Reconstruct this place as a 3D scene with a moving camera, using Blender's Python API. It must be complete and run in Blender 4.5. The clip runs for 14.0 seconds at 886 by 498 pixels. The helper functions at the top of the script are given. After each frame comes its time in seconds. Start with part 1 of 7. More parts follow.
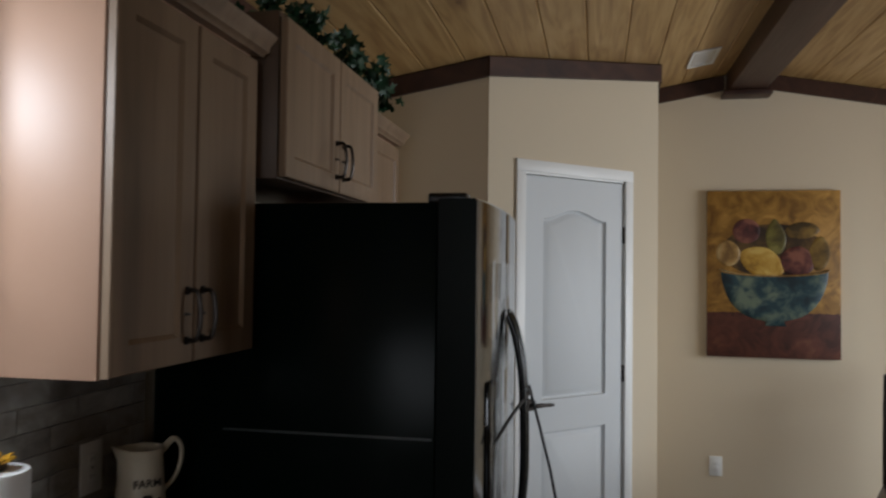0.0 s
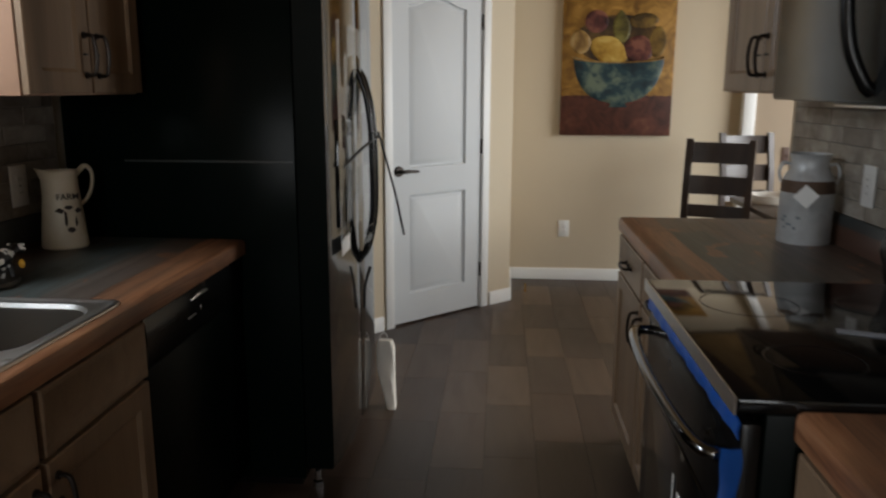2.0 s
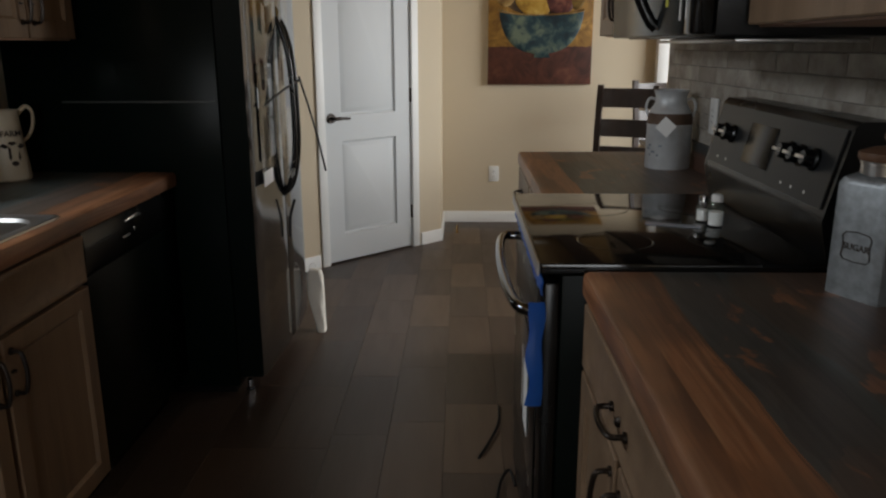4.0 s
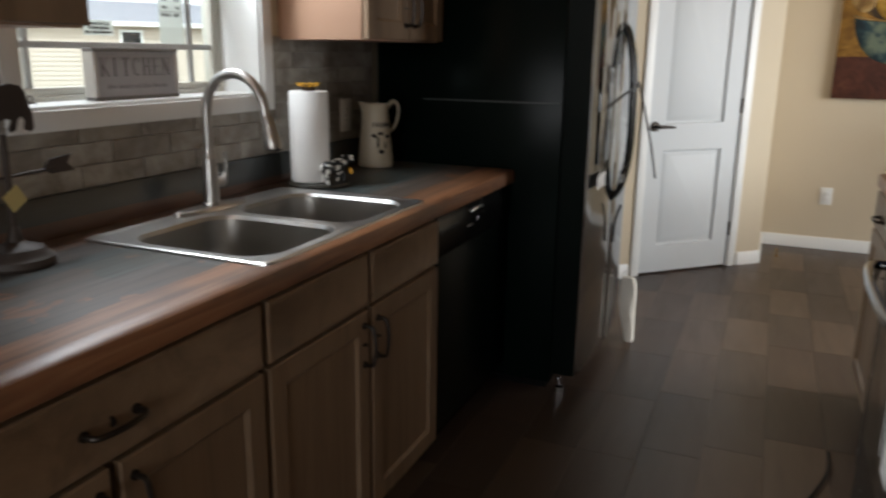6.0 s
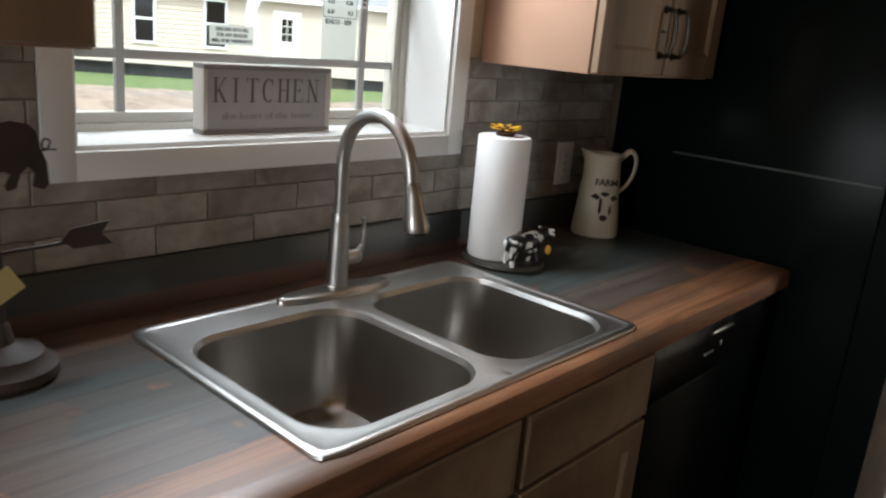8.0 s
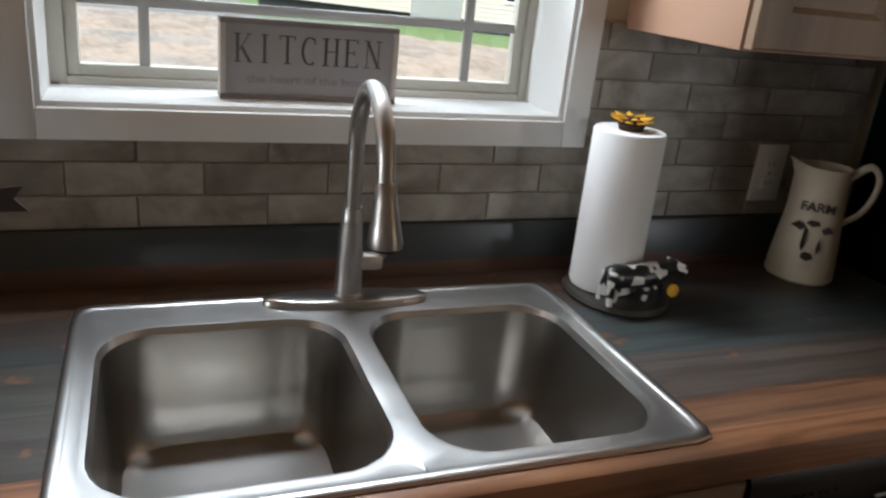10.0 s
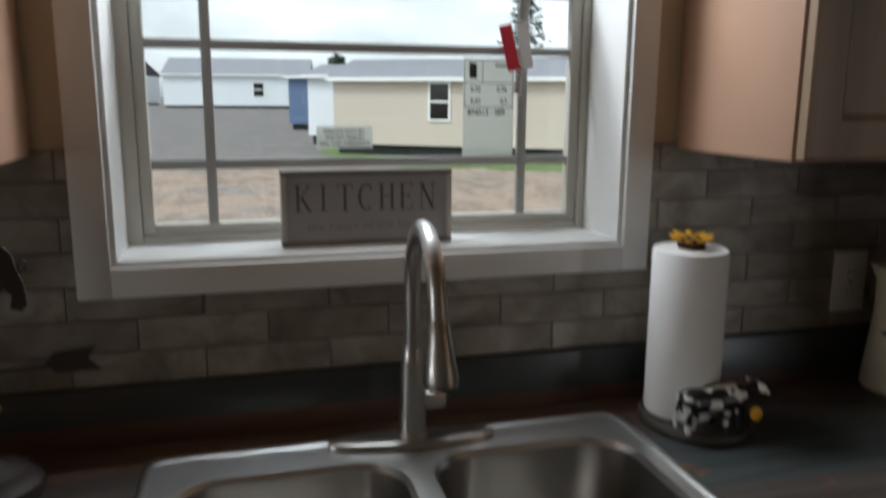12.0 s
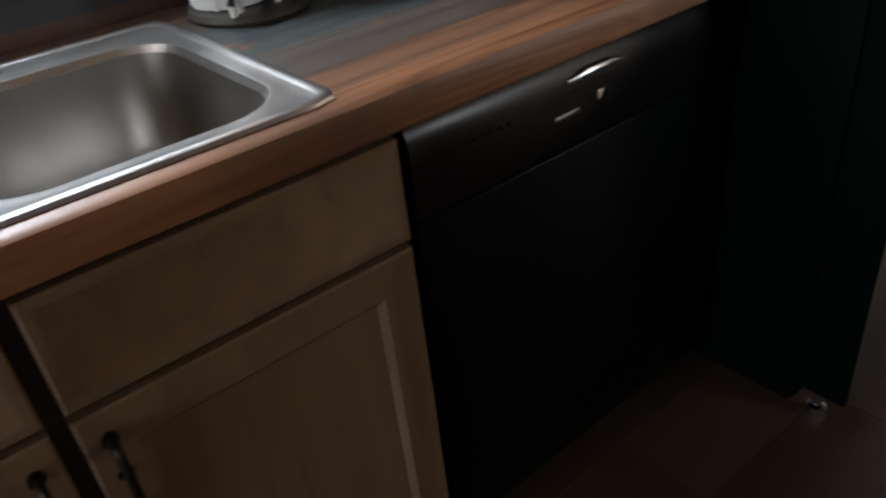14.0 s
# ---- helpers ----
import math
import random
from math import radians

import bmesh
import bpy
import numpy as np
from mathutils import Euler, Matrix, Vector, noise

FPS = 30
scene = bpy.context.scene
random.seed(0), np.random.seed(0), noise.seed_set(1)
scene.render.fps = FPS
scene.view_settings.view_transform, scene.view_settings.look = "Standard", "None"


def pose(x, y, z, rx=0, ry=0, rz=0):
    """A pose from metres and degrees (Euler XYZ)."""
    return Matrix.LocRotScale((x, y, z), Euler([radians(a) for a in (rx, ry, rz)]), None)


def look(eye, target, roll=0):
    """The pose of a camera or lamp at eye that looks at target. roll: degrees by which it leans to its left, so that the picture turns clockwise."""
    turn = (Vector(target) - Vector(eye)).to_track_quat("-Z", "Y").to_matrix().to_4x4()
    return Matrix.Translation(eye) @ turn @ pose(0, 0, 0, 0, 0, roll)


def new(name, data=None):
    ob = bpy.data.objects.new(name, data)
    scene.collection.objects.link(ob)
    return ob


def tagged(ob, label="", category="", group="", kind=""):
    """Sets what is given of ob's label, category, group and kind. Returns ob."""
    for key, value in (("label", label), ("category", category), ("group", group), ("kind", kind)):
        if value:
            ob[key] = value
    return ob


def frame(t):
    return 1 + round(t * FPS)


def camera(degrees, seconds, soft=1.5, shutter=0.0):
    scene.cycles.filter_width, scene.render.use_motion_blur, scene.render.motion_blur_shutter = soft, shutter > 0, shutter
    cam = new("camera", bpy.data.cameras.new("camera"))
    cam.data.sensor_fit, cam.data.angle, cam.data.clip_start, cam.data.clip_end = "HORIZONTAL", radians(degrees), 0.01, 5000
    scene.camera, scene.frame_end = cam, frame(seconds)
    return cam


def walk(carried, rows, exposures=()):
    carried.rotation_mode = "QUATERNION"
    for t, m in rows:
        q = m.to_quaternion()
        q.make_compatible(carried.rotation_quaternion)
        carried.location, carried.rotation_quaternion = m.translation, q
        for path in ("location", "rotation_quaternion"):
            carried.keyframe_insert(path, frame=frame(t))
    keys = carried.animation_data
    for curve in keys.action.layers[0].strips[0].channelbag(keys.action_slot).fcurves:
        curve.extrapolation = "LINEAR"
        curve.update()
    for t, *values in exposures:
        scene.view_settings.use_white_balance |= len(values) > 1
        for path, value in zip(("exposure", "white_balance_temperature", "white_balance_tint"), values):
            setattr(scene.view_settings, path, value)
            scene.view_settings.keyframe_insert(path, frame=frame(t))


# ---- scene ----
cam = camera(59.9, 14.0, soft=2.2, shutter=0.4)
PATH = [
    (0, (1.348, 1.474, 1.562), (0.957, 3.435, 1.622), 0.7),
    (0.5, (1.385, 1.359, 1.551), (0.893, 3.298, 1.553), 1.6),
    (1, (1.546, 1.235, 1.459), (1.079, 3.176, 1.331), 2.2),
    (1.5, (1.633, 1.104, 1.39), (1.311, 3.052, 1.074), 1.9),
    (2, (1.615, 0.924, 1.38), (1.469, 2.876, 0.972), 0.2),
    (2.5, (1.602, 0.747, 1.386), (1.575, 2.698, 0.947), -0.3),
    (4.8, (1.911, 0.566, 1.317), (1.819, 2.494, 0.793), 0.3),
    (5, (1.882, 0.568, 1.33), (1.7, 2.492, 0.816), 0.4),
    (5.5, (1.771, 0.551, 1.34), (1.304, 2.429, 0.834), 0.7),
    (6, (1.669, 0.534, 1.324), (0.919, 2.321, 0.83), 0.8),
    (6.5, (1.583, 0.579, 1.348), (0.666, 2.301, 0.909), 1.4),
    (7, (1.466, 0.729, 1.363), (0.467, 2.413, 0.953), 2.4),
    (7.5, (1.44, 0.99, 1.376), (0.282, 2.553, 0.908), 3.7),
    (8, (1.402, 1.237, 1.41), (0.125, 2.682, 0.88), 5.2),
    (10.5, (1.423, 1.918, 1.454), (-0.414, 2.441, 0.863), 4.0),
    (11, (1.441, 1.911, 1.5), (-0.475, 2.404, 1.206), 2.4),
    (11.5, (1.434, 1.918, 1.514), (-0.499, 2.405, 1.348), 1.5),
    (12, (1.421, 1.925, 1.447), (-0.473, 2.439, 1.062), 0.4),
    (12.5, (1.429, 1.959, 1.309), (-0.357, 2.562, 0.643), -1.5),
    (13, (1.455, 2.016, 1.263), (-0.176, 2.75, 0.367), -4.7),
    (13.5, (1.484, 2.093, 1.212), (-0.014, 2.94, 0.193), -6.0),
    (14, (1.455, 2.162, 1.199), (0.094, 3.155, 0.122), -6.9),
]
EXPOSURES = [(t, e, k, 8) for t, e, k in ((0, 0.65, 5800), (0.5, 0.7, 5850), (1.0, 0.95, 5850), (1.5, 1.1, 6050), (2.3, 0.92, 6150), (4.8, 0.92, 6150), (6.0, 1.48, 6100), (6.5, 1.55, 6050), (7.5, 1.7, 6000), (8.2, 1.7, 6000), (10.5, 1.5, 5850), (11.5, 0.6, 5850), (12, 0.72, 6000), (12.5, 1.45, 5950), (13, 1.5, 5900), (14, 1.9, 5750))]
walk(cam, [(t, look(eye, target, roll)) for t, eye, target, roll in PATH], EXPOSURES)

# ---- daylight ----
world = bpy.data.worlds.new("overcast_sky")
scene.world = world
world.use_nodes = True
wn = world.node_tree
sky = wn.nodes.new("ShaderNodeTexSky")
sky.sky_type = "NISHITA"
sky.sun_disc = False
sky.sun_elevation, sky.sun_rotation = radians(54), radians(143)
sky.air_density, sky.dust_density, sky.ozone_density = 1.0, 1.5, 1.0
veil = wn.nodes.new("ShaderNodeHueSaturation")
veil.inputs["Saturation"].default_value, veil.inputs["Value"].default_value = 0.10, 1.0
wn.links.new(sky.outputs[0], veil.inputs["Color"])
sky_dir = wn.nodes.new("ShaderNodeTexCoord")
flat = wn.nodes.new("ShaderNodeVectorMath")
flat.operation = "MULTIPLY"
flat.inputs[1].default_value = (2.2, 2.2, 7.0)
wn.links.new(sky_dir.outputs["Generated"], flat.inputs[0])
clouds = wn.nodes.new("ShaderNodeTexNoise")
clouds.inputs["Scale"].default_value, clouds.inputs["Detail"].default_value = 1.6, 6.0
wn.links.new(flat.outputs[0], clouds.inputs["Vector"])
shade = wn.nodes.new("ShaderNodeMapRange")
shade.inputs[1].default_value, shade.inputs[2].default_value = 0.35, 0.65
shade.inputs[3].default_value, shade.inputs[4].default_value = 0.72, 1.2
wn.links.new(clouds.outputs["Fac"], shade.inputs[0])
overcast = wn.nodes.new("ShaderNodeVectorMath")
overcast.operation = "SCALE"
wn.links.new(veil.outputs[0], overcast.inputs[0])
wn.links.new(shade.outputs[0], overcast.inputs["Scale"])
wn.links.new(overcast.outputs[0], wn.nodes["Background"].inputs[0])
wn.nodes["Background"].inputs[1].default_value = 0.15


def sun_lamp():
    data = bpy.data.lights.new("sun", "SUN")
    data.energy, data.angle, data.color = 1.1, radians(15), (1.0, 0.97, 0.93)
    ob = new("sun", data)
    ob.matrix_world = look((6, -8, 14), (0, 0, 0))


def window_light(name, eye, target, w, h, watts, color):
    data = bpy.data.lights.new(name, "AREA")
    data.shape, data.size, data.size_y, data.energy, data.color = "RECTANGLE", w, h, watts, color
    ob = new(name, data)
    ob.matrix_world = look(eye, target)


sun_lamp()
DAY = (1.0, 0.985, 0.96)
window_light("east_window_light", (5.55, 4.85, 1.5), (2.0, 5.0, -0.6), 2.2, 1.2, 68, DAY)
window_light("south_window_light", (1.5, -2.95, 1.5), (0.9, 1.5, 1.0), 1.6, 1.2, 15, DAY)
window_light("sink_window_light", (-0.10, 2.17, 2.015), (1.0, 2.17, 1.05), 0.50, 0.22, 8.5, (0.97, 0.985, 1.0))


# ---- materials ----
def rgb(c):
    return (*c, 1.0)


class Mat:
    """A node material in the making, with a few shorthands."""

    def __init__(self, name, rough=0.5, metal=0.0, spec=0.5, coord="Object", shuffle=True):
        self.mat = bpy.data.materials.new(name)
        self.mat.use_nodes = True
        self.t = self.mat.node_tree
        self.b = self.t.nodes["Principled BSDF"]
        self.b.inputs["Roughness"].default_value = rough
        self.b.inputs["Metallic"].default_value = metal
        self.b.inputs["Specular IOR Level"].default_value = spec
        self.info = self.node("ShaderNodeObjectInfo")
        tc = self.node("ShaderNodeTexCoord")
        add = self.node("ShaderNodeVectorMath", operation="ADD")
        self.link(tc.outputs[coord], add.inputs[0])
        if shuffle:
            mul = self.node("ShaderNodeVectorMath", operation="SCALE")
            mul.inputs[0].default_value = (7.3, 11.7, 5.1)
            self.link(self.info.outputs["Random"], mul.inputs["Scale"])
            self.link(mul.outputs[0], add.inputs[1])
        self.p = add.outputs[0]

    def node(self, kind, **kw):
        n = self.t.nodes.new(kind)
        for k, v in kw.items():
            setattr(n, k, v)
        return n

    def link(self, a, b):
        self.t.links.new(a, b)

    def scaled(self, v, src=None):
        n = self.node("ShaderNodeVectorMath", operation="MULTIPLY")
        self.link(src or self.p, n.inputs[0])
        n.inputs[1].default_value = v
        return n.outputs[0]

    def noise(self, scale=(1, 1, 1), size=5.0, detail=4.0, distort=0.0, rough=0.55):
        n = self.node("ShaderNodeTexNoise")
        self.link(self.scaled(scale), n.inputs["Vector"])
        n.inputs["Scale"].default_value, n.inputs["Detail"].default_value = size, detail
        n.inputs["Distortion"].default_value, n.inputs["Roughness"].default_value = distort, rough
        return n.outputs["Fac"]

    def ramp(self, fac, stops):
        n = self.node("ShaderNodeValToRGB")
        while len(n.color_ramp.elements) < len(stops):
            n.color_ramp.elements.new(0.5)
        for e, (at, c) in zip(n.color_ramp.elements, stops):
            e.position, e.color = at, rgb(c)
        self.link(fac, n.inputs[0])
        return n.outputs[0]

    def mix(self, fac, a, b, mode="MIX"):
        n = self.node("ShaderNodeMix", data_type="RGBA", blend_type=mode)
        for sock, v in ((n.inputs[0], fac), (n.inputs[6], a), (n.inputs[7], b)):
            if isinstance(v, bpy.types.NodeSocket):
                self.link(v, sock)
            elif isinstance(v, (int, float)):
                sock.default_value = v
            else:
                sock.default_value = rgb(v)
        return n.outputs[2]

    def math(self, op, a, b=0.0, c=0.0):
        n = self.node("ShaderNodeMath", operation=op)
        for sock, v in zip(n.inputs, (a, b, c)):
            if isinstance(v, bpy.types.NodeSocket):
                self.link(v, sock)
            else:
                sock.default_value = v
        return n.outputs[0]

    def color(self, c):
        if isinstance(c, bpy.types.NodeSocket):
            self.link(c, self.b.inputs["Base Color"])
        else:
            self.b.inputs["Base Color"].default_value = rgb(c)
        return self

    def rough(self, fac, lo, hi):
        n = self.node("ShaderNodeMapRange")
        self.link(fac, n.inputs[0])
        n.inputs[3].default_value, n.inputs[4].default_value = lo, hi
        self.link(n.outputs[0], self.b.inputs["Roughness"])
        return self

    def bump(self, fac, strength=0.2, dist=0.001):
        n = self.node("ShaderNodeBump")
        n.inputs["Strength"].default_value, n.inputs["Distance"].default_value = strength, dist
        self.link(fac, n.inputs["Height"])
        self.link(n.outputs[0], self.b.inputs["Normal"])
        return self


def plain(name, c, rough=0.5, metal=0.0, spec=0.5, vary=0.12, size=6.0, fine=120.0, bump=0.1, dist=0.0006):
    m = Mat(name, rough, metal, spec)
    dark = tuple(x * (1 - vary) for x in c)
    light = tuple(min(1, x * (1 + vary * 0.6)) for x in c)
    n = m.noise(size=size)
    f = m.noise(size=fine, detail=2)
    base = m.mix(n, dark, light)
    m.color(m.mix(m.math("MULTIPLY", f, 0.25), base, dark))
    m.rough(n, max(0.03, rough - 0.05), min(1, rough + 0.08))
    if bump:
        m.bump(f, bump, dist)
    return m.mat


def wood(name, dark, mid, light, axis="Z", rough=0.42, scale=1.0, tone=0.25, spec=0.4):
    m = Mat(name, rough, 0, spec)
    long = {"X": (0.08, 1, 1), "Y": (1, 0.08, 1), "Z": (1, 1, 0.08)}[axis]
    broad = m.noise(long, 9 * scale, 5, 1.2)
    fine = m.noise(tuple(v * 3 if v == 1 else 0.06 for v in long), 60 * scale, 3)
    blotch = m.noise((1, 1, 1), 2.2 * scale, 2)
    c = m.ramp(broad, [(0.25, dark), (0.5, mid), (0.75, light)])
    c = m.mix(m.math("MULTIPLY", fine, 0.35), c, dark)
    c = m.mix(m.math("MULTIPLY", m.math("SUBTRACT", blotch, 0.35), tone), c, dark)
    m.color(m.mix(m.math("MULTIPLY", m.info.outputs["Random"], 0.18), c, dark))
    m.rough(fine, rough - 0.06, rough + 0.1)
    return m.bump(fine, 0.12, 0.0005).mat


def laminate():
    """Printed reclaimed-plank laminate: wandering planks in rust, brown, olive and teal-grey, with long growth rings."""
    m = Mat("plank_laminate", 0.4, 0, 0.5, shuffle=False)
    sep = m.node("ShaderNodeSeparateXYZ")
    m.link(m.p, sep.inputs[0])
    wander = m.noise((1, 0.35, 1), 7, 4, 0.6)
    sx = m.math("ADD", m.math("DIVIDE", m.math("ABSOLUTE", sep.outputs[0]), 0.125), m.math("MULTIPLY", m.math("SUBTRACT", wander, 0.5), 0.30))
    col = m.math("FLOOR", sx)
    shift = m.math("MULTIPLY", m.math("SINE", m.math("MULTIPLY", col, 12.9)), 3.7)
    sy = m.math("ADD", m.math("ADD", m.math("DIVIDE", sep.outputs[1], 0.85), shift), m.math("MULTIPLY", m.math("SUBTRACT", wander, 0.5), 0.5))
    row = m.math("FLOOR", sy)
    comb = m.node("ShaderNodeCombineXYZ")
    m.link(col, comb.inputs[0]), m.link(row, comb.inputs[1])
    white = m.node("ShaderNodeTexWhiteNoise")
    m.link(comb.outputs[0], white.inputs[0])
    tone = m.ramp(white.outputs["Value"], [(0.0, (0.048, 0.062, 0.063)), (0.32, (0.11, 0.066, 0.044)), (0.46, (0.080, 0.098, 0.096)), (0.68, (0.11, 0.09, 0.058)), (0.8, (0.050, 0.034, 0.030)), (0.9, (0.20, 0.10, 0.055))])
    tone.node.color_ramp.interpolation = "CONSTANT"
    patch = m.noise((1, 0.4, 1), 4.5, 5, 0.8)
    cloud = m.ramp(patch, [(0.34, (0.040, 0.052, 0.053)), (0.47, (0.082, 0.092, 0.088)), (0.56, (0.095, 0.060, 0.042)), (0.68, (0.16, 0.085, 0.045))])
    lay = m.math("ADD", m.math("ABSOLUTE", sep.outputs[0]), m.math("MULTIPLY", m.math("SUBTRACT", wander, 0.5), 0.16))
    lay = m.math("SUBTRACT", lay, m.math("MULTIPLY", m.math("LESS_THAN", sep.outputs[0], 0.0), 0.15))
    broad = m.ramp(lay, [(0.0, (0.13, 0.068, 0.042)), (0.11, (0.070, 0.046, 0.036)), (0.20, (0.052, 0.066, 0.066)), (0.33, (0.078, 0.096, 0.095)), (0.42, (0.060, 0.072, 0.070))])
    broad.node.color_ramp.interpolation = "CONSTANT"
    c = m.mix(0.55, m.mix(0.35, tone, cloud), broad)
    grain = m.noise((1, 0.07, 1), 30, 6, 2.2)
    fibre = m.noise((1, 0.03, 1), 150, 3, 0.5)
    rust = m.ramp(grain, [(0.3, (0.25, 0.105, 0.048)), (0.5, (0.34, 0.155, 0.073)), (0.72, (0.42, 0.22, 0.115))])
    bandtone = m.noise((0.2, 0.9, 1), 1.6, 3, 0.3)
    rust = m.mix(m.ramp(bandtone, [(0.54, (0, 0, 0)), (0.62, (0.6, 0.6, 0.6))]), rust, (0.14, 0.075, 0.045))
    front = m.math("GREATER_THAN", m.math("ADD", m.math("ABSOLUTE", sep.outputs[0]), m.math("MULTIPLY", m.math("SUBTRACT", wander, 0.5), 0.035)), 0.497)
    c = m.mix(front, c, rust)
    spots = m.noise((1, 0.6, 1), 11, 4, 0.5)
    worn = m.ramp(spots, [(0.612, (0, 0, 0)), (0.64, (0.85, 0.85, 0.85))])
    c = m.mix(worn, c, m.mix(grain, (0.34, 0.15, 0.065), (0.17, 0.085, 0.05)))
    wave = m.node("ShaderNodeTexWave", wave_type="RINGS", rings_direction="Y")
    rings = m.node("ShaderNodeVectorMath", operation="ADD")
    m.link(m.scaled((1, 0.10, 1)), rings.inputs[0])
    offset = m.node("ShaderNodeVectorMath", operation="SCALE")
    m.link(white.outputs["Color"], offset.inputs[0])
    offset.inputs["Scale"].default_value = 0.6
    m.link(offset.outputs[0], rings.inputs[1])
    m.link(rings.outputs[0], wave.inputs["Vector"])
    for key, v in (("Scale", 11), ("Distortion", 9), ("Detail", 3), ("Detail Scale", 0.8), ("Detail Roughness", 0.6)):
        wave.inputs[key].default_value = v
    c = m.mix(m.ramp(wave.outputs["Fac"], [(0.05, (0.36, 0.36, 0.36)), (0.30, (0, 0, 0))]), c, (0.030, 0.022, 0.017))
    c = m.mix(m.ramp(fibre, [(0.36, (0.25, 0.25, 0.25)), (0.55, (0, 0, 0))]), c, (0.03, 0.024, 0.02))
    joint = m.math("LESS_THAN", m.math("ABSOLUTE", m.math("SUBTRACT", m.math("FRACT", sx), 0.5)), 0.488)
    m.color(m.mix(joint, m.mix(0.45, c, (0.03, 0.024, 0.02)), c))
    m.rough(grain, 0.34, 0.5)
    return m.bump(grain, 0.16, 0.0006).mat


def upstand_laminate():
    m = Mat("plank_laminate_upstand", 0.32, 0, 0.5, shuffle=False)
    sep = m.node("ShaderNodeSeparateXYZ")
    m.link(m.p, sep.inputs[0])
    grain = m.noise((1, 0.07, 1), 26, 5, 1.6)
    patch = m.noise((1, 0.3, 1.5), 3.0, 3, 0.4)
    up = m.math("GREATER_THAN", m.math("ADD", sep.outputs[2], m.math("MULTIPLY", m.math("FLOOR", m.math("MULTIPLY", sep.outputs[1], 1.4)), 0.013)), 0.965)
    teal = m.ramp(patch, [(0.3, (0.028, 0.033, 0.033)), (0.6, (0.06, 0.068, 0.068)), (0.8, (0.075, 0.06, 0.05))])
    brown = m.ramp(patch, [(0.3, (0.075, 0.038, 0.027)), (0.6, (0.14, 0.075, 0.05)), (0.8, (0.19, 0.10, 0.06))])
    m.color(m.mix(m.math("MULTIPLY", grain, 0.35), m.mix(up, brown, teal), (0.03, 0.024, 0.02)))
    return m.bump(grain, 0.12, 0.0005).mat


def edge_laminate():
    m = Mat("rust_edge_plank_laminate", 0.3, 0, 0.5, shuffle=False)
    grain = m.noise((1, 0.06, 1), 30, 5, 2.0)
    blotch = m.noise((1, 0.4, 1), 5, 3)
    c = m.ramp(grain, [(0.3, (0.16, 0.068, 0.032)), (0.5, (0.29, 0.13, 0.062)), (0.75, (0.40, 0.21, 0.11))])
    m.color(m.mix(m.ramp(blotch, [(0.48, (0, 0, 0)), (0.62, (0.65, 0.65, 0.65))]), c, (0.105, 0.06, 0.04)))
    m.rough(grain, 0.32, 0.48)
    return m.bump(grain, 0.15, 0.0006).mat


def tile_stone():
    """Whitewashed reclaimed-brick print: cloudy pale and smoky patches inside each tile."""
    m = Mat("weathered_brick_tile", 0.55, 0, 0.35)
    big = m.noise((1, 0.8, 1.1), 11, 5, 0.5, 0.6)
    smoke = m.noise((1, 0.6, 0.8), 5, 4, 0.3)
    fine = m.noise((1, 1, 1), 90, 4)
    c = m.ramp(big, [(0.30, (0.16, 0.135, 0.11)), (0.42, (0.28, 0.25, 0.21)), (0.55, (0.40, 0.37, 0.32)), (0.72, (0.54, 0.51, 0.46))])
    c = m.mix(m.ramp(smoke, [(0.52, (0, 0, 0)), (0.68, (0.7, 0.7, 0.7))]), c, (0.15, 0.12, 0.10))
    c = m.mix(m.math("MULTIPLY", fine, 0.22), c, (0.12, 0.1, 0.08))
    rnd = m.math("MULTIPLY", m.info.outputs["Random"], 0.35)
    m.color(m.mix(rnd, c, (0.17, 0.145, 0.12)))
    m.rough(big, 0.45, 0.65)
    return m.bump(fine, 0.35, 0.001).mat


def floor_plank():
    m = Mat("dark_vinyl_plank", 0.38, 0, 0.45)
    broad = m.noise((1, 0.15, 1), 10, 5, 1.0)
    fine = m.noise((3, 0.15, 1), 45, 3)
    rnd = m.ramp(m.info.outputs["Random"], [(0.0, (0.036, 0.022, 0.016)), (0.3, (0.075, 0.047, 0.033)), (0.5, (0.045, 0.032, 0.026)), (0.75, (0.095, 0.060, 0.040)), (1.0, (0.16, 0.108, 0.072))])
    c = m.mix(m.math("MULTIPLY", broad, 0.6), rnd, (0.04, 0.028, 0.022))
    m.color(m.mix(m.math("MULTIPLY", fine, 0.3), c, (0.13, 0.09, 0.065)))
    m.rough(broad, 0.3, 0.5)
    return m.bump(fine, 0.15, 0.0005).mat


def canvas():
    """The painting's ground: ochre above a dark brown table, mottled like oil paint."""
    m = Mat("painted_canvas", 0.5, 0, 0.3, shuffle=False)
    sep = m.node("ShaderNodeSeparateXYZ")
    m.link(m.p, sep.inputs[0])
    n1, n2 = m.noise(size=7, detail=5, distort=1.5), m.noise(size=40, detail=3)
    ochre = m.ramp(n1, [(0.3, (0.13, 0.06, 0.012)), (0.5, (0.26, 0.135, 0.025)), (0.7, (0.44, 0.24, 0.055))])
    brown = m.ramp(n1, [(0.3, (0.035, 0.014, 0.01)), (0.6, (0.10, 0.035, 0.022)), (0.8, (0.16, 0.07, 0.04))])
    up = m.math("GREATER_THAN", m.math("ADD", sep.outputs[2], m.math("MULTIPLY", n2, 0.02)), 0.285)
    m.color(m.mix(up, brown, ochre))
    return m.bump(n2, 0.3, 0.001).mat


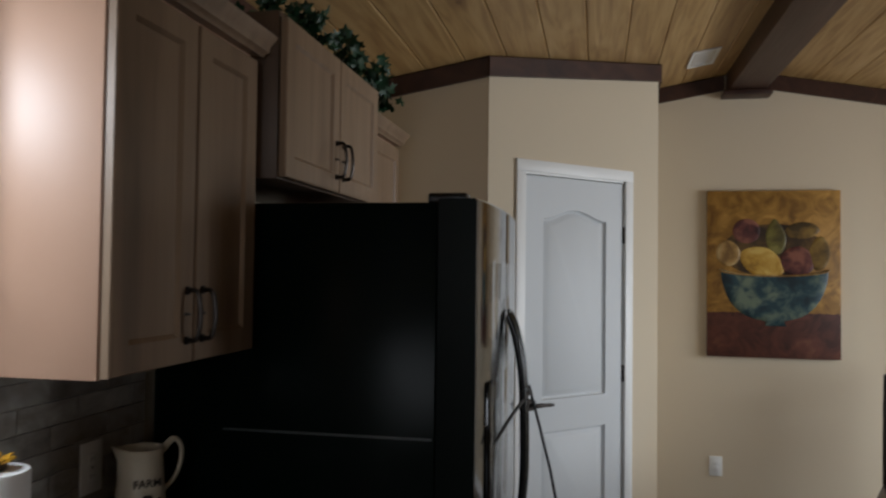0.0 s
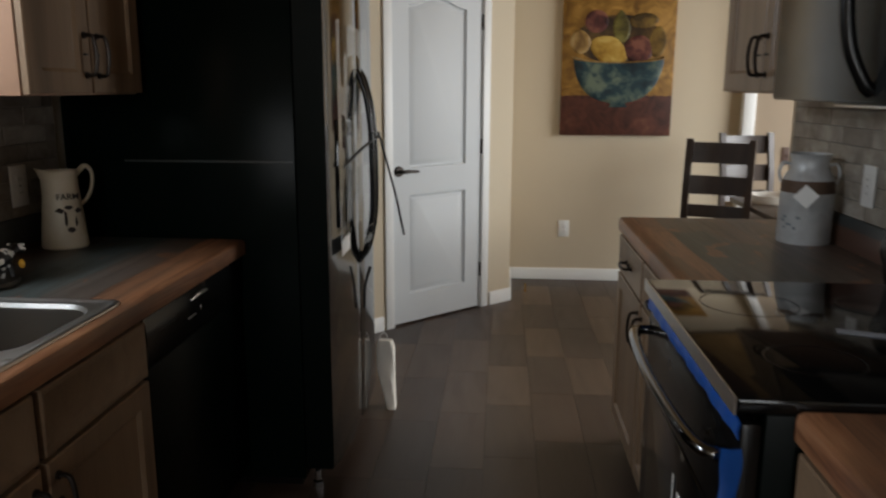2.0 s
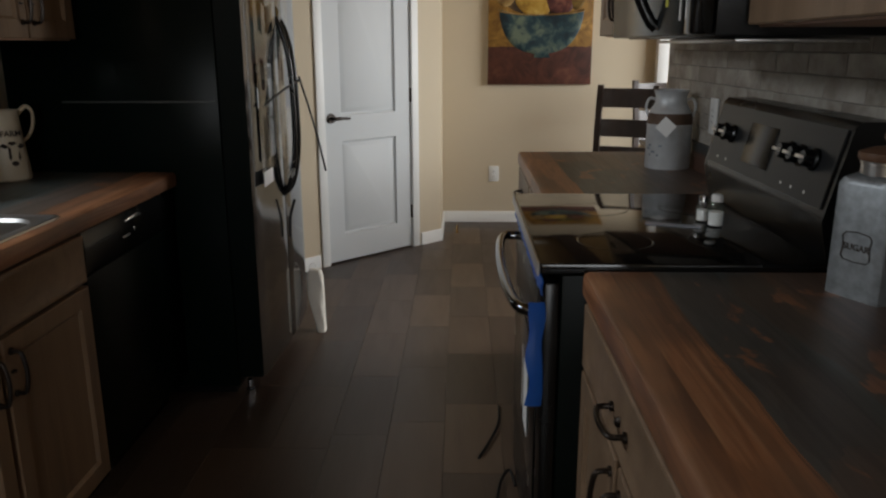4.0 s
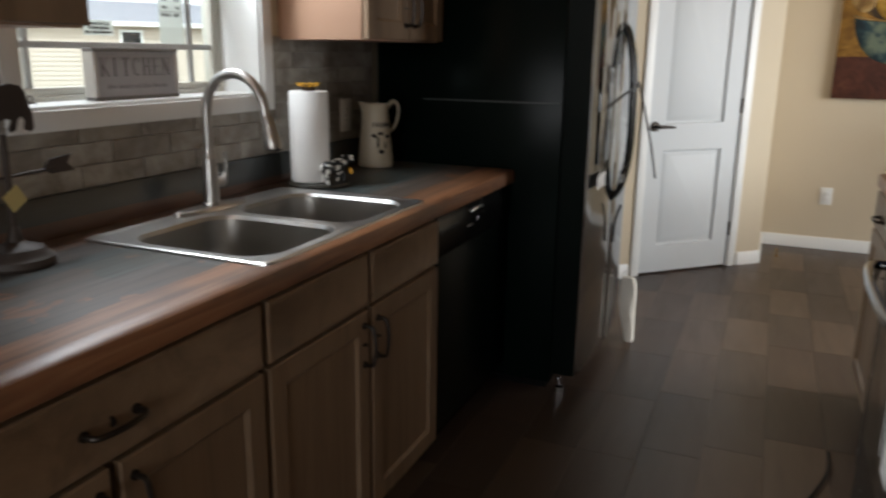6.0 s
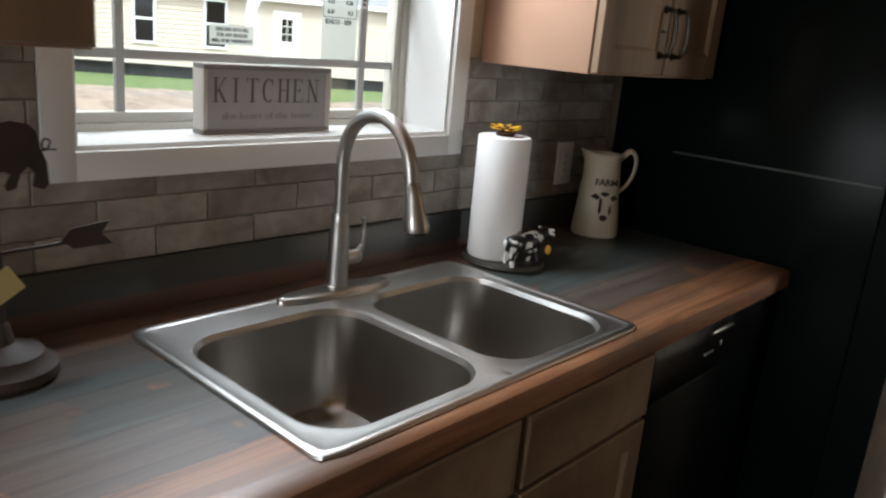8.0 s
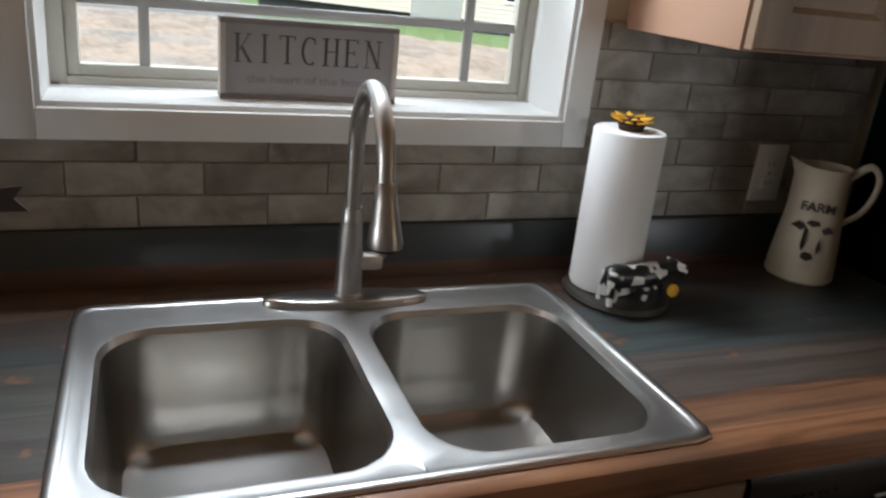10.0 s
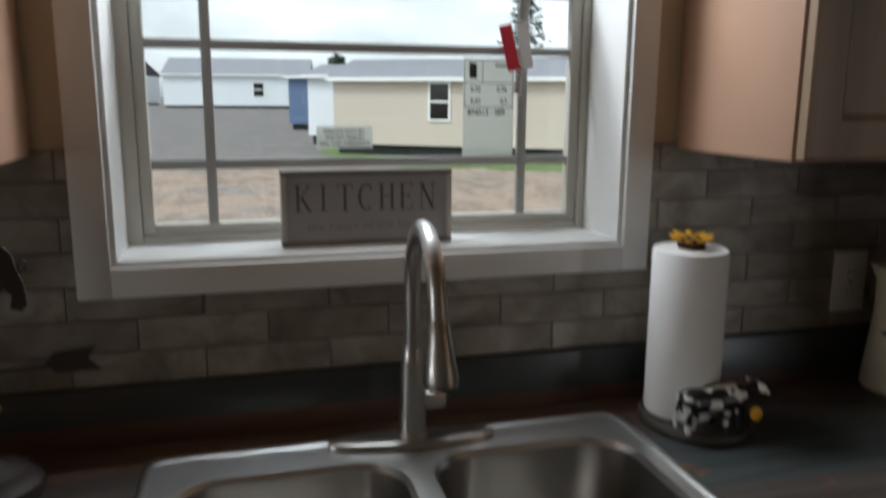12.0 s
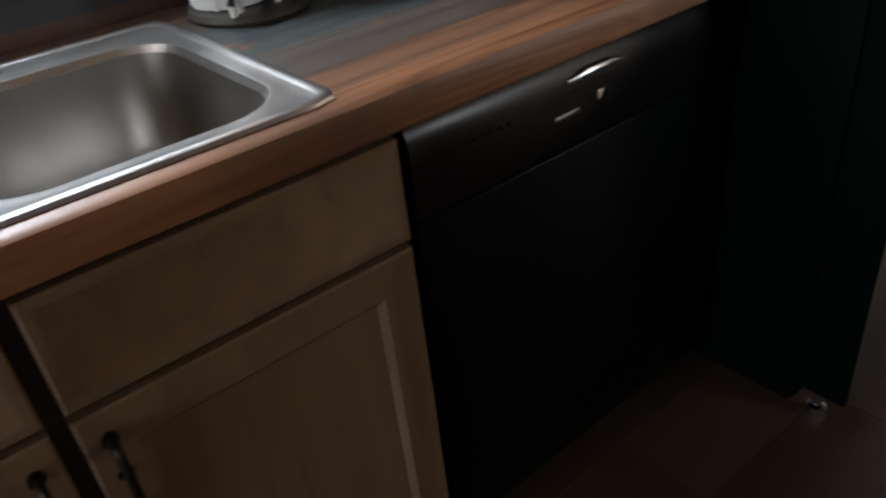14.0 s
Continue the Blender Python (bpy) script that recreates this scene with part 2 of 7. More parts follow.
def oil(name, a, b, c):
    m = Mat(name, 0.45, 0, 0.35, shuffle=False)
    n1, n2 = m.noise(size=9, detail=3, distort=0.3), m.noise(size=60, detail=3)
    m.color(m.ramp(n1, [(0.38, a), (0.5, b), (0.64, c)]))
    return m.bump(n2, 0.35, 0.001).mat


def knotty_pine():
    """Varnished pine boards: long flame grain round scattered brown knots."""
    m = Mat("knotty_pine_ceiling", 0.45, 0, 0.4, shuffle=False)
    knots = m.node("ShaderNodeTexVoronoi")
    m.link(m.scaled((1, 0.45, 0.0)), knots.inputs["Vector"])
    knots.inputs["Scale"].default_value = 3.2
    near = m.ramp(knots.outputs["Distance"], [(0.03, (1, 1, 1)), (0.055, (0.5, 0.5, 0.5)), (0.16, (0, 0, 0))])
    flame = m.noise((1, 0.07, 1), 14, 5, 2.0)
    fine = m.noise((3, 0.06, 1), 60, 3)
    c = m.ramp(flame, [(0.3, (0.30, 0.17, 0.062)), (0.5, (0.46, 0.30, 0.12)), (0.7, (0.57, 0.39, 0.18))])
    c = m.mix(m.math("MULTIPLY", fine, 0.3), c, (0.30, 0.17, 0.062))
    m.color(m.mix(m.math("MULTIPLY", near, 0.8), c, (0.13, 0.055, 0.02)))
    m.rough(fine, 0.4, 0.52)
    return m.bump(fine, 0.12, 0.0005).mat


def glass(name, tint=(0.95, 0.98, 0.97), rough=0.0):
    m = Mat(name)
    m.t.nodes.remove(m.b)
    out = m.t.nodes["Material Output"]
    tr, gl, mx = m.node("ShaderNodeBsdfTransparent"), m.node("ShaderNodeBsdfGlossy"), m.node("ShaderNodeMixShader")
    lw = m.node("ShaderNodeLayerWeight")
    grazing = m.math("POWER", lw.outputs["Facing"], 5.0)
    tr.inputs[0].default_value = rgb(tint)
    gl.inputs["Roughness"].default_value = 0.02 + rough
    m.link(m.math("MULTIPLY_ADD", grazing, 0.96, 0.04), mx.inputs[0]), m.link(tr.outputs[0], mx.inputs[1]), m.link(gl.outputs[0], mx.inputs[2])
    m.link(mx.outputs[0], out.inputs[0])
    return m.mat


def film_sheet(name, c, clear=0.28):
    """Thin printed film on glass: part clear, part a pale sheet that light passes through."""
    m = Mat(name)
    m.t.nodes.remove(m.b)
    out = m.t.nodes["Material Output"]
    tr, tl, df = m.node("ShaderNodeBsdfTransparent"), m.node("ShaderNodeBsdfTranslucent"), m.node("ShaderNodeBsdfDiffuse")
    a, b = m.node("ShaderNodeMixShader"), m.node("ShaderNodeMixShader")
    tl.inputs[0].default_value = df.inputs[0].default_value = rgb(c)
    a.inputs[0].default_value, b.inputs[0].default_value = 0.4, clear
    m.link(tl.outputs[0], a.inputs[1]), m.link(df.outputs[0], a.inputs[2])
    m.link(a.outputs[0], b.inputs[1]), m.link(tr.outputs[0], b.inputs[2])
    m.link(b.outputs[0], out.inputs[0])
    return m.mat


def brushed(name, c, rough, axis):
    m = Mat(name, rough, 1.0)
    stretch = {"X": (0.03, 1, 1), "Y": (1, 0.03, 1), "Z": (1, 1, 0.03)}[axis]
    n = m.noise(stretch, 220, 2)
    b = m.noise(size=5)
    m.color(m.mix(m.math("MULTIPLY", b, 0.3), c, tuple(x * 0.75 for x in c)))
    m.rough(n, rough - 0.05, rough + 0.1)
    return m.bump(n, 0.05, 0.0003).mat


WALL = plain("beige_wall_paint", (0.60, 0.51, 0.37), 0.75, vary=0.05, size=2, fine=260, bump=0.25)
# Wall paint darkened to tan so the alcove wall's shade is in the colour.
SHADEDWALL = plain("shade_toned_wall_paint", (0.34, 0.265, 0.185), 0.75, vary=0.06, size=2, fine=260, bump=0.25)
WHITE = plain("white_paint", (0.80, 0.80, 0.78), 0.42, vary=0.04, size=3, bump=0.05)
VINYL = plain("almond_vinyl", (0.55, 0.53, 0.46), 0.4, vary=0.05, bump=0)
# Greyer copy of the frame vinyl; the muntins' backlit shade is in it.
MUNTIN = plain("backlit_almond_muntin", (0.40, 0.40, 0.38), 0.45, vary=0.05, bump=0)
PINE = knotty_pine()
BEAM = wood("dark_stained_beam", (0.025, 0.010, 0.006), (0.055, 0.022, 0.012), (0.085, 0.036, 0.02), "Y", 0.45)
DOORWOOD = wood("taupe_glazed_cabinet_wood", (0.155, 0.102, 0.062), (0.262, 0.176, 0.110), (0.33, 0.228, 0.145), "Z", 0.38, 1.0, 0.2)
DRAWERWOOD = wood("taupe_glazed_drawer_wood", (0.155, 0.102, 0.062), (0.262, 0.176, 0.110), (0.33, 0.228, 0.145), "Y", 0.38, 1.0, 0.2)
FRAMEWOOD = wood("dark_face_frame_wood", (0.03, 0.018, 0.012), (0.05, 0.032, 0.021), (0.075, 0.048, 0.032), "Z", 0.5)
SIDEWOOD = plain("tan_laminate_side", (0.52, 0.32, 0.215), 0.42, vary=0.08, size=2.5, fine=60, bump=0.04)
DARKSIDE = wood("dark_cabinet_side", (0.075, 0.046, 0.028), (0.12, 0.076, 0.048), (0.16, 0.105, 0.066), "Z", 0.42)
SHADOWGAP = plain("toe_recess_shade", (0.03, 0.018, 0.012), 0.6, bump=0)
LAMINATE = laminate()
EDGE = edge_laminate()
UPSTAND = upstand_laminate()
TILE = tile_stone()
GROUT = plain("grey_grout", (0.36, 0.33, 0.29), 0.85, vary=0.2, size=14)
PLANK = floor_plank()
SUBFLOOR = plain("dark_plank_joint", (0.02, 0.015, 0.012), 0.6)
STEEL = plain("satin_stainless", (0.64, 0.635, 0.62), 0.3, 1.0, vary=0.08, size=9, fine=300, bump=0.02, dist=0.0002)
NICKEL = brushed("brushed_nickel", (0.50, 0.485, 0.465), 0.32, "Z")
CHROME = plain("chrome", (0.7, 0.7, 0.7), 0.1, 1.0, bump=0)
# Rim steel darkened, putting the bowls' inner shade into the colour.
BOWLSTEEL = plain("shade_darkened_stainless", (0.45, 0.43, 0.40), 0.3, 1.0, vary=0.03, size=3, fine=300, bump=0)
BRONZE = plain("oil_rubbed_bronze", (0.035, 0.027, 0.022), 0.35, 0.7, vary=0.3, size=30)
BLACKTEX = plain("black_textured_enamel", (0.0022, 0.0046, 0.0036), 0.32, 0, 0.08, vary=0.2, fine=420, bump=0.15)
FRIDGESIDE = plain("black_smooth_textured_enamel", (0.0022, 0.0052, 0.0040), 0.2, 0, 0.05, vary=0.2, fine=420, bump=0.03)
DOORPAINT = plain("cool_white_door_paint", (0.60, 0.62, 0.63), 0.5, 0, 0.3, vary=0.03, size=3, bump=0.05)
BLACK = plain("black_gloss_plastic", (0.004, 0.004, 0.004), 0.24, 0, 0.35, bump=0)
BLACKGLASS = plain("black_ceramic_glass", (0.004, 0.004, 0.004), 0.05, 0, 0.42, bump=0, vary=0.05)
BLACKSTEEL = plain("black_stainless", (0.20, 0.205, 0.215), 0.09, 1.0, vary=0.1, size=4, bump=0.0)
DARKFACE = plain("dark_grey_control_face", (0.016, 0.017, 0.018), 0.36, 0.0, 0.28, vary=0.1, size=5, bump=0.02)
RUBBER = plain("black_rubber", (0.012, 0.012, 0.012), 0.6)


# ---- mesh tools ----
def link_mesh(name, bm, material, label=""):
    bmesh.ops.recalc_face_normals(bm, faces=bm.faces)
    me = bpy.data.meshes.new(name)
    for f in bm.faces:
        f.smooth = True
    bm.to_mesh(me)
    bm.free()
    me.set_sharp_from_angle(angle=radians(38))
    for m in material if isinstance(material, (list, tuple)) else (material,):
        me.materials.append(m)
    return new(name, me)


def part(name, bm, material, parent, label=""):
    ob = link_mesh(name, bm, material)
    ob.parent = parent
    return tagged(ob, label)


def structure(name, bm, material, label=""):
    return tagged(link_mesh(name, bm, material), label, "", "", "structure")


def thing(name, x, y, z, label, category, rz=0.0, group=""):
    ob = new(name)
    ob.empty_display_size = 0.1
    ob.matrix_world = pose(x, y, z, 0, 0, rz)
    return tagged(ob, label, category, group)


def BM():
    return bmesh.new()


def box(bm, x0, y0, z0, x1, y1, z1, bev=0.0, m=None, mat=0):
    vs = [bm.verts.new((x, y, z)) for x in (x0, x1) for y in (y0, y1) for z in (z0, z1)]
    fs = [bm.faces.new([vs[i] for i in q]) for q in ((0, 1, 3, 2), (4, 6, 7, 5), (0, 4, 5, 1), (2, 3, 7, 6), (0, 2, 6, 4), (1, 5, 7, 3))]
    if bev:
        es = list({e for f in fs for e in f.edges})
        made = bmesh.ops.bevel(bm, geom=es, offset=bev, segments=2, affect="EDGES", profile=0.5)
        vs = list({v for f in made["faces"] for v in f.verts} | {v for v in vs if v.is_valid})
        fs = list({f for v in vs for f in v.link_faces})
    for f in fs:
        f.material_index = mat
    if m is not None:
        bmesh.ops.transform(bm, matrix=m, verts=vs)
    return vs


def bevelled(x0, y0, z0, x1, y1, z1, bev=0.0):
    bm = BM()
    box(bm, x0, y0, z0, x1, y1, z1, bev)
    return bm


def loops(bm, rings, cap0=True, cap1=True, closed=False, mat=0):
    """Rings of equal count, bridged one to the next."""
    vr = [[bm.verts.new(p) for p in ring] for ring in rings]
    n = len(vr[0])
    pairs = list(zip(vr, vr[1:])) + ([(vr[-1], vr[0])] if closed else [])
    for a, b in pairs:
        for i in range(n):
            f = bm.faces.new((a[i], a[(i + 1) % n], b[(i + 1) % n], b[i]))
            f.material_index = mat
    if cap0 and not closed:
        bm.faces.new(vr[0][::-1]).material_index = mat
    if cap1 and not closed:
        bm.faces.new(vr[-1]).material_index = mat
    return [v for r in vr for v in r]


def lathe(bm, profile, seg=28, cx=0.0, cy=0.0, sx=1.0, cap0=True, cap1=True):
    return loops(bm, [[(cx + r * sx * math.cos(2 * math.pi * i / seg), cy + r * math.sin(2 * math.pi * i / seg), z) for i in range(seg)] for r, z in profile], cap0, cap1)


def tube(bm, pts, r, seg=10, flat=1.0):
    pts = [Vector(p) for p in pts]
    rs = r if isinstance(r, (list, tuple)) else [r] * len(pts)
    ax = (pts[1] - pts[0]).normalized()
    side = ax.orthogonal().normalized()
    rings = []
    for i, p in enumerate(pts):
        d = (pts[min(i + 1, len(pts) - 1)] - pts[max(i - 1, 0)]).normalized()
        side = (side - d * side.dot(d)).normalized()
        up = d.cross(side)
        rings.append([p + rs[i] * (side * math.cos(2 * math.pi * k / seg) + flat * up * math.sin(2 * math.pi * k / seg)) for k in range(seg)])
    return loops(bm, rings)


def smooth_path(pts, n=6):
    """Catmull-Rom through the points."""
    pts = [Vector(p) for p in pts]
    ext = [2 * pts[0] - pts[1], *pts, 2 * pts[-1] - pts[-2]]
    out = []
    for a, b, c, d in zip(ext, ext[1:], ext[2:], ext[3:]):
        for k in range(n):
            t = k / n
            out.append(0.5 * ((2 * b) + (c - a) * t + (2 * a - 5 * b + 4 * c - d) * t * t + (3 * b - a - 3 * c + d) * t ** 3))
    return out + [pts[-1]]


def prism(bm, outline, depth, m=None, bev=0.0):
    """An outline in x and z, made thick along y from 0 to depth."""
    a = [bm.verts.new((x, 0, z)) for x, z in outline]
    b = [bm.verts.new((x, depth, z)) for x, z in outline]
    n = len(outline)
    fs = [bm.faces.new(a), bm.faces.new(b[::-1])] + [bm.faces.new((a[i], b[i], b[(i + 1) % n], a[(i + 1) % n])) for i in range(n)]
    vs = a + b
    if m is not None:
        bmesh.ops.transform(bm, matrix=m, verts=vs)
    return vs


def rounded(ang, a, b, r):
    """How far a rounded rectangle of half sizes a, b reaches in a direction."""
    c, s = math.cos(ang), math.sin(ang)
    lo, hi = 0.0, math.hypot(a, b) + 0.1
    for _ in range(32):
        t = (lo + hi) / 2
        qx, qy = abs(c * t) - a + r, abs(s * t) - b + r
        d = math.hypot(max(qx, 0), max(qy, 0)) + min(max(qx, qy), 0) - r
        lo, hi = (t, hi) if d < 0 else (lo, t)
    return lo


def ray_angles(a, b, n=64):
    cs = [math.atan2(sy * b, sx * a) % (2 * math.pi) for sx in (1, -1) for sy in (1, -1)]
    out = [2 * math.pi * i / n for i in range(n)]
    for c in cs:
        out.remove(min(out, key=lambda o: abs(o - c)))
    return sorted(out + cs)


def text_mesh(words, size, depth=0.0006):
    """Lettering as mesh data, upright in x and z, centred."""
    cu = bpy.data.curves.new("words", "FONT")
    cu.body, cu.size, cu.align_x, cu.extrude, cu.resolution_u = words, size, "CENTER", depth, 3
    cu.offset = size * 0.012
    ob = new("words", cu)
    me = bpy.data.meshes.new_from_object(ob.evaluated_get(bpy.context.evaluated_depsgraph_get()))
    bpy.data.objects.remove(ob)
    bpy.data.curves.remove(cu)
    return me


def lettering(words, size, material, parent, m, label="", stretch=1.0):
    me = text_mesh(words, size)
    me.materials.append(material)
    ob = new("lettering", me)
    ob.parent = parent
    ob.matrix_basis = m @ pose(0, 0, 0, 90) @ Matrix.Diagonal((stretch, 1, 1, 1))
    return tagged(ob, label)


# ---- the shell of the place ----
WX = 0.17
EX = 2.70
RIDGE, RIDGE_Z, SLOPE = 2.25, 2.84, 0.178


def ceil_z(x):
    return RIDGE_Z - SLOPE * abs(x - RIDGE)


def build_shell():
    bm = BM()
    box(bm, WX - 0.2, -3.0, -0.12, 5.7, 6.62, -0.006)
    structure("floor", bm, SUBFLOOR, "dark brown vinyl plank floor")
    # west wall with the sink window
    bm = BM()
    x0, x1 = WX - 0.2, WX
    y0, y1, z0, z1 = 1.735, 2.60, 1.187, 2.16
    top = ceil_z(WX) + 0.02
    for b in ((x0, -3.0, 0, x1, y0, top), (x0, y1, 0, x1, 6.52, top), (x0, y0, 0, x1, y1, z0), (x0, y0, z1, x1, y1, top)):
        box(bm, *b)
    structure("wall_west", bm, WALL, "beige painted kitchen wall with the sink window")
    # far wall
    bm = BM()
    ys, yn = 6.52, 6.64
    for xa, xb, za, zb in ((WX - 0.2, 5.7, 0, 3.0),):
        box(bm, xa, ys, za, xb, yn, zb)
    structure("wall_north", bm, WALL, "beige painted dining wall")
    bm = BM()
    for ya, yb, za, zb in ((0.9, 3.75, 0, 2.6), (5.95, 6.52, 0, 2.6), (3.75, 5.95, 0, 0.9), (3.75, 5.95, 2.1, 2.6)):
        box(bm, 5.6, ya, za, 5.7, yb, zb)
    structure("wall_east", bm, WALL, "beige painted outer wall with a window")
    bm = BM()
    for xa, xb, za, zb in ((WX - 0.2, 0.7, 0, 3.0), (2.3, 2.82, 0, 3.0), (0.7, 2.3, 0, 0.9), (0.7, 2.3, 2.1, 3.0)):
        box(bm, xa, -3.12, za, xb, -3.0, zb)
    structure("wall_south", bm, WALL, "beige painted wall behind the walk")
    bm = BM()
    box(bm, EX, -3.0, 0, EX + 0.12, 3.93, 3.0)
    structure("partition_wall", bm, WALL, "tan painted partition behind the range")
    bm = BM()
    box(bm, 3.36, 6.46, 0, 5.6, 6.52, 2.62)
    structure("dining_alcove_wall", bm, SHADEDWALL, "wall beyond the dining chairs, its shade put into a darker tan")
    bm = BM()
    box(bm, 3.275, 6.44, 0, 3.357, 6.52, 2.5, 0.003)
    structure("trim", bm, WHITE, "white painted vertical casing in the dining corner")
    bm = BM()
    box(bm, EX + 0.12, 0.8, 0, 5.7, 0.9, 3.0)
    structure("wall_dining_south", bm, WALL, "beige painted wall")
    # pantry corner
    bm = BM()
    box(bm, WX, 5.075, 0, 0.843, 5.155, ceil_z(0.843) + 0.02)
    structure("pantry_side_wall", bm, WALL, "beige pantry wall beside the fridge")
    bm = BM()
    box(bm, 1.605, 5.915, 0, 1.685, 6.52, ceil_z(1.685) + 0.02)
    structure("pantry_return_wall", bm, WALL, "beige pantry wall end")
    # the slanting wall, local x along it, door opening 0.70 wide
    s2 = math.sqrt(0.5)
    m = pose(0.87, 5.10, 0, 0, 0, 45)
    ln = math.hypot(0.815, 0.815)
    bm = BM()
    for xa, xb, za, zb in ((-0.037, 0.175, 0, 3), (0.895, ln, 0, 3), (0.175, 0.895, 2.062, 3)):
        box(bm, xa, 0, za, xb, 0.08, min(zb, 2.9), m=m)
    cut = [v for v in bm.verts if v.co.z > 2.5]
    for v in cut:
        v.co.z = ceil_z(v.co.x) + 0.02
    structure("pantry_door_wall", bm, WALL, "beige slanting pantry wall")
    # ceiling of grooved boards in one mesh
    bm = BM()
    w = 0.19
    for side in (-1, 1):
        n = int(3.5 / w) + 1
        for i in range(n):
            a, b = RIDGE + side * i * w, RIDGE + side * (i + 1) * w
            if min(a, b) > 5.75 or max(a, b) < 0:
                continue
            g = 0.006 * side
            rings = []
            for x, dz in ((a, 0.006), (a + g, 0.0), (b - g, 0.0), (b, 0.006), (b, 0.05), (a, 0.05)):
                rings.append((x, ceil_z(x) + dz))
            vs = [[bm.verts.new((x, y, z)) for x, z in rings] for y in (-3.12, 6.62)]
            k = len(rings)
            for j in range(k):
                bm.faces.new((vs[0][j], vs[0][(j + 1) % k], vs[1][(j + 1) % k], vs[1][j]))
            bm.faces.new(vs[0]), bm.faces.new(vs[1])
    structure("ceiling", bm, PINE, "yellow knotty pine board ceiling")
    bm = BM()
    box(bm, -0.5, -3.6, 2.95, 6.2, 7.1, 3.05)
    structure("roof_deck", bm, SUBFLOOR, "plain roof above the ceiling")
    bm = BM()
    box(bm, 2.14, -3.0, 2.70, 2.36, 6.52, RIDGE_Z + 0.01, 0.006)
    structure("ridge_beam", bm, BEAM, "dark brown ridge beam")
    bm = BM()
    box(bm, 2.11, 6.38, 2.665, 2.39, 6.52, 2.698, 0.004)
    structure("beam_bracket", bm, BEAM, "dark brown block under the beam end")


def strip(name, p, q, z_off, h, t, material, out, label):
    """A trim board along a wall from p to q under the ceiling (or on the floor when z_off is None)."""
    p, q = Vector((*p, 0)), Vector((*q, 0))
    o = Vector((*out, 0)).normalized() * t
    bm = BM()
    rings = []
    cuts = [p, q]
    if z_off is not None and min(p.x, q.x) < RIDGE < max(p.x, q.x):
        cuts = [p, p.lerp(q, (RIDGE - p.x) / (q.x - p.x)), q]
    for c in cuts:
        zt = (ceil_z(c.x) - z_off) if z_off is not None else h
        zb = zt - h
        rings.append([(c.x, c.y, zb), (c.x + o.x, c.y + o.y, zb), (c.x + o.x, c.y + o.y, zt - 0.01), (c.x + o.x * 0.5, c.y + o.y * 0.5, zt), (c.x, c.y, zt)])
    loops(bm, rings)
    structure(name, bm, material, label)


def build_trims():
    dk = "dark brown ceiling trim board"
    strip("trim", (WX + 0.002, 5.074), (0.843, 5.074), -0.003, 0.10, 0.018, BEAM, (0, -1), dk)
    strip("trim", (0.838, 5.060), (1.69, 5.912), -0.003, 0.10, 0.018, BEAM, (1, -1), dk)
    strip("trim", (1.687, 5.93), (1.687, 6.49), -0.003, 0.10, 0.018, BEAM, (1, 0), dk)
    strip("trim", (1.71, 6.518), (2.13, 6.518), -0.003, 0.10, 0.018, BEAM, (0, -1), dk)
    strip("trim", (2.37, 6.518), (5.6, 6.518), -0.003, 0.10, 0.018, BEAM, (0, -1), dk)
    strip("trim", (WX + 0.001, -2.9), (WX + 0.001, 5.08), -0.003, 0.08, 0.018, BEAM, (1, 0), dk)
    wh = "white painted baseboard"
    s2 = 0.7071
    strip("baseboard", (0.846, 5.072), (0.872 + 0.11 * s2, 5.098 + 0.11 * s2), None, 0.085, 0.014, WHITE, (1, -1), wh)
    strip("baseboard", (0.87 + 0.962 * s2, 5.10 + 0.962 * s2), (1.686, 5.914), None, 0.085, 0.014, WHITE, (1, -1), wh)
    strip("baseboard", (1.686, 5.91), (1.686, 6.484), None, 0.085, 0.014, WHITE, (1, 0), wh)
    strip("baseboard", (1.686, 6.519), (3.274, 6.519), None, 0.085, 0.014, WHITE, (0, -1), wh)
    strip("baseboard", (EX + 0.12, 3.931), (EX, 3.931), None, 0.085, 0.014, WHITE, (0, 1), wh)


def picture_frame(name, cx, cz, w, h, width, t, m, material, label, bottom=True):
    """Casing round an opening; local x across, z up, y out of the wall."""
    bm = BM()
    a, b = w / 2, h / 2
    box(bm, cx - a - width, 0, cz - b, cx - a, -t, cz + b, 0.003, m)
    box(bm, cx + a, 0, cz - b, cx + a + width, -t, cz + b, 0.003, m)
    box(bm, cx - a - width, 0, cz + b, cx + a + width, -t, cz + b + width, 0.003, m)
    if bottom:
        box(bm, cx - a - width, 0, cz - b - width, cx + a + width, -t, cz - b, 0.003, m)
    return structure(name, bm, material, label)


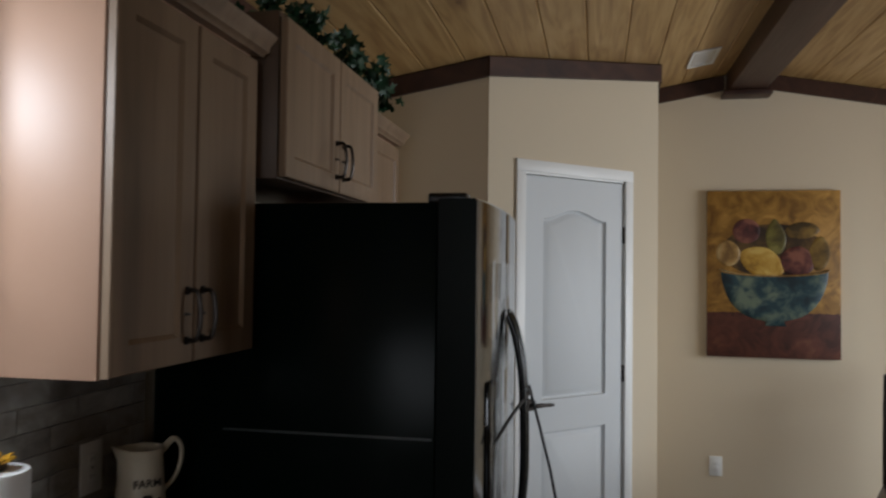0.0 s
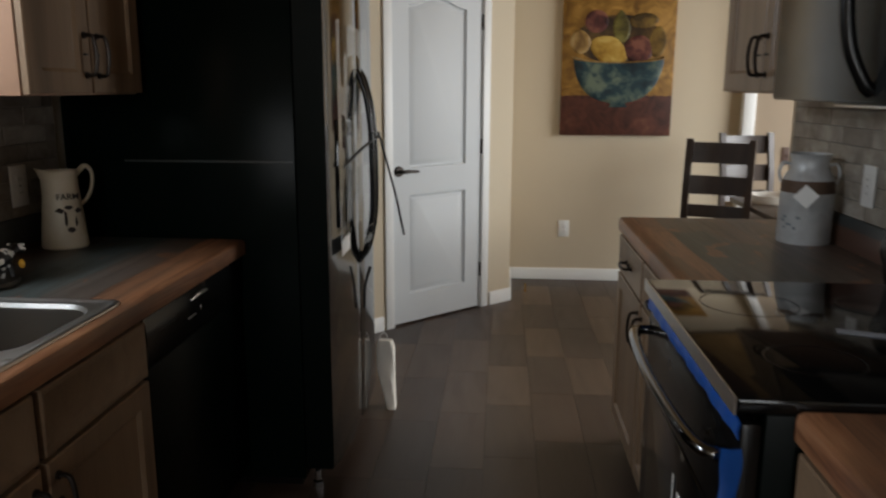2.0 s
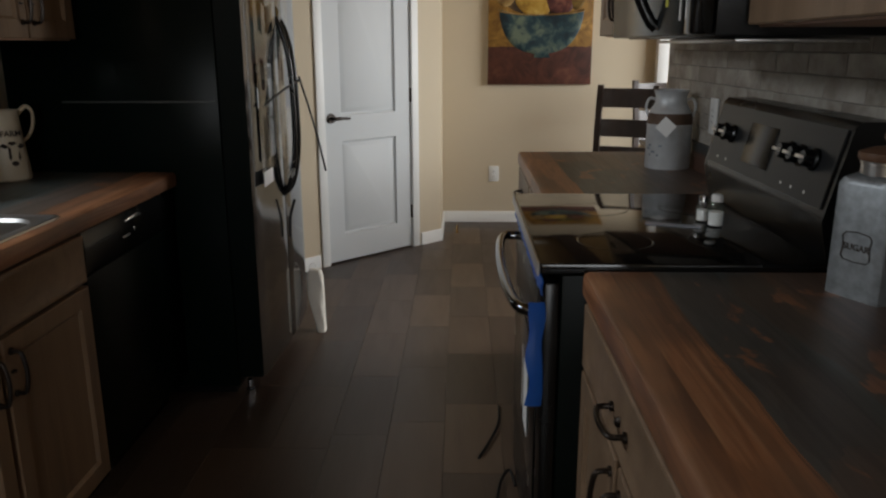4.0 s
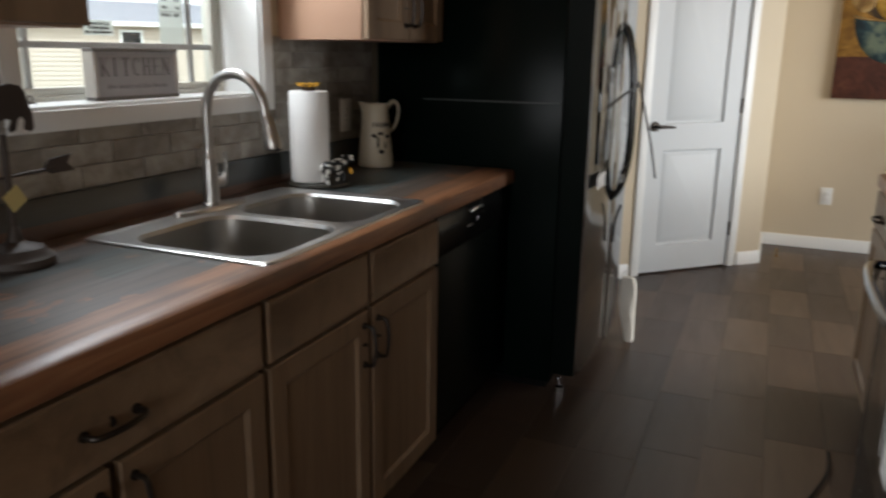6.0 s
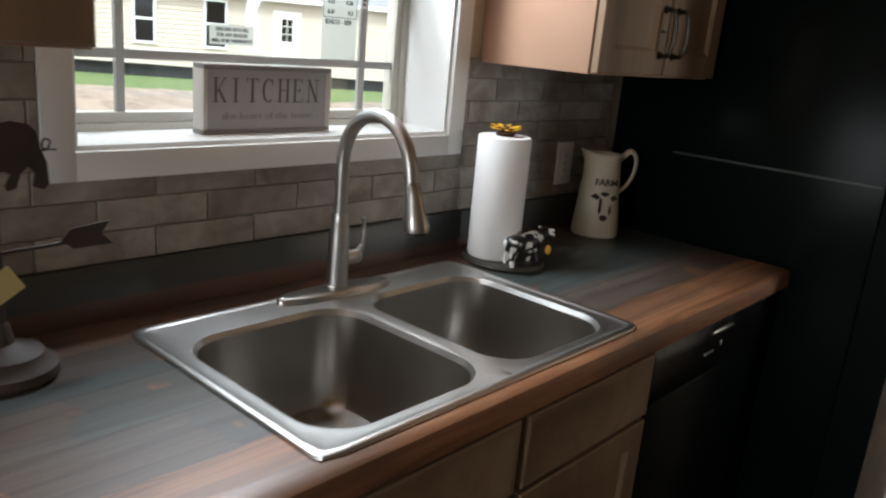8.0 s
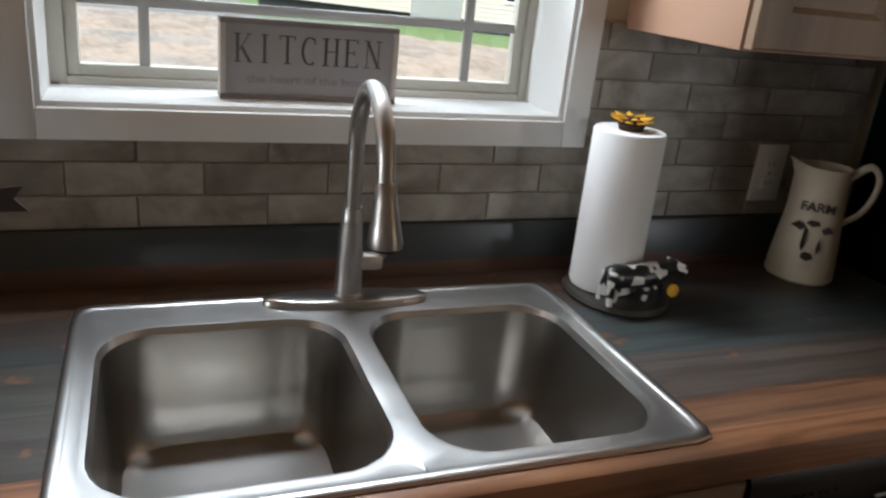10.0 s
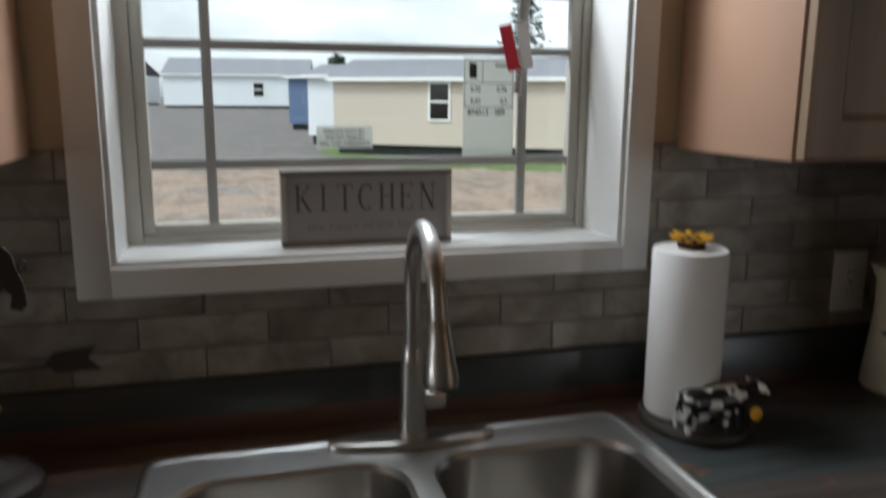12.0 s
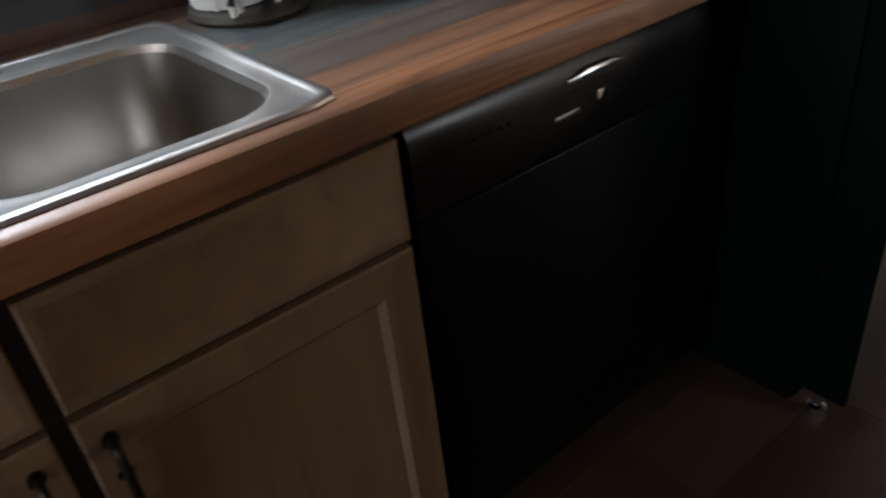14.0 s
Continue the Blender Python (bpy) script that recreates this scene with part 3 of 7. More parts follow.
def build_sink_window():
    y0, y1, z0, z1 = 1.735, 2.60, 1.187, 2.16
    bm = BM()
    # casing on the wall face, butted
    t, w = 0.014, 0.050
    box(bm, WX, y0 - w, z0 - 0.047, WX + t, y0, z1 + w, 0.002)
    box(bm, WX, y1, z0 - 0.047, WX + t, y1 + w, z1 + w, 0.002)
    box(bm, WX, y0, z0 - 0.047, WX + t, y1, z0, 0.002)
    box(bm, WX, y0, z1, WX + t, y1, z1 + w, 0.002)
    # returns lining the opening
    d = 0.008
    box(bm, 0.03, y0, z0, WX + 0.002, y0 + d, z1)
    box(bm, 0.03, y1 - d, z0, WX + 0.002, y1, z1)
    box(bm, 0.03, y0 + d, z0, WX + 0.002, y1 - d, z0 + d)
    box(bm, 0.03, y0 + d, z1 - d, WX + 0.002, y1 - d, z1)
    structure("trim", bm, WHITE, "white painted window casing and sill")
    win = new("window_1")
    tagged(win, "almond vinyl single-hung window over the sink with muntins", "window", "", "structure")
    gy0, gy1 = 1.787, 2.556
    f0, f1 = y0 + d, y1 - d
    fz0, fz1 = z0 + d, z1 - d
    bm = BM()
    for b in ((-0.03, f0, fz0, 0.03, gy0 - 0.02, fz1), (-0.03, gy1 + 0.02, fz0, 0.03, f1, fz1), (-0.03, gy0 - 0.02, fz0, 0.03, gy1 + 0.02, 1.208), (-0.03, gy0 - 0.02, fz1 - 0.025, 0.03, gy1 + 0.02, fz1)):
        box(bm, *b, 0.002)
    part("window_frame", bm, VINYL, win, "almond vinyl frame")
    for nm, xa, xb, za, zb, gz0, gz1 in (("lower_sash", 0.0, 0.024, 1.209, 1.668, 1.228, 1.632), ("upper_sash", -0.026, -0.002, 1.655, fz1 - 0.026, 1.688, 2.098)):
        bm = BM()
        for b in ((xa, gy0 - 0.019, za, xb, gy0, zb), (xa, gy1, za, xb, gy1 + 0.019, zb), (xa, gy0, za, xb, gy1, gz0), (xa, gy0, gz1, xb, gy1, zb)):
            box(bm, *b, 0.0015)
        part(nm, bm, VINYL, win, "almond vinyl sash")
        xm = (xa + xb) / 2
        h = gz1 - gz0
        bars = [(1.886, None), (2.461, None), (None, gz0 + 0.103), (None, gz1 - 0.098)]
        for yy, zz in bars:
            if yy:
                bm = bevelled(xm - 0.004, yy - 0.0085, gz0 - 0.002, xm + 0.007, yy + 0.0085, gz1 + 0.002, 0.0015)
            else:
                bm = bevelled(xm - 0.003, gy0 - 0.002, zz - 0.0085, xm + 0.006, gy1 + 0.002, zz + 0.0085, 0.0015)
            part("muntin", bm, MUNTIN, win, "flat muntin greyed for its backlit shade")
        bm = bevelled(xm - 0.0095, gy0 - 0.004, gz0 - 0.004, xm - 0.006, gy1 + 0.004, gz1 + 0.004)
        g = part("pane", bm, glass("window_glass"), win, "clear window glass")
        g.visible_shadow = False
    for yy in (1.98, 2.36):
        bm = BM()
        pts = smooth_path([(0.024, yy - 0.035, 1.669), (0.034, yy - 0.03, 1.679), (0.04, yy, 1.682), (0.034, yy + 0.03, 1.679), (0.024, yy + 0.035, 1.669)], 4)
        tube(bm, pts, 0.004, 8)
        part("sash_latch", bm, VINYL, win, "small almond sash latch")
    return win


build_shell()
build_trims()
WINDOW = build_sink_window()


# ---- outdoors ----
def build_outdoors():
    m = Mat("gravel_dirt_and_grass", 0.9, 0, 0.2, shuffle=False)
    sep = m.node("ShaderNodeSeparateXYZ")
    m.link(m.p, sep.inputs[0])
    n1, n2, n3 = m.noise(size=0.35, detail=6), m.noise(size=9, detail=4), m.noise((1, 0.25, 1), 0.9, 4)
    dirt = m.ramp(n1, [(0.3, (0.27, 0.195, 0.145)), (0.5, (0.40, 0.29, 0.22)), (0.7, (0.26, 0.235, 0.22))])
    dirt = m.mix(m.ramp(m.noise((0.35, 1, 1), 1.4, 6, 1.2), [(0.45, (0, 0, 0)), (0.6, (0.6, 0.6, 0.6))]), dirt, (0.20, 0.15, 0.12))
    dirt = m.mix(m.ramp(n2, [(0.5, (0, 0, 0)), (0.62, (0.55, 0.55, 0.55))]), dirt, (0.48, 0.41, 0.34))
    grass = m.ramp(n2, [(0.3, (0.09, 0.14, 0.05)), (0.7, (0.19, 0.27, 0.09))])
    lane = m.math("ADD", m.math("MULTIPLY", sep.outputs[0], 0.55), sep.outputs[1])
    lane = m.math("ADD", lane, m.math("MULTIPLY", n1, 3.0))
    yy = m.math("ADD", sep.outputs[1], m.math("MULTIPLY", n1, 2.0))
    off = m.math("SUBTRACT", m.math("MULTIPLY", m.math("ADD", sep.outputs[0], 29.3), 0.836), m.math("MULTIPLY", m.math("SUBTRACT", sep.outputs[1], 5.8), 0.549))
    off = m.math("ADD", m.math("ABSOLUTE", off), m.math("MULTIPLY", n1, 5.0))
    isgrass = m.math("MULTIPLY", m.math("GREATER_THAN", yy, 6.5), m.math("LESS_THAN", off, 6.8))
    road = m.math("MULTIPLY", m.math("LESS_THAN", sep.outputs[0], -24.0), 0.75)
    c = m.mix(road, dirt, (0.17, 0.17, 0.175))
    m.color(m.mix(m.math("MULTIPLY", isgrass, 0.9), c, grass))
    m.bump(n2, 0.6, 0.03)
    bm = BM()
    xs = [-600, -200, -120, -80, -60, -45, -34, -26, -20, -14, -9, -5, -2.5, 8, 60, 600]
    ys = [-600, -150, -60, -30, -15, -5, 0, 5, 10, 15, 22, 30, 60, 150, 600]

    def gz(x, y):
        return -0.75 + (0.0 if x > -32 else min(1.3, (-32 - x) * 0.03)) + 0.06 * noise.noise(Vector((x * 0.2, y * 0.2, 0)))

    grid = [[bm.verts.new((x, y, gz(x, y))) for y in ys] for x in xs]
    for a, b in zip(grid, grid[1:]):
        for i in range(len(ys) - 1):
            bm.faces.new((a[i], a[i + 1], b[i + 1], b[i]))
    structure("ground", bm, m.mat, "brown gravel and dirt with a strip of green grass")
    roof = plain("grey_shingle", (0.30, 0.30, 0.33), 0.9, vary=0.2, size=3, fine=30)
    skirt = plain("crawl_space_shade", (0.02, 0.02, 0.02), 0.9)

    def home(x, y, rz, length, depth, z, h, siding, label, windows, rise=0.9, door=None, lap=0.15):
        ob = thing("manufactured_home", x, y, z, label, "house", rz)
        bm = BM()
        n = int(h / lap)
        for i in range(n):
            za = 0.35 + i * h / n
            zb = 0.35 + (i + 1) * h / n
            rings = []
            for q in ((0, 0), (length, 0), (length, depth), (0, depth)):
                rings.append(q)
            def ring(o, zz):
                return [(-o, -o, zz), (length + o, -o, zz), (length + o, depth + o, zz), (-o, depth + o, zz)]
            loops(bm, [ring(0.030, za), ring(0.010, zb - 0.012), ring(0.004, zb - 0.010), ring(0.004, zb)], True, True)
        part("siding_wall", bm, siding, ob, label.split(" with")[0])
        # A solid near-black block stands in for the shade under the home.
        bm = BM()
        box(bm, 0.12, 0.12, -0.8, length - 0.12, depth - 0.12, 0.35)
        part("crawl_space", bm, skirt, ob, "near-black block for the shade under the home")
        bm = BM()
        o = 0.3
        zt = h + 0.35
        prof = [(-o, zt - 0.02), (depth / 2, zt + rise), (depth + o, zt - 0.02), (depth + o, zt + 0.1), (depth / 2, zt + rise + 0.12), (-o, zt + 0.1)]
        a = [bm.verts.new((-0.2, yy, zz)) for yy, zz in prof]
        b = [bm.verts.new((length + 0.2, yy, zz)) for yy, zz in prof]
        for i in range(6):
            bm.faces.new((a[i], a[(i + 1) % 6], b[(i + 1) % 6], b[i]))
        for s in (a, b):
            bm.faces.new((s[0], s[1], s[4], s[5])), bm.faces.new((s[1], s[2], s[3], s[4]))
        part("roof", bm, roof, ob, "low grey shingle roof")
        part("fascia", bevelled(-0.2, -o - 0.03, zt - 0.06, length + 0.2, -o - 0.001, zt + 0.09), WHITE, ob, "white eave board")
        bm = BM()
        for xx in (-0.01,):
            v = [bm.verts.new((xx, 0, zt)), bm.verts.new((xx, depth, zt)), bm.verts.new((xx, depth / 2, zt + rise))]
            bm.faces.new(v)
        part("gable", bm, siding, ob)
        for wx, wz, ww, wh in windows:
            w = new("window")
            w.parent = ob
            w.location = (wx, -0.05, wz)
            tagged(w, "white framed window")
            bm = BM()
            f = 0.08
            for bb in ((-f, -0.03, -f, 0, 0.03, wh + f), (ww, -0.03, -f, ww + f, 0.03, wh + f), (0, -0.03, -f, ww, 0.03, 0), (0, -0.03, wh, ww, 0.03, wh + f), (0, -0.02, wh / 2 - 0.04, ww, 0.02, wh / 2 + 0.04)):
                box(bm, *bb)
            part("frame", bm, WHITE, w)
            part("pane", bevelled(0, -0.01, 0, ww, 0.01, wh), BLACKGLASS, w, "dark window glass")
        if door:
            bm = BM()
            box(bm, door[0], -0.06, 0.35, door[0] + 0.95, 0.0, 2.45, 0.01)
            dr = part("door", bm, door[1], ob, "white entrance door")
            bm = BM()
            for i in (0, 1):
                for j in (0, 1, 2):
                    box(bm, door[0] + 0.29 + 0.2 * i, -0.075, 1.45 + 0.26 * j, door[0] + 0.46 + 0.2 * i, -0.062, 1.68 + 0.26 * j)
            part("door_glass", bm, BLACKGLASS, dr, "six small dark door panes")
        return ob

    beige = plain("beige_vinyl_siding", (0.56, 0.48, 0.40), 0.6, vary=0.05, size=1, fine=20)
    white = plain("white_vinyl_siding", (0.72, 0.74, 0.76), 0.6, vary=0.05, size=1, fine=20)
    blue = plain("blue_tarp", (0.10, 0.15, 0.26), 0.6)
    ang = math.degrees(math.atan2(7.3, 4.8))
    home(-29.3, 5.8, ang, 22.0, 4.5, -0.68, 2.45, beige, "beige lap-sided manufactured home with a grey roof", [(4.0, 1.35, 0.72, 1.3), (9.5, 1.1, 0.58, 1.45), (11.75, 1.1, 0.62, 1.45), (18.6, 1.1, 0.62, 1.45)], 0.75, (13.95, WHITE))
    home(-34.5, 5.3, ang, 2.4, 3.6, -0.6, 2.6, white, "white end section of a home under wrap", [], 0.5)
    home(-44.0, 5.1, ang + 4, 3.0, 6.0, -0.4, 2.6, blue, "blue wrapped end of a home", [], 0.4)
    home(-74.0, -4.0, 82, 13.0, 8.0, 0.3, 2.7, white, "white manufactured home with a grey gabled roof", [(8.0, 1.2, 0.9, 1.2)], 1.6)
    home(-82.0, -20.0, 75, 13.0, 8.0, 0.4, 2.7, white, "white far manufactured home with a grey roof", [(4.0, 1.2, 0.9, 1.2)], 1.3)
    bark = plain("pine_bark", (0.09, 0.07, 0.05), 0.9)
    leaf = plain("pine_needles", (0.05, 0.075, 0.04), 0.8, vary=0.4, size=2)
    rnd = random.Random(5)
    for x, y, hgt in ((-62, 26.2, 10.2), (-70, 11.2, 4.8), (-85, 52, 12)):
        t = thing("pine_tree", x, y, 0.1, "tall thin pine with sparse dark green branches behind the homes", "tree")
        bm = BM()
        tube(bm, [(0, 0, -0.5), (0.05, 0.1, hgt * 0.5), (0, 0, hgt)], [0.25, 0.17, 0.04], 8)
        for k in range(16):
            z = hgt * (0.5 + 0.5 * k / 16)
            a = rnd.uniform(0, 6.28)
            r = (hgt * 1.06 - z) * 0.35 + 0.4
            tube(bm, [(0, 0, z), (r * 0.6 * math.cos(a), r * 0.6 * math.sin(a), z + 0.2), (r * math.cos(a), r * math.sin(a), z + 0.15)], [0.05, 0.03, 0.01], 5)
        part("trunk", bm, bark, t, "bare grey-brown trunk and limbs")
        bm = BM()
        for k in range(900):
            z = hgt * rnd.uniform(0.55, 1.02)
            a = rnd.choice((0.3, 1.2, 2.4, 3.3, 4.1, 5.2)) + rnd.gauss(0, 0.35) + z
            r = ((hgt * 1.06 - z) * 0.35 + 0.5) * rnd.uniform(0.2, 1.0)
            c = Vector((r * math.cos(a), r * math.sin(a), z + rnd.gauss(0, 0.12)))
            s = rnd.uniform(0.1, 0.28)
            vs = [bm.verts.new(c + Vector((rnd.gauss(0, s), rnd.gauss(0, s), rnd.gauss(0, s * 0.5)))) for _ in range(3)]
            bm.faces.new(vs)
        part("crown", bm, leaf, t, "sparse dark green needle clumps")


build_outdoors()


# ---- cabinets ----
def front_panel(w, h, t=0.019, rail=0.052, flat=False):
    """A cabinet front; local x across from 0 to w, z from 0 to h, its face towards -y at y = -t."""
    bm = BM()

    def ring(i, d):
        return [(i, -d, i), (w - i, -d, i), (w - i, -d, h - i), (i, -d, h - i)]

    rings = [ring(0, 0), ring(0, t - 0.003), ring(0.003, t)]
    if flat:
        rings += [ring(0.012, t), ring(0.014, t - 0.001)]
    else:
        rings += [ring(rail, t), ring(rail + 0.006, t - 0.005), ring(rail + 0.009, t - 0.009), ring(rail + 0.02, t - 0.009)]
    loops(bm, rings)
    return bm


def bar_pull(length=0.105, out=0.03):
    """A curved pull along local z, standing out to -y."""
    bm = BM()
    a = length / 2
    tube(bm, smooth_path([(0, 0, -a), (0, -out * 0.75, -a * 0.97), (0, -out, -a * 0.6), (0, -out * 1.1, 0), (0, -out, a * 0.6), (0, -out * 0.75, a * 0.97), (0, 0, a)], 5), 0.0052, 8)
    lathe(bm, [(0.009, 0), (0.009, 0.004), (0.004, 0.006)], 10)
    for s in (-a, a):
        vs = tube(bm, [(0, 0, s), (0, -0.005, s)], 0.009, 10)
    return bm


def cup_handle(parent, x, y, z, horizontal=False, name="handle"):
    ob = part(name, bar_pull(), BRONZE, parent, "dark bronze pull")
    ob.matrix_basis = pose(x, y, z, 0, 90 if horizontal else 0, 0)
    return ob


def face_m(side, front, y):
    """Cabinet frame: on the west run fronts look to +x, on the east run to -x. Local x runs along the run."""
    return (front, y, 90) if side == "W" else (front, y, -90)


def base_cabinet(side, y0, y1, front, back, label, drawers, doors, pulls=True, drawer_pull=True, bowls=False):
    """A base unit from y0 to y1. Local x from 0 to its width, local y from the face (0) to the back."""
    w = y1 - y0
    depth = abs(front - back)
    rz = 90 if side == "W" else -90
    ob = thing("base_cabinet", front, y0 if side == "W" else y1, 0, label, "cabinet", rz, "base cabinets")
    bm = BM()
    if bowls:
        box(bm, 0.001, 0.0, 0.10, w - 0.001, depth, 0.68)
        part("face_rail", bevelled(0.001, 0.0, 0.68, w - 0.001, 0.02, 0.846), FRAMEWOOD, ob)
        part("side_panel", bevelled(0.001, 0.02, 0.68, 0.02, depth, 0.846), FRAMEWOOD, ob)
        part("side_panel", bevelled(w - 0.02, 0.02, 0.68, w - 0.001, depth, 0.846), FRAMEWOOD, ob)
    else:
        box(bm, 0.001, 0.0, 0.10, w - 0.001, depth, 0.846)
    # The toe-kick recess is near black, its shade held in the colour.
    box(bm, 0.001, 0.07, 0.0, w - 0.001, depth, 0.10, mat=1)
    part("body", bm, [FRAMEWOOD, SHADOWGAP], ob, "dark wood face frame and carcass, toe recess darkened for shade")
    x = 0.0
    g = 0.010
    zt = 0.838
    zd = 0.700
    for a, b in drawers:
        bm = front_panel(b - a - 2 * g, zt - zd - 0.004, flat=True)
        d = part("drawer_front", bm, DRAWERWOOD, ob, "flat taupe wood drawer front")
        d.location = (a + g, -0.001, zd + 0.004)
        if drawer_pull:
            cup_handle(d, (b - a) / 2 - g, -0.019, (zt - zd) / 2 - 0.006, True)
    for a, b, hinge in doors:
        bm = front_panel(b - a - 2 * g, zd - 0.115 - 0.007)
        d = part("door", bm, DOORWOOD, ob, "recessed-panel taupe wood door")
        d.location = (a + g, -0.001, 0.115)
        if pulls:
            cup_handle(d, 0.026 if hinge == "R" else b - a - 2 * g - 0.026, -0.019, zd - 0.115 - g - 0.085)
    return ob


def wall_cabinet(side, y0, y1, front, back, z0, z1, label, splits, crown=True, skin=SIDEWOOD):
    w = y1 - y0
    depth = abs(front - back)
    ob = thing("wall_cabinet", front, y0 if side == "W" else y1, z0, label, "cabinet", 90 if side == "W" else -90, "wall cabinets")
    bm = BM()
    h = z1 - z0
    box(bm, 0.0, 0.0, 0.0, w, depth, h, 0.0015)
    part("body", bm, skin, ob, "tan laminate carcass with a smooth side" if skin is SIDEWOOD else "dark wood carcass")
    g = 0.004
    for k, (a, b) in enumerate(splits):
        bm = front_panel(b - a - 2 * g, h - 0.02, rail=0.055)
        d = part("door", bm, DOORWOOD, ob, "recessed-panel taupe wood door")
        d.location = (a + g, -0.004, 0.004)
        left = k % 2 == 0
        cup_handle(d, b - a - 2 * g - 0.028 if left else 0.028, -0.019, 0.10)
    if crown:
        bm = BM()
        prof = [(0.0, 0.0), (-0.024, 0.0), (-0.028, 0.008), (-0.036, 0.014), (-0.04, 0.03), (-0.052, 0.045), (-0.056, 0.056), (0.0, 0.056)]
        a = [[(p, p, h + z) for p, z in prof], [(w - p, p, h + z) for p, z in prof]]
        loops(bm, a)
        b = [[(p, depth, h + z) for p, z in prof], [(p, p, h + z) for p, z in prof]]
        loops(bm, b)
        part("crown_moulding", bm, DRAWERWOOD, ob, "stepped taupe wood crown")
    return ob


FW, BW = 0.764, WX + 0.012
base_cabinet("W", 0.10, 0.93, FW, BW, "taupe wood base cabinet with a drawer over two doors", [(0, 0.83)], [(0, 0.415, "L"), (0.415, 0.83, "R")])
base_cabinet("W", 0.932, 1.731, FW, BW, "taupe wood base cabinet with one wide drawer over two doors", [(0, 0.80)], [(0, 0.40, "L"), (0.40, 0.80, "R")])
base_cabinet("W", 1.733, 2.617, FW, BW, "taupe wood sink base cabinet with two false fronts and two doors", [(0, 0.442), (0.442, 0.884)], [(0, 0.442, "L"), (0.442, 0.884, "R")], drawer_pull=False, bowls=True)
wall_cabinet("W", 2.70, 3.29, 0.478, WX + 0.002, 1.36, 2.11, "taupe two-door wall cabinet beside the window, tan smooth side", [(0.0, 0.295), (0.295, 0.59)])
wall_cabinet("W", 0.60, 1.638, 0.478, WX + 0.002, 1.36, 2.11, "taupe two-door wall cabinet above the pig weathervane", [(0.0, 0.52), (0.52, 1.038)])
# This carcass gets a darker skin than the other wall cabinets.
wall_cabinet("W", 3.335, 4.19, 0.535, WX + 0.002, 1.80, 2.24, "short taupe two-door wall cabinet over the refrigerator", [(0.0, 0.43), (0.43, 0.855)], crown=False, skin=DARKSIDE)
wall_cabinet("W", 4.25, 4.72, 0.478, WX + 0.002, 1.36, 2.11, "taupe single-door wall cabinet behind the refrigerator", [(0.0, 0.47)])

FE, BE = 2.095, EX - 0.012
base_cabinet("E", -0.30, 0.55, FE, BE, "taupe wood base cabinet near the walk's turn", [(0, 0.85)], [(0, 0.425, "L"), (0.425, 0.85, "R")])
base_cabinet("E", 0.552, 1.30, FE, BE, "taupe wood base cabinet with a drawer over two doors", [(0, 0.748)], [(0, 0.374, "L"), (0.374, 0.748, "R")])
base_cabinet("E", 1.302, 2.055, FE, BE, "taupe wood base cabinet beside the range", [(0, 0.753)], [(0, 0.376, "L"), (0.376, 0.753, "R")])
base_cabinet("E", 2.835, 3.87, FE, BE, "taupe wood base cabinet with two drawers past the range", [(0, 0.5), (0.5, 1.035)], [(0, 0.5, "L"), (0.5, 1.035, "R")])
wall_cabinet("E", 2.835, 3.60, 2.37, EX - 0.002, 1.37, 2.11, "taupe two-door wall cabinet past the microwave", [(0.0, 0.38), (0.38, 0.765)])
wall_cabinet("E", 0.9, 2.05, 2.37, EX - 0.002, 1.37, 2.11, "taupe two-door wall cabinet before the microwave", [(0.0, 0.575), (0.575, 1.15)])
wall_cabinet("E", 2.055, 2.83, 2.37, EX - 0.002, 1.76, 2.11, "short taupe wall cabinet over the microwave", [(0.0, 0.385), (0.385, 0.775)])


def counter_profile(front, back, sign):
    """Rounded post-formed front; x from the front edge towards the wall by sign."""
    s = sign
    return [(front + s * 0.05, 0.848), (front + s * 0.006, 0.848), (front + s * 0.001, 0.852), (front, 0.859), (front, 0.886), (front + s * 0.003, 0.895), (front + s * 0.010, 0.8995), (front + s * 0.05, 0.90)]


def run(bm, prof, y0, y1):
    a = [bm.verts.new((x, y0, z)) for x, z in prof]
    b = [bm.verts.new((x, y1, z)) for x, z in prof]
    n = len(prof)
    for i in range(n):
        bm.faces.new((a[i], a[(i + 1) % n], b[(i + 1) % n], b[i]))
    bm.faces.new(a[::-1]), bm.faces.new(b)


SX0, SX1, SY0, SY1 = 0.258, 0.765, 1.772, 2.558


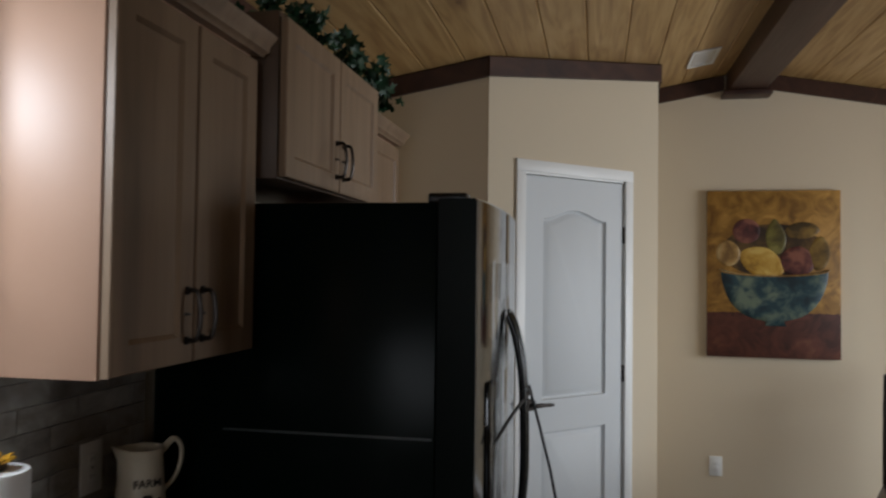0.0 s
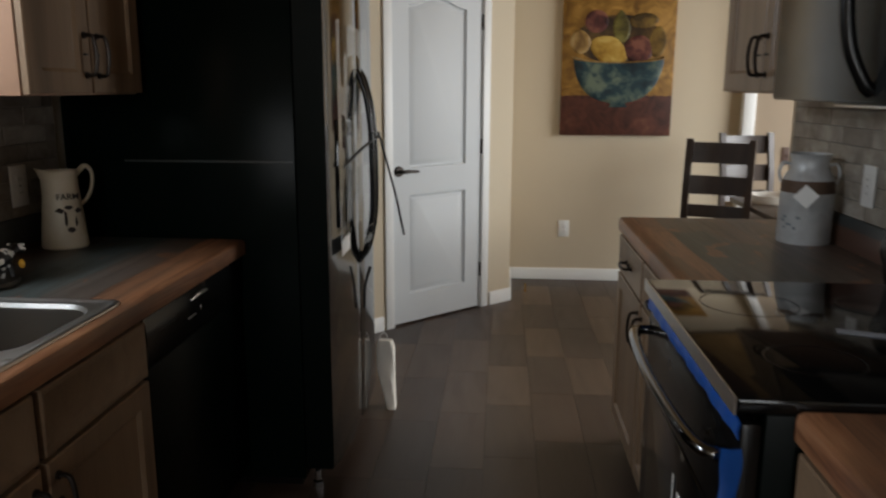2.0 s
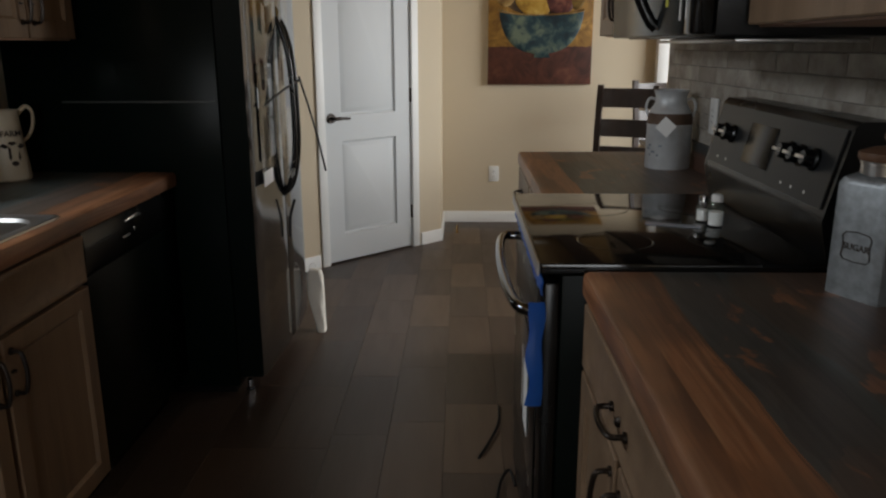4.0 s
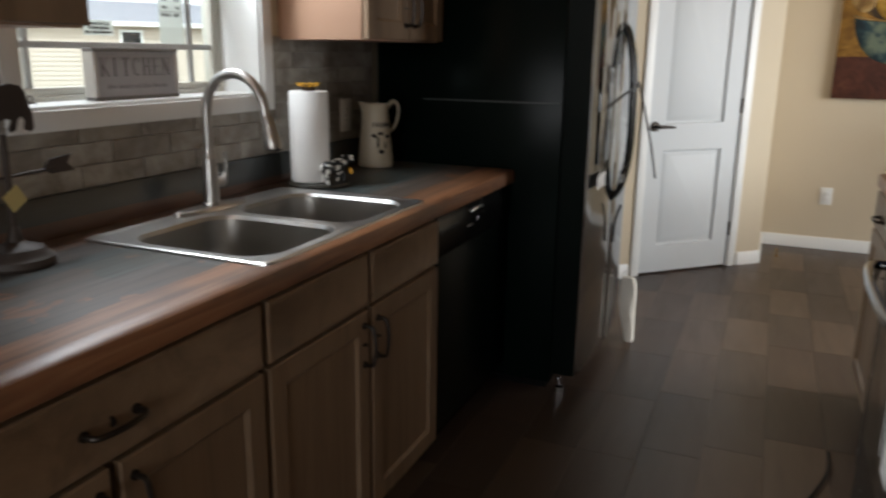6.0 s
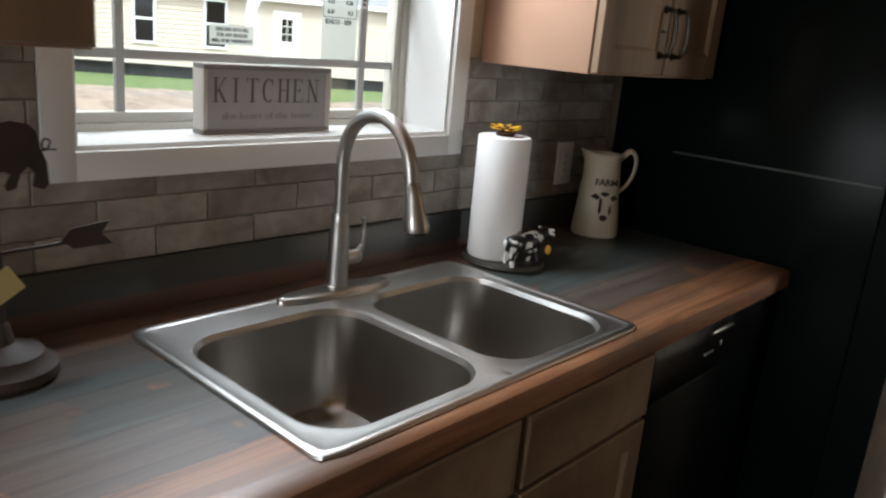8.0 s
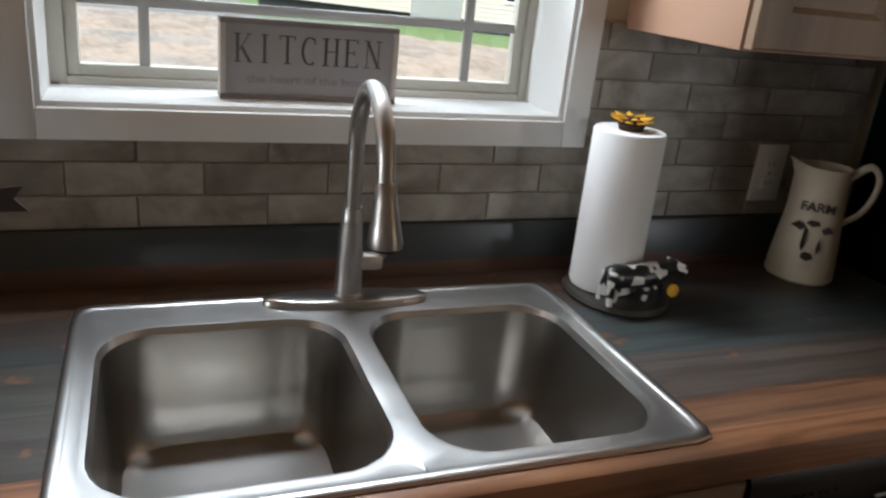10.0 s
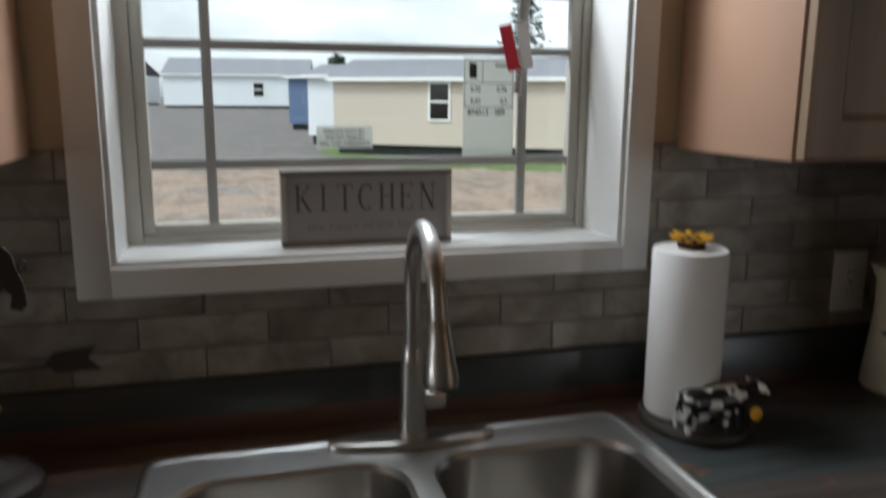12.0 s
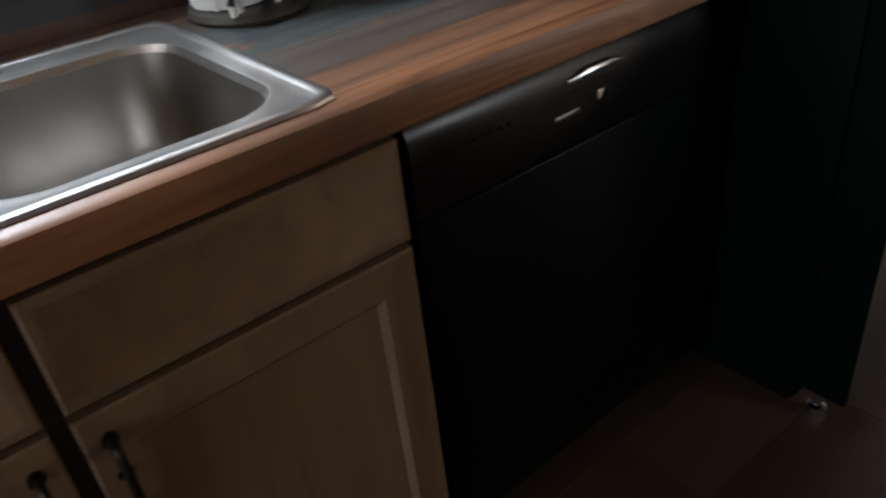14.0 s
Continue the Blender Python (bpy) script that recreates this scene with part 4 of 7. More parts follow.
def counters():
    ob = thing("countertop", WX, 0.1, 0, "reclaimed-plank print laminate countertop with a rust front edge", "countertop")
    inv = ob.matrix_world.inverted()

    def add(name, bm, mat, label):
        bmesh.ops.transform(bm, matrix=inv, verts=bm.verts)
        return part(name, bm, mat, ob, label)

    bm = BM()
    run(bm, counter_profile(0.792, WX, -1), 0.10, 3.315)
    add("front_edge", bm, EDGE, "rust-orange plank print front edge")
    bm = BM()
    c = 0.018
    box(bm, WX, 0.10, 0.848, 0.742, SY0 + c, 0.90)
    box(bm, WX, SY1 - c, 0.848, 0.742, 3.315, 0.90)
    box(bm, WX, SY0 + c, 0.848, SX0 + c, SY1 - c, 0.90)
    add("top", bm, LAMINATE, "grey, brown and teal plank print")
    bm = BM()
    run(bm, [(WX, 0.90), (WX + 0.02, 0.90), (WX + 0.02, 0.993), (WX + 0.017, 0.998), (WX, 0.998)], 0.10, 3.315)
    add("backsplash_strip", bm, UPSTAND, "plank print upstand")
    for y0, y1 in ((-0.30, 2.058), (2.832, 3.886)):
        ob = thing("countertop", EX, y0, 0, "brown plank print laminate countertop beside the range", "countertop")
        inv = ob.matrix_world.inverted()
        bm = BM()
        run(bm, counter_profile(2.072, EX, 1), y0, y1)
        add("front_edge", bm, EDGE, "rust-orange plank print front edge")
        add("top", bevelled(2.122, y0, 0.848, EX, y1, 0.90), LAMINATE, "brown and grey plank print")
        bm = BM()
        run(bm, [(EX, 0.90), (EX - 0.02, 0.90), (EX - 0.02, 0.993), (EX - 0.017, 0.998), (EX, 0.998)], y0, y1)
        add("backsplash_strip", bm, UPSTAND, "plank print upstand")


counters()


# ---- sink and tap ----
def sink():
    ob = thing("kitchen_sink", 0, 0, 0.90, "double-bowl drop-in stainless steel sink in the countertop", "sink")
    ym = (SY0 + SY1) / 2
    bm = BM()
    wells = BM()
    # two bowls side by side, joined along the middle bar
    for ya, yb, by0, by1 in ((SY0, ym, 1.812, 2.150), (ym, SY1, 2.190, 2.518)):
        bx0, bx1 = 0.345, 0.728
        cx, cy = (bx0 + bx1) / 2, (by0 + by1) / 2
        a, b = (bx1 - bx0) / 2, (by1 - by0) / 2
        corners = [math.atan2(y - cy, x - cx) % (2 * math.pi) for x in (SX0, SX1) for y in (ya, yb)]
        angs = [2 * math.pi * i / 88 for i in range(88)]
        for c in corners:
            angs.remove(min(angs, key=lambda o: abs(o - c)))
        angs = sorted(angs + corners)

        def outer(t, grow=0.0):
            c, s = math.cos(t), math.sin(t)
            k = []
            for lim, d, o in ((SX0 - grow, c, cx), (SX1 + grow, c, cx), (ya, s, cy), (yb, s, cy)):
                if abs(d) > 1e-6 and (lim - o) / d > 0:
                    k.append((lim - o) / d)
            r = min(k)
            return cx + r * c, cy + r * s

        def inner(t, da, r):
            k = rounded(t, a + da, b + da, r)
            return cx + k * math.cos(t), cy + k * math.sin(t)

        def deck(t, inset, z, r=0.022):
            """A ring a little inside the sink's own outline, with the two outer corners rounded."""
            x, y = outer(t)
            if min(x - SX0, SX1 - x, y - SY0, SY1 - y) > 0.0005:
                z = 0.0046
            x, y = min(max(x, SX0 + inset), SX1 - inset), min(max(y, SY0 + inset), SY1 - inset)
            qx, qy = min(x - SX0 - inset, SX1 - inset - x), min(y - SY0 - inset, SY1 - inset - y)
            if qx < r and qy < r:
                k = math.hypot(r - qx, r - qy)
                if k > r:
                    f = 1 - r / k
                    x += math.copysign((r - qx) * f, (SX0 + SX1) / 2 - x)
                    y += math.copysign((r - qy) * f, (SY0 + SY1) / 2 - y)
            return (x, y, z)

        rings = [[deck(t, i, z) for t in angs] for i, z in ((0.0, 0.0005), (0.001, 0.0050), (0.004, 0.0068), (0.012, 0.0066), (0.0150, 0.0050), (0.0175, 0.0040))]
        rings.append([(*inner(t, 0.010, 0.085), 0.0046) for t in angs])
        rings.append([(*inner(t, 0.002, 0.08), 0.0035) for t in angs])
        rings.append([(*inner(t, -0.004, 0.075), -0.006) for t in angs])
        rings.append([(*inner(t, -0.008, 0.075), -0.12) for t in angs])
        rings.append([(*inner(t, -0.013, 0.07), -0.168) for t in angs])
        rings.append([(*inner(t, -0.024, 0.065), -0.184) for t in angs])
        rings.append([(*inner(t, -0.045, 0.06), -0.190) for t in angs])
        rings.append([(cx + 0.05 * math.cos(t), cy + 0.05 * math.sin(t), -0.194) for t in angs])
        loops(bm, rings[:9], cap0=False, cap1=False)
        loops(wells, rings[8:], cap0=False, cap1=True)
    bmesh.ops.remove_doubles(bm, verts=bm.verts, dist=0.00005)
    part("rim", bm, STEEL, ob, "flat brushed steel rim")
    part("bowl", wells, BOWLSTEEL, ob, "two deep steel bowls with their inner shade in the colour")
    for cy in (1.981, 2.354):
        bm = BM()
        lathe(bm, [(0.045, -0.1925), (0.044, -0.190), (0.036, -0.1915), (0.03, -0.200), (0.01, -0.201)], 28, 0.537, cy)
        part("drain", bm, CHROME, ob, "steel basket drain")


def faucet():
    ob = thing("faucet", 0.296, 2.182, 0.9035, "brushed nickel gooseneck pull-down tap behind the sink", "tap", -3)
    bm = BM()
    n = 48
    rings = []
    for z, g in ((0.0, 0), (0.008, 0), (0.012, -0.003), (0.0135, -0.008)):
        rings.append([((0.030 + g) * math.cos(2 * math.pi * i / n), (0.135 + g) * math.copysign(abs(math.sin(2 * math.pi * i / n)) ** 0.75, math.sin(2 * math.pi * i / n)), z) for i in range(n)])
    loops(bm, rings)
    part("base_plate", bm, BOWLSTEEL, ob, "long oval nickel deck plate")
    bm = BM()
    lathe(bm, [(0.0255, 0.0136), (0.0255, 0.019), (0.0225, 0.022), (0.0215, 0.05), (0.0195, 0.12), (0.0182, 0.135), (0.0182, 0.139), (0.0165, 0.141), (0.0155, 0.165)], 28)
    part("body", bm, NICKEL, ob)
    bm = BM()
    pts = [(0, 0, 0.150), (0, 0, 0.20), (0, 0, 0.245)]
    r = 0.096
    for k in range(13):
        a = math.pi - k * math.pi / 12 * 0.93
        pts.append((r + r * math.cos(a), 0, 0.262 + 0.101 * math.sin(a)))
    pts.append((pts[-1][0] + 0.005, 0, pts[-1][2] - 0.028))
    tube(bm, smooth_path(pts, 2), 0.0128, 18)
    part("neck", bm, NICKEL, ob, "arched nickel neck")
    e = Vector(pts[-1])
    bm = BM()
    tube(bm, [e, e + Vector((0.004, 0, -0.004)), e + Vector((0.008, 0, -0.020)), e + Vector((0.014, 0, -0.046)), e + Vector((0.020, 0, -0.070)), e + Vector((0.021, 0, -0.078))], [0.0132, 0.0148, 0.0160, 0.0200, 0.0240, 0.0225], 24)
    sp = part("spray_head", bm, NICKEL, ob, "flared nickel spray head")
    bm = BM()
    lathe(bm, [(0.0185, -0.0805), (0.0185, -0.0785)], 20, e.x + 0.021, 0)
    bmesh.ops.translate(bm, vec=(0, 0, e.z), verts=bm.verts)
    part("nozzle", bm, RUBBER, sp, "dark rubber nozzle face")
    for dz, rr in ((-0.022, 0.008), (-0.041, 0.010)):
        bm = BM()
        bmesh.ops.create_uvsphere(bm, u_segments=14, v_segments=8, radius=rr)
        bmesh.ops.transform(bm, matrix=Matrix.Translation((e.x - 0.006 + (0.004 if dz < -0.04 else 0), 0, e.z + dz)) @ Matrix.Diagonal((0.8, 1, 1.25, 1)), verts=bm.verts)
        part("button", bm, BLACK, sp, "rounded dark spray button")
    bm = BM()
    tube(bm, [(0, 0.012, 0.072), (0, 0.048, 0.072), (0, 0.052, 0.072)], [0.0145, 0.0145, 0.012], 20)
    tube(bm, smooth_path([(0, 0.046, 0.076), (0, 0.058, 0.092), (0.001, 0.060, 0.120), (0.002, 0.058, 0.150)], 5), [0.0075] * 5 + [0.006] * 6 + [0.0045] * 5, 12, 1.3)
    part("lever", bm, NICKEL, ob, "slim upright nickel side lever on a round hub")


sink()
faucet()


# ---- appliances ----
def fridge():
    y0, y1 = 3.335, 4.20
    ob = thing("refrigerator", 0, 0, 0, "black side-by-side refrigerator with dark steel doors and plastic film", "refrigerator")
    bm = BM()
    box(bm, WX + 0.03, y0, 0.05, 0.962, y1, 1.735, 0.004)
    part("body", bm, FRIDGESIDE, ob, "black textured side")
    bm = BM()
    box(bm, 0.40, y0 - 0.0035, 1.146, 0.955, y0 - 0.0005, 1.152, 0.001)
    part("side_seam", bm, plain("dull_grey_seam", (0.06, 0.065, 0.065), 0.4, bump=0), ob, "fine raised seam across the side")
    ym = (y0 + y1) / 2
    for nm, ya, yb, za, zb in (("left_door", y0 + 0.002, ym - 0.003, 0.09, 1.745), ("right_door", ym + 0.003, y1 - 0.002, 0.09, 1.745)):
        bm = BM()
        n = 10
        rings = []
        for k in range(n + 1):
            y = ya + (yb - ya) * k / n
            u = abs((y - ym) / (y1 - ym))
            bulge = 0.022 * (1 - u * u)
            edge = 0.006 if k in (0, n) else 0.0
            x = 1.066 + bulge - edge
            rings.append([(0.965, y, za), (x - 0.006, y, za), (x, y, za + 0.006), (x, y, zb - 0.006), (x - 0.006, y, zb), (0.965, y, zb)])
        loops(bm, rings)
        bm.normal_update()
        for f in bm.faces:
            if f.calc_center_median().x < 1.055:
                f.material_index = 1
        d = part(nm, bm, [BLACKSTEEL, BLACKTEX], ob, "dark reflective steel door front")
        bm = BM()
        box(bm, 0.957, ya + 0.012, za + 0.012, 0.965, yb - 0.012, zb - 0.012)
        part("gasket", bm, RUBBER, d)
        if True:
            s = -1 if nm == "left_door" else 1
            yh = ym + s * 0.035
            bm = BM()
            x = 1.085
            tube(bm, smooth_path([(x, yh, 1.45), (x + 0.025, yh, 1.40), (x + 0.05, yh, 1.28), (x + 0.058, yh, 1.10), (x + 0.055, yh, 0.92), (x + 0.03, yh, 0.79), (x, yh, 0.74)], 5), 0.011, 10)
            part("handle", bm, BLACK, d, "bowed glossy black handle")
        if nm == "left_door":
            bm = BM()
            box(bm, 1.06, y0 + 0.10, 0.92, 1.086, y0 + 0.30, 1.28, 0.006)
            dp = part("dispenser", bm, BLACKGLASS, d, "black ice and water dispenser")
            bm = BM()
            box(bm, 1.0855, y0 + 0.12, 1.22, 1.088, y0 + 0.28, 1.265, 0.001)
            part("control_strip", bm, BLACK, dp)
    for y in (y0 + 0.03, y1 - 0.09):
        bm = BM()
        box(bm, 0.93, y, 1.735, 1.03, y + 0.06, 1.762, 0.006)
        part("hinge_cover", bm, BLACK, ob, "black hinge cover")
    for y in (y0 + 0.05, y1 - 0.05):
        bm = BM()
        lathe(bm, [(0.018, 0.0), (0.018, 0.02), (0.01, 0.025), (0.01, 0.06)], 12, 0.99, y)
        part("levelling_foot", bm, CHROME, ob, "small metal levelling foot")
    bm = BM()
    box(bm, 0.30, y0 + 0.03, 0.012, 0.94, y1 - 0.03, 0.05)
    part("base_grille", bm, BLACK, ob)


def dishwasher():
    y0, y1 = 2.62, 3.30
    ob = thing("dishwasher", 0, 0, 0, "black dishwasher under the countertop beside the refrigerator", "dishwasher")
    bm = BM()
    box(bm, 0.25, y0 + 0.002, 0.10, 0.735, y1, 0.846)
    part("body", bm, BLACK, ob)
    bm = BM()
    box(bm, 0.736, y0 + 0.004, 0.115, 0.773, y1 - 0.002, 0.71, 0.005)
    part("door", bm, BLACKTEX, ob, "black front panel")
    bm = BM()
    prof = [(0.736, 0.712), (0.772, 0.712), (0.776, 0.72), (0.778, 0.79), (0.776, 0.825), (0.768, 0.840), (0.736, 0.842)]
    run(bm, prof, y0 + 0.004, y1 - 0.002)
    cp = part("control_panel", bm, BLACK, ob, "curved glossy black control panel")
    bm = BM()
    pts = [(0.777, 2.895, 0.812), (0.781, 2.93, 0.818), (0.781, 2.98, 0.818), (0.777, 3.01, 0.812)]
    tube(bm, pts, [0.004, 0.008, 0.008, 0.004], 8, 0.7)
    part("latch", bm, STEEL, cp, "small grey latch lip")
    bm = BM()
    box(bm, 0.7765, 2.955, 0.768, 0.7792, 2.975, 0.782, 0.0006)
    part("badge", bm, CHROME, cp, "small bright square badge")
    bm = BM()
    box(bm, 0.7765, 2.87, 0.764, 0.7788, 2.92, 0.769, 0.0004)
    part("marking", bm, STEEL, cp, "thin grey marking")
    for k in range(7):
        bm = BM()
        box(bm, 0.7755, 2.69 + k * 0.015, 0.79, 0.7782, 2.697 + k * 0.015, 0.796, 0.0004)
        part("vent_slat", bm, BLACKTEX, cp)
    bm = BM()
    box(bm, 0.67, y0 + 0.004, 0.0, 0.69, y1 - 0.002, 0.098)
    part("kick_plate", bm, BLACK, ob)


def range_stove():
    y0, y1 = 2.064, 2.826
    ob = thing("range", 0, 0, 0, "black electric range with a glass cooktop and slanted steel control panel", "cooker")
    bm = BM()
    box(bm, 2.03, y0, 0.03, 2.68, y1, 0.89, 0.003)
    part("body", bm, BLACKTEX, ob, "black enamel side")
    bm = BM()
    box(bm, 1.985, y0 - 0.002, 0.892, 2.60, y1 + 0.002, 0.9155, 0.004)
    ct = part("cooktop", bm, BLACKGLASS, ob, "glossy black glass cooktop")
    for x, y, r in ((2.17, 2.25, 0.085), (2.17, 2.62, 0.105), (2.44, 2.25, 0.105), (2.44, 2.62, 0.08)):
        bm = BM()
        lathe(bm, [(r, 0.9162), (r - 0.0015, 0.9165), (r - 0.003, 0.9162)], 40, x, y, 1.0, False, False)
        part("burner_ring", bm, plain("grey_burner_print", (0.007, 0.007, 0.007), 0.15, bump=0), ct, "thin grey burner ring")
    bm = BM()
    run(bm, [(1.98, 0.888), (1.9835, 0.888), (1.9835, 0.917), (1.98, 0.917)], y0, y1)
    part("front_trim", bm, STEEL, ob, "thin steel edge strip")
    bm = BM()
    box(bm, 1.995, y0 + 0.004, 0.20, 2.028, y1 - 0.004, 0.872, 0.006)
    dr = part("oven_door", bm, BLACK, ob, "glossy black oven door")
    bm = BM()
    box(bm, 1.991, y0 + 0.09, 0.32, 1.9945, y1 - 0.09, 0.66, 0.001)
    part("oven_window", bm, BLACKGLASS, dr, "dark oven glass")
    bm = BM()
    xh = 1.995
    tube(bm, smooth_path([(xh, y0 + 0.05, 0.80), (xh - 0.04, y0 + 0.06, 0.80), (xh - 0.058, y0 + 0.16, 0.80), (xh - 0.066, (y0 + y1) / 2, 0.80), (xh - 0.058, y1 - 0.16, 0.80), (xh - 0.04, y1 - 0.06, 0.80), (xh, y1 - 0.05, 0.80)], 6), 0.013, 10)
    part("handle", bm, BLACKSTEEL, dr, "bowed dark steel handle")
    bm = BM()
    box(bm, 1.998, y0 + 0.004, 0.05, 2.028, y1 - 0.004, 0.192, 0.005)
    part("storage_drawer", bm, BLACK, ob)
    # slanted back panel
    bm = BM()
    prof = [(2.555, 0.916), (2.535, 1.0), (2.538, 1.015), (2.578, 1.185), (2.59, 1.196), (2.66, 1.196), (2.685, 0.90), (2.66, 0.895), (2.60, 0.916)]
    run(bm, prof, y0 + 0.002, y1 - 0.002)
    bp = part("backguard", bm, BLACK, ob, "black backguard")
    bm = BM()
    nrm = Vector((-0.18, 0, 0.043)).normalized()
    a, b = Vector((2.5395, 0, 1.022)), Vector((2.5765, 0, 1.179))
    run(bm, [(a.x, a.z), (a.x + nrm.x * 0.004, a.z + nrm.z * 0.004), (b.x + nrm.x * 0.004, b.z + nrm.z * 0.004), (b.x, b.z)], y0 + 0.02, y1 - 0.02)
    part("control_face", bm, DARKFACE, bp, "dark steel slanted control face")
    tilt = math.degrees(math.atan2(0.0375, 0.157))

    def on_face(y, u):
        p = a.lerp(b, u) + nrm * 0.0045
        return Matrix.Translation((p.x, y, p.z)) @ Matrix.Rotation(radians(tilt), 4, "Y") @ pose(0, 0, 0, 0, -90)

    for y in (2.17, 2.235, 2.66, 2.725, 2.29):
        k = BM()
        lathe(k, [(0.024, 0.0), (0.024, 0.006), (0.019, 0.010), (0.017, 0.026), (0.014, 0.029)], 20)
        box(k, -0.0035, -0.02, 0.012, 0.0035, 0.02, 0.034, 0.001)
        o = part("knob", k, BLACK, bp, "black control knob")
        o.matrix_basis = on_face(y, 0.55)
        k = BM()
        box(k, -0.0034, -0.0205, 0.0342, 0.0034, 0.0205, 0.0354, 0.0003)
        part("pointer", k, STEEL, o, "bright pointer line")
        k = BM()
        box(k, -0.003, -0.003, 0, 0.003, 0.003, 0.0006)
        o = part("dial_mark", k, WHITE, bp, "tiny white mark")
        o.matrix_basis = on_face(y, 0.12)
    k = BM()
    box(k, -0.05, -0.085, 0, 0.05, 0.085, 0.0015, 0.0005)
    o = part("display_panel", k, BLACK, bp, "glossy black display panel")
    o.matrix_basis = on_face(2.47, 0.5)


def microwave():
    y0, y1 = 2.062, 2.828
    ob = thing("microwave", 0, 0, 0, "black over-the-range microwave with a bowed handle", "microwave")
    bm = BM()
    box(bm, 2.295, y0, 1.355, EX - 0.002, y1, 1.752, 0.003)
    part("body", bm, BLACK, ob, "black case")
    bm = BM()
    box(bm, 2.25, y0 + 0.075, 1.358, 2.292, y1 - 0.002, 1.75, 0.006)
    d = part("door", bm, plain("smoky_dark_door", (0.035, 0.038, 0.038), 0.22, 0.5, bump=0), ob, "glossy smoky door")
    bm = BM()
    box(bm, 2.252, y0 + 0.002, 1.358, 2.292, y0 + 0.071, 1.75, 0.006)
    cp = part("control_panel", bm, BLACKGLASS, ob, "black control panel")
    bm = BM()
    yh = y0 + 0.265
    tube(bm, smooth_path([(2.25, yh, 1.375), (2.232, yh, 1.395), (2.205, yh + 0.005, 1.46), (2.195, yh + 0.008, 1.56), (2.205, yh + 0.005, 1.65), (2.232, yh, 1.71), (2.25, yh, 1.73)], 6), 0.013, 10)
    part("handle", bm, BLACK, d, "bowed black handle")
    bm = BM()
    box(bm, 2.2485, y0 + 0.175, 1.415, 2.2498, y0 + 0.19, 1.465)
    part("energy_sticker", bm, plain("yellow_sticker", (0.65, 0.62, 0.08), 0.5, bump=0), d, "small yellow sticker")
    bm = BM()
    box(bm, 2.2482, y0 + 0.076, 1.385, 2.2498, y0 + 0.084, 1.74)
    part("door_edge", bm, STEEL, d, "thin bright door edge")
    bm = BM()
    box(bm, 2.36, y0 + 0.08, 1.344, 2.62, y1 - 0.08, 1.351, 0.002)
    part("grease_filter", bm, STEEL, ob, "grey underside filter")


fridge()
dishwasher()
range_stove()
microwave()


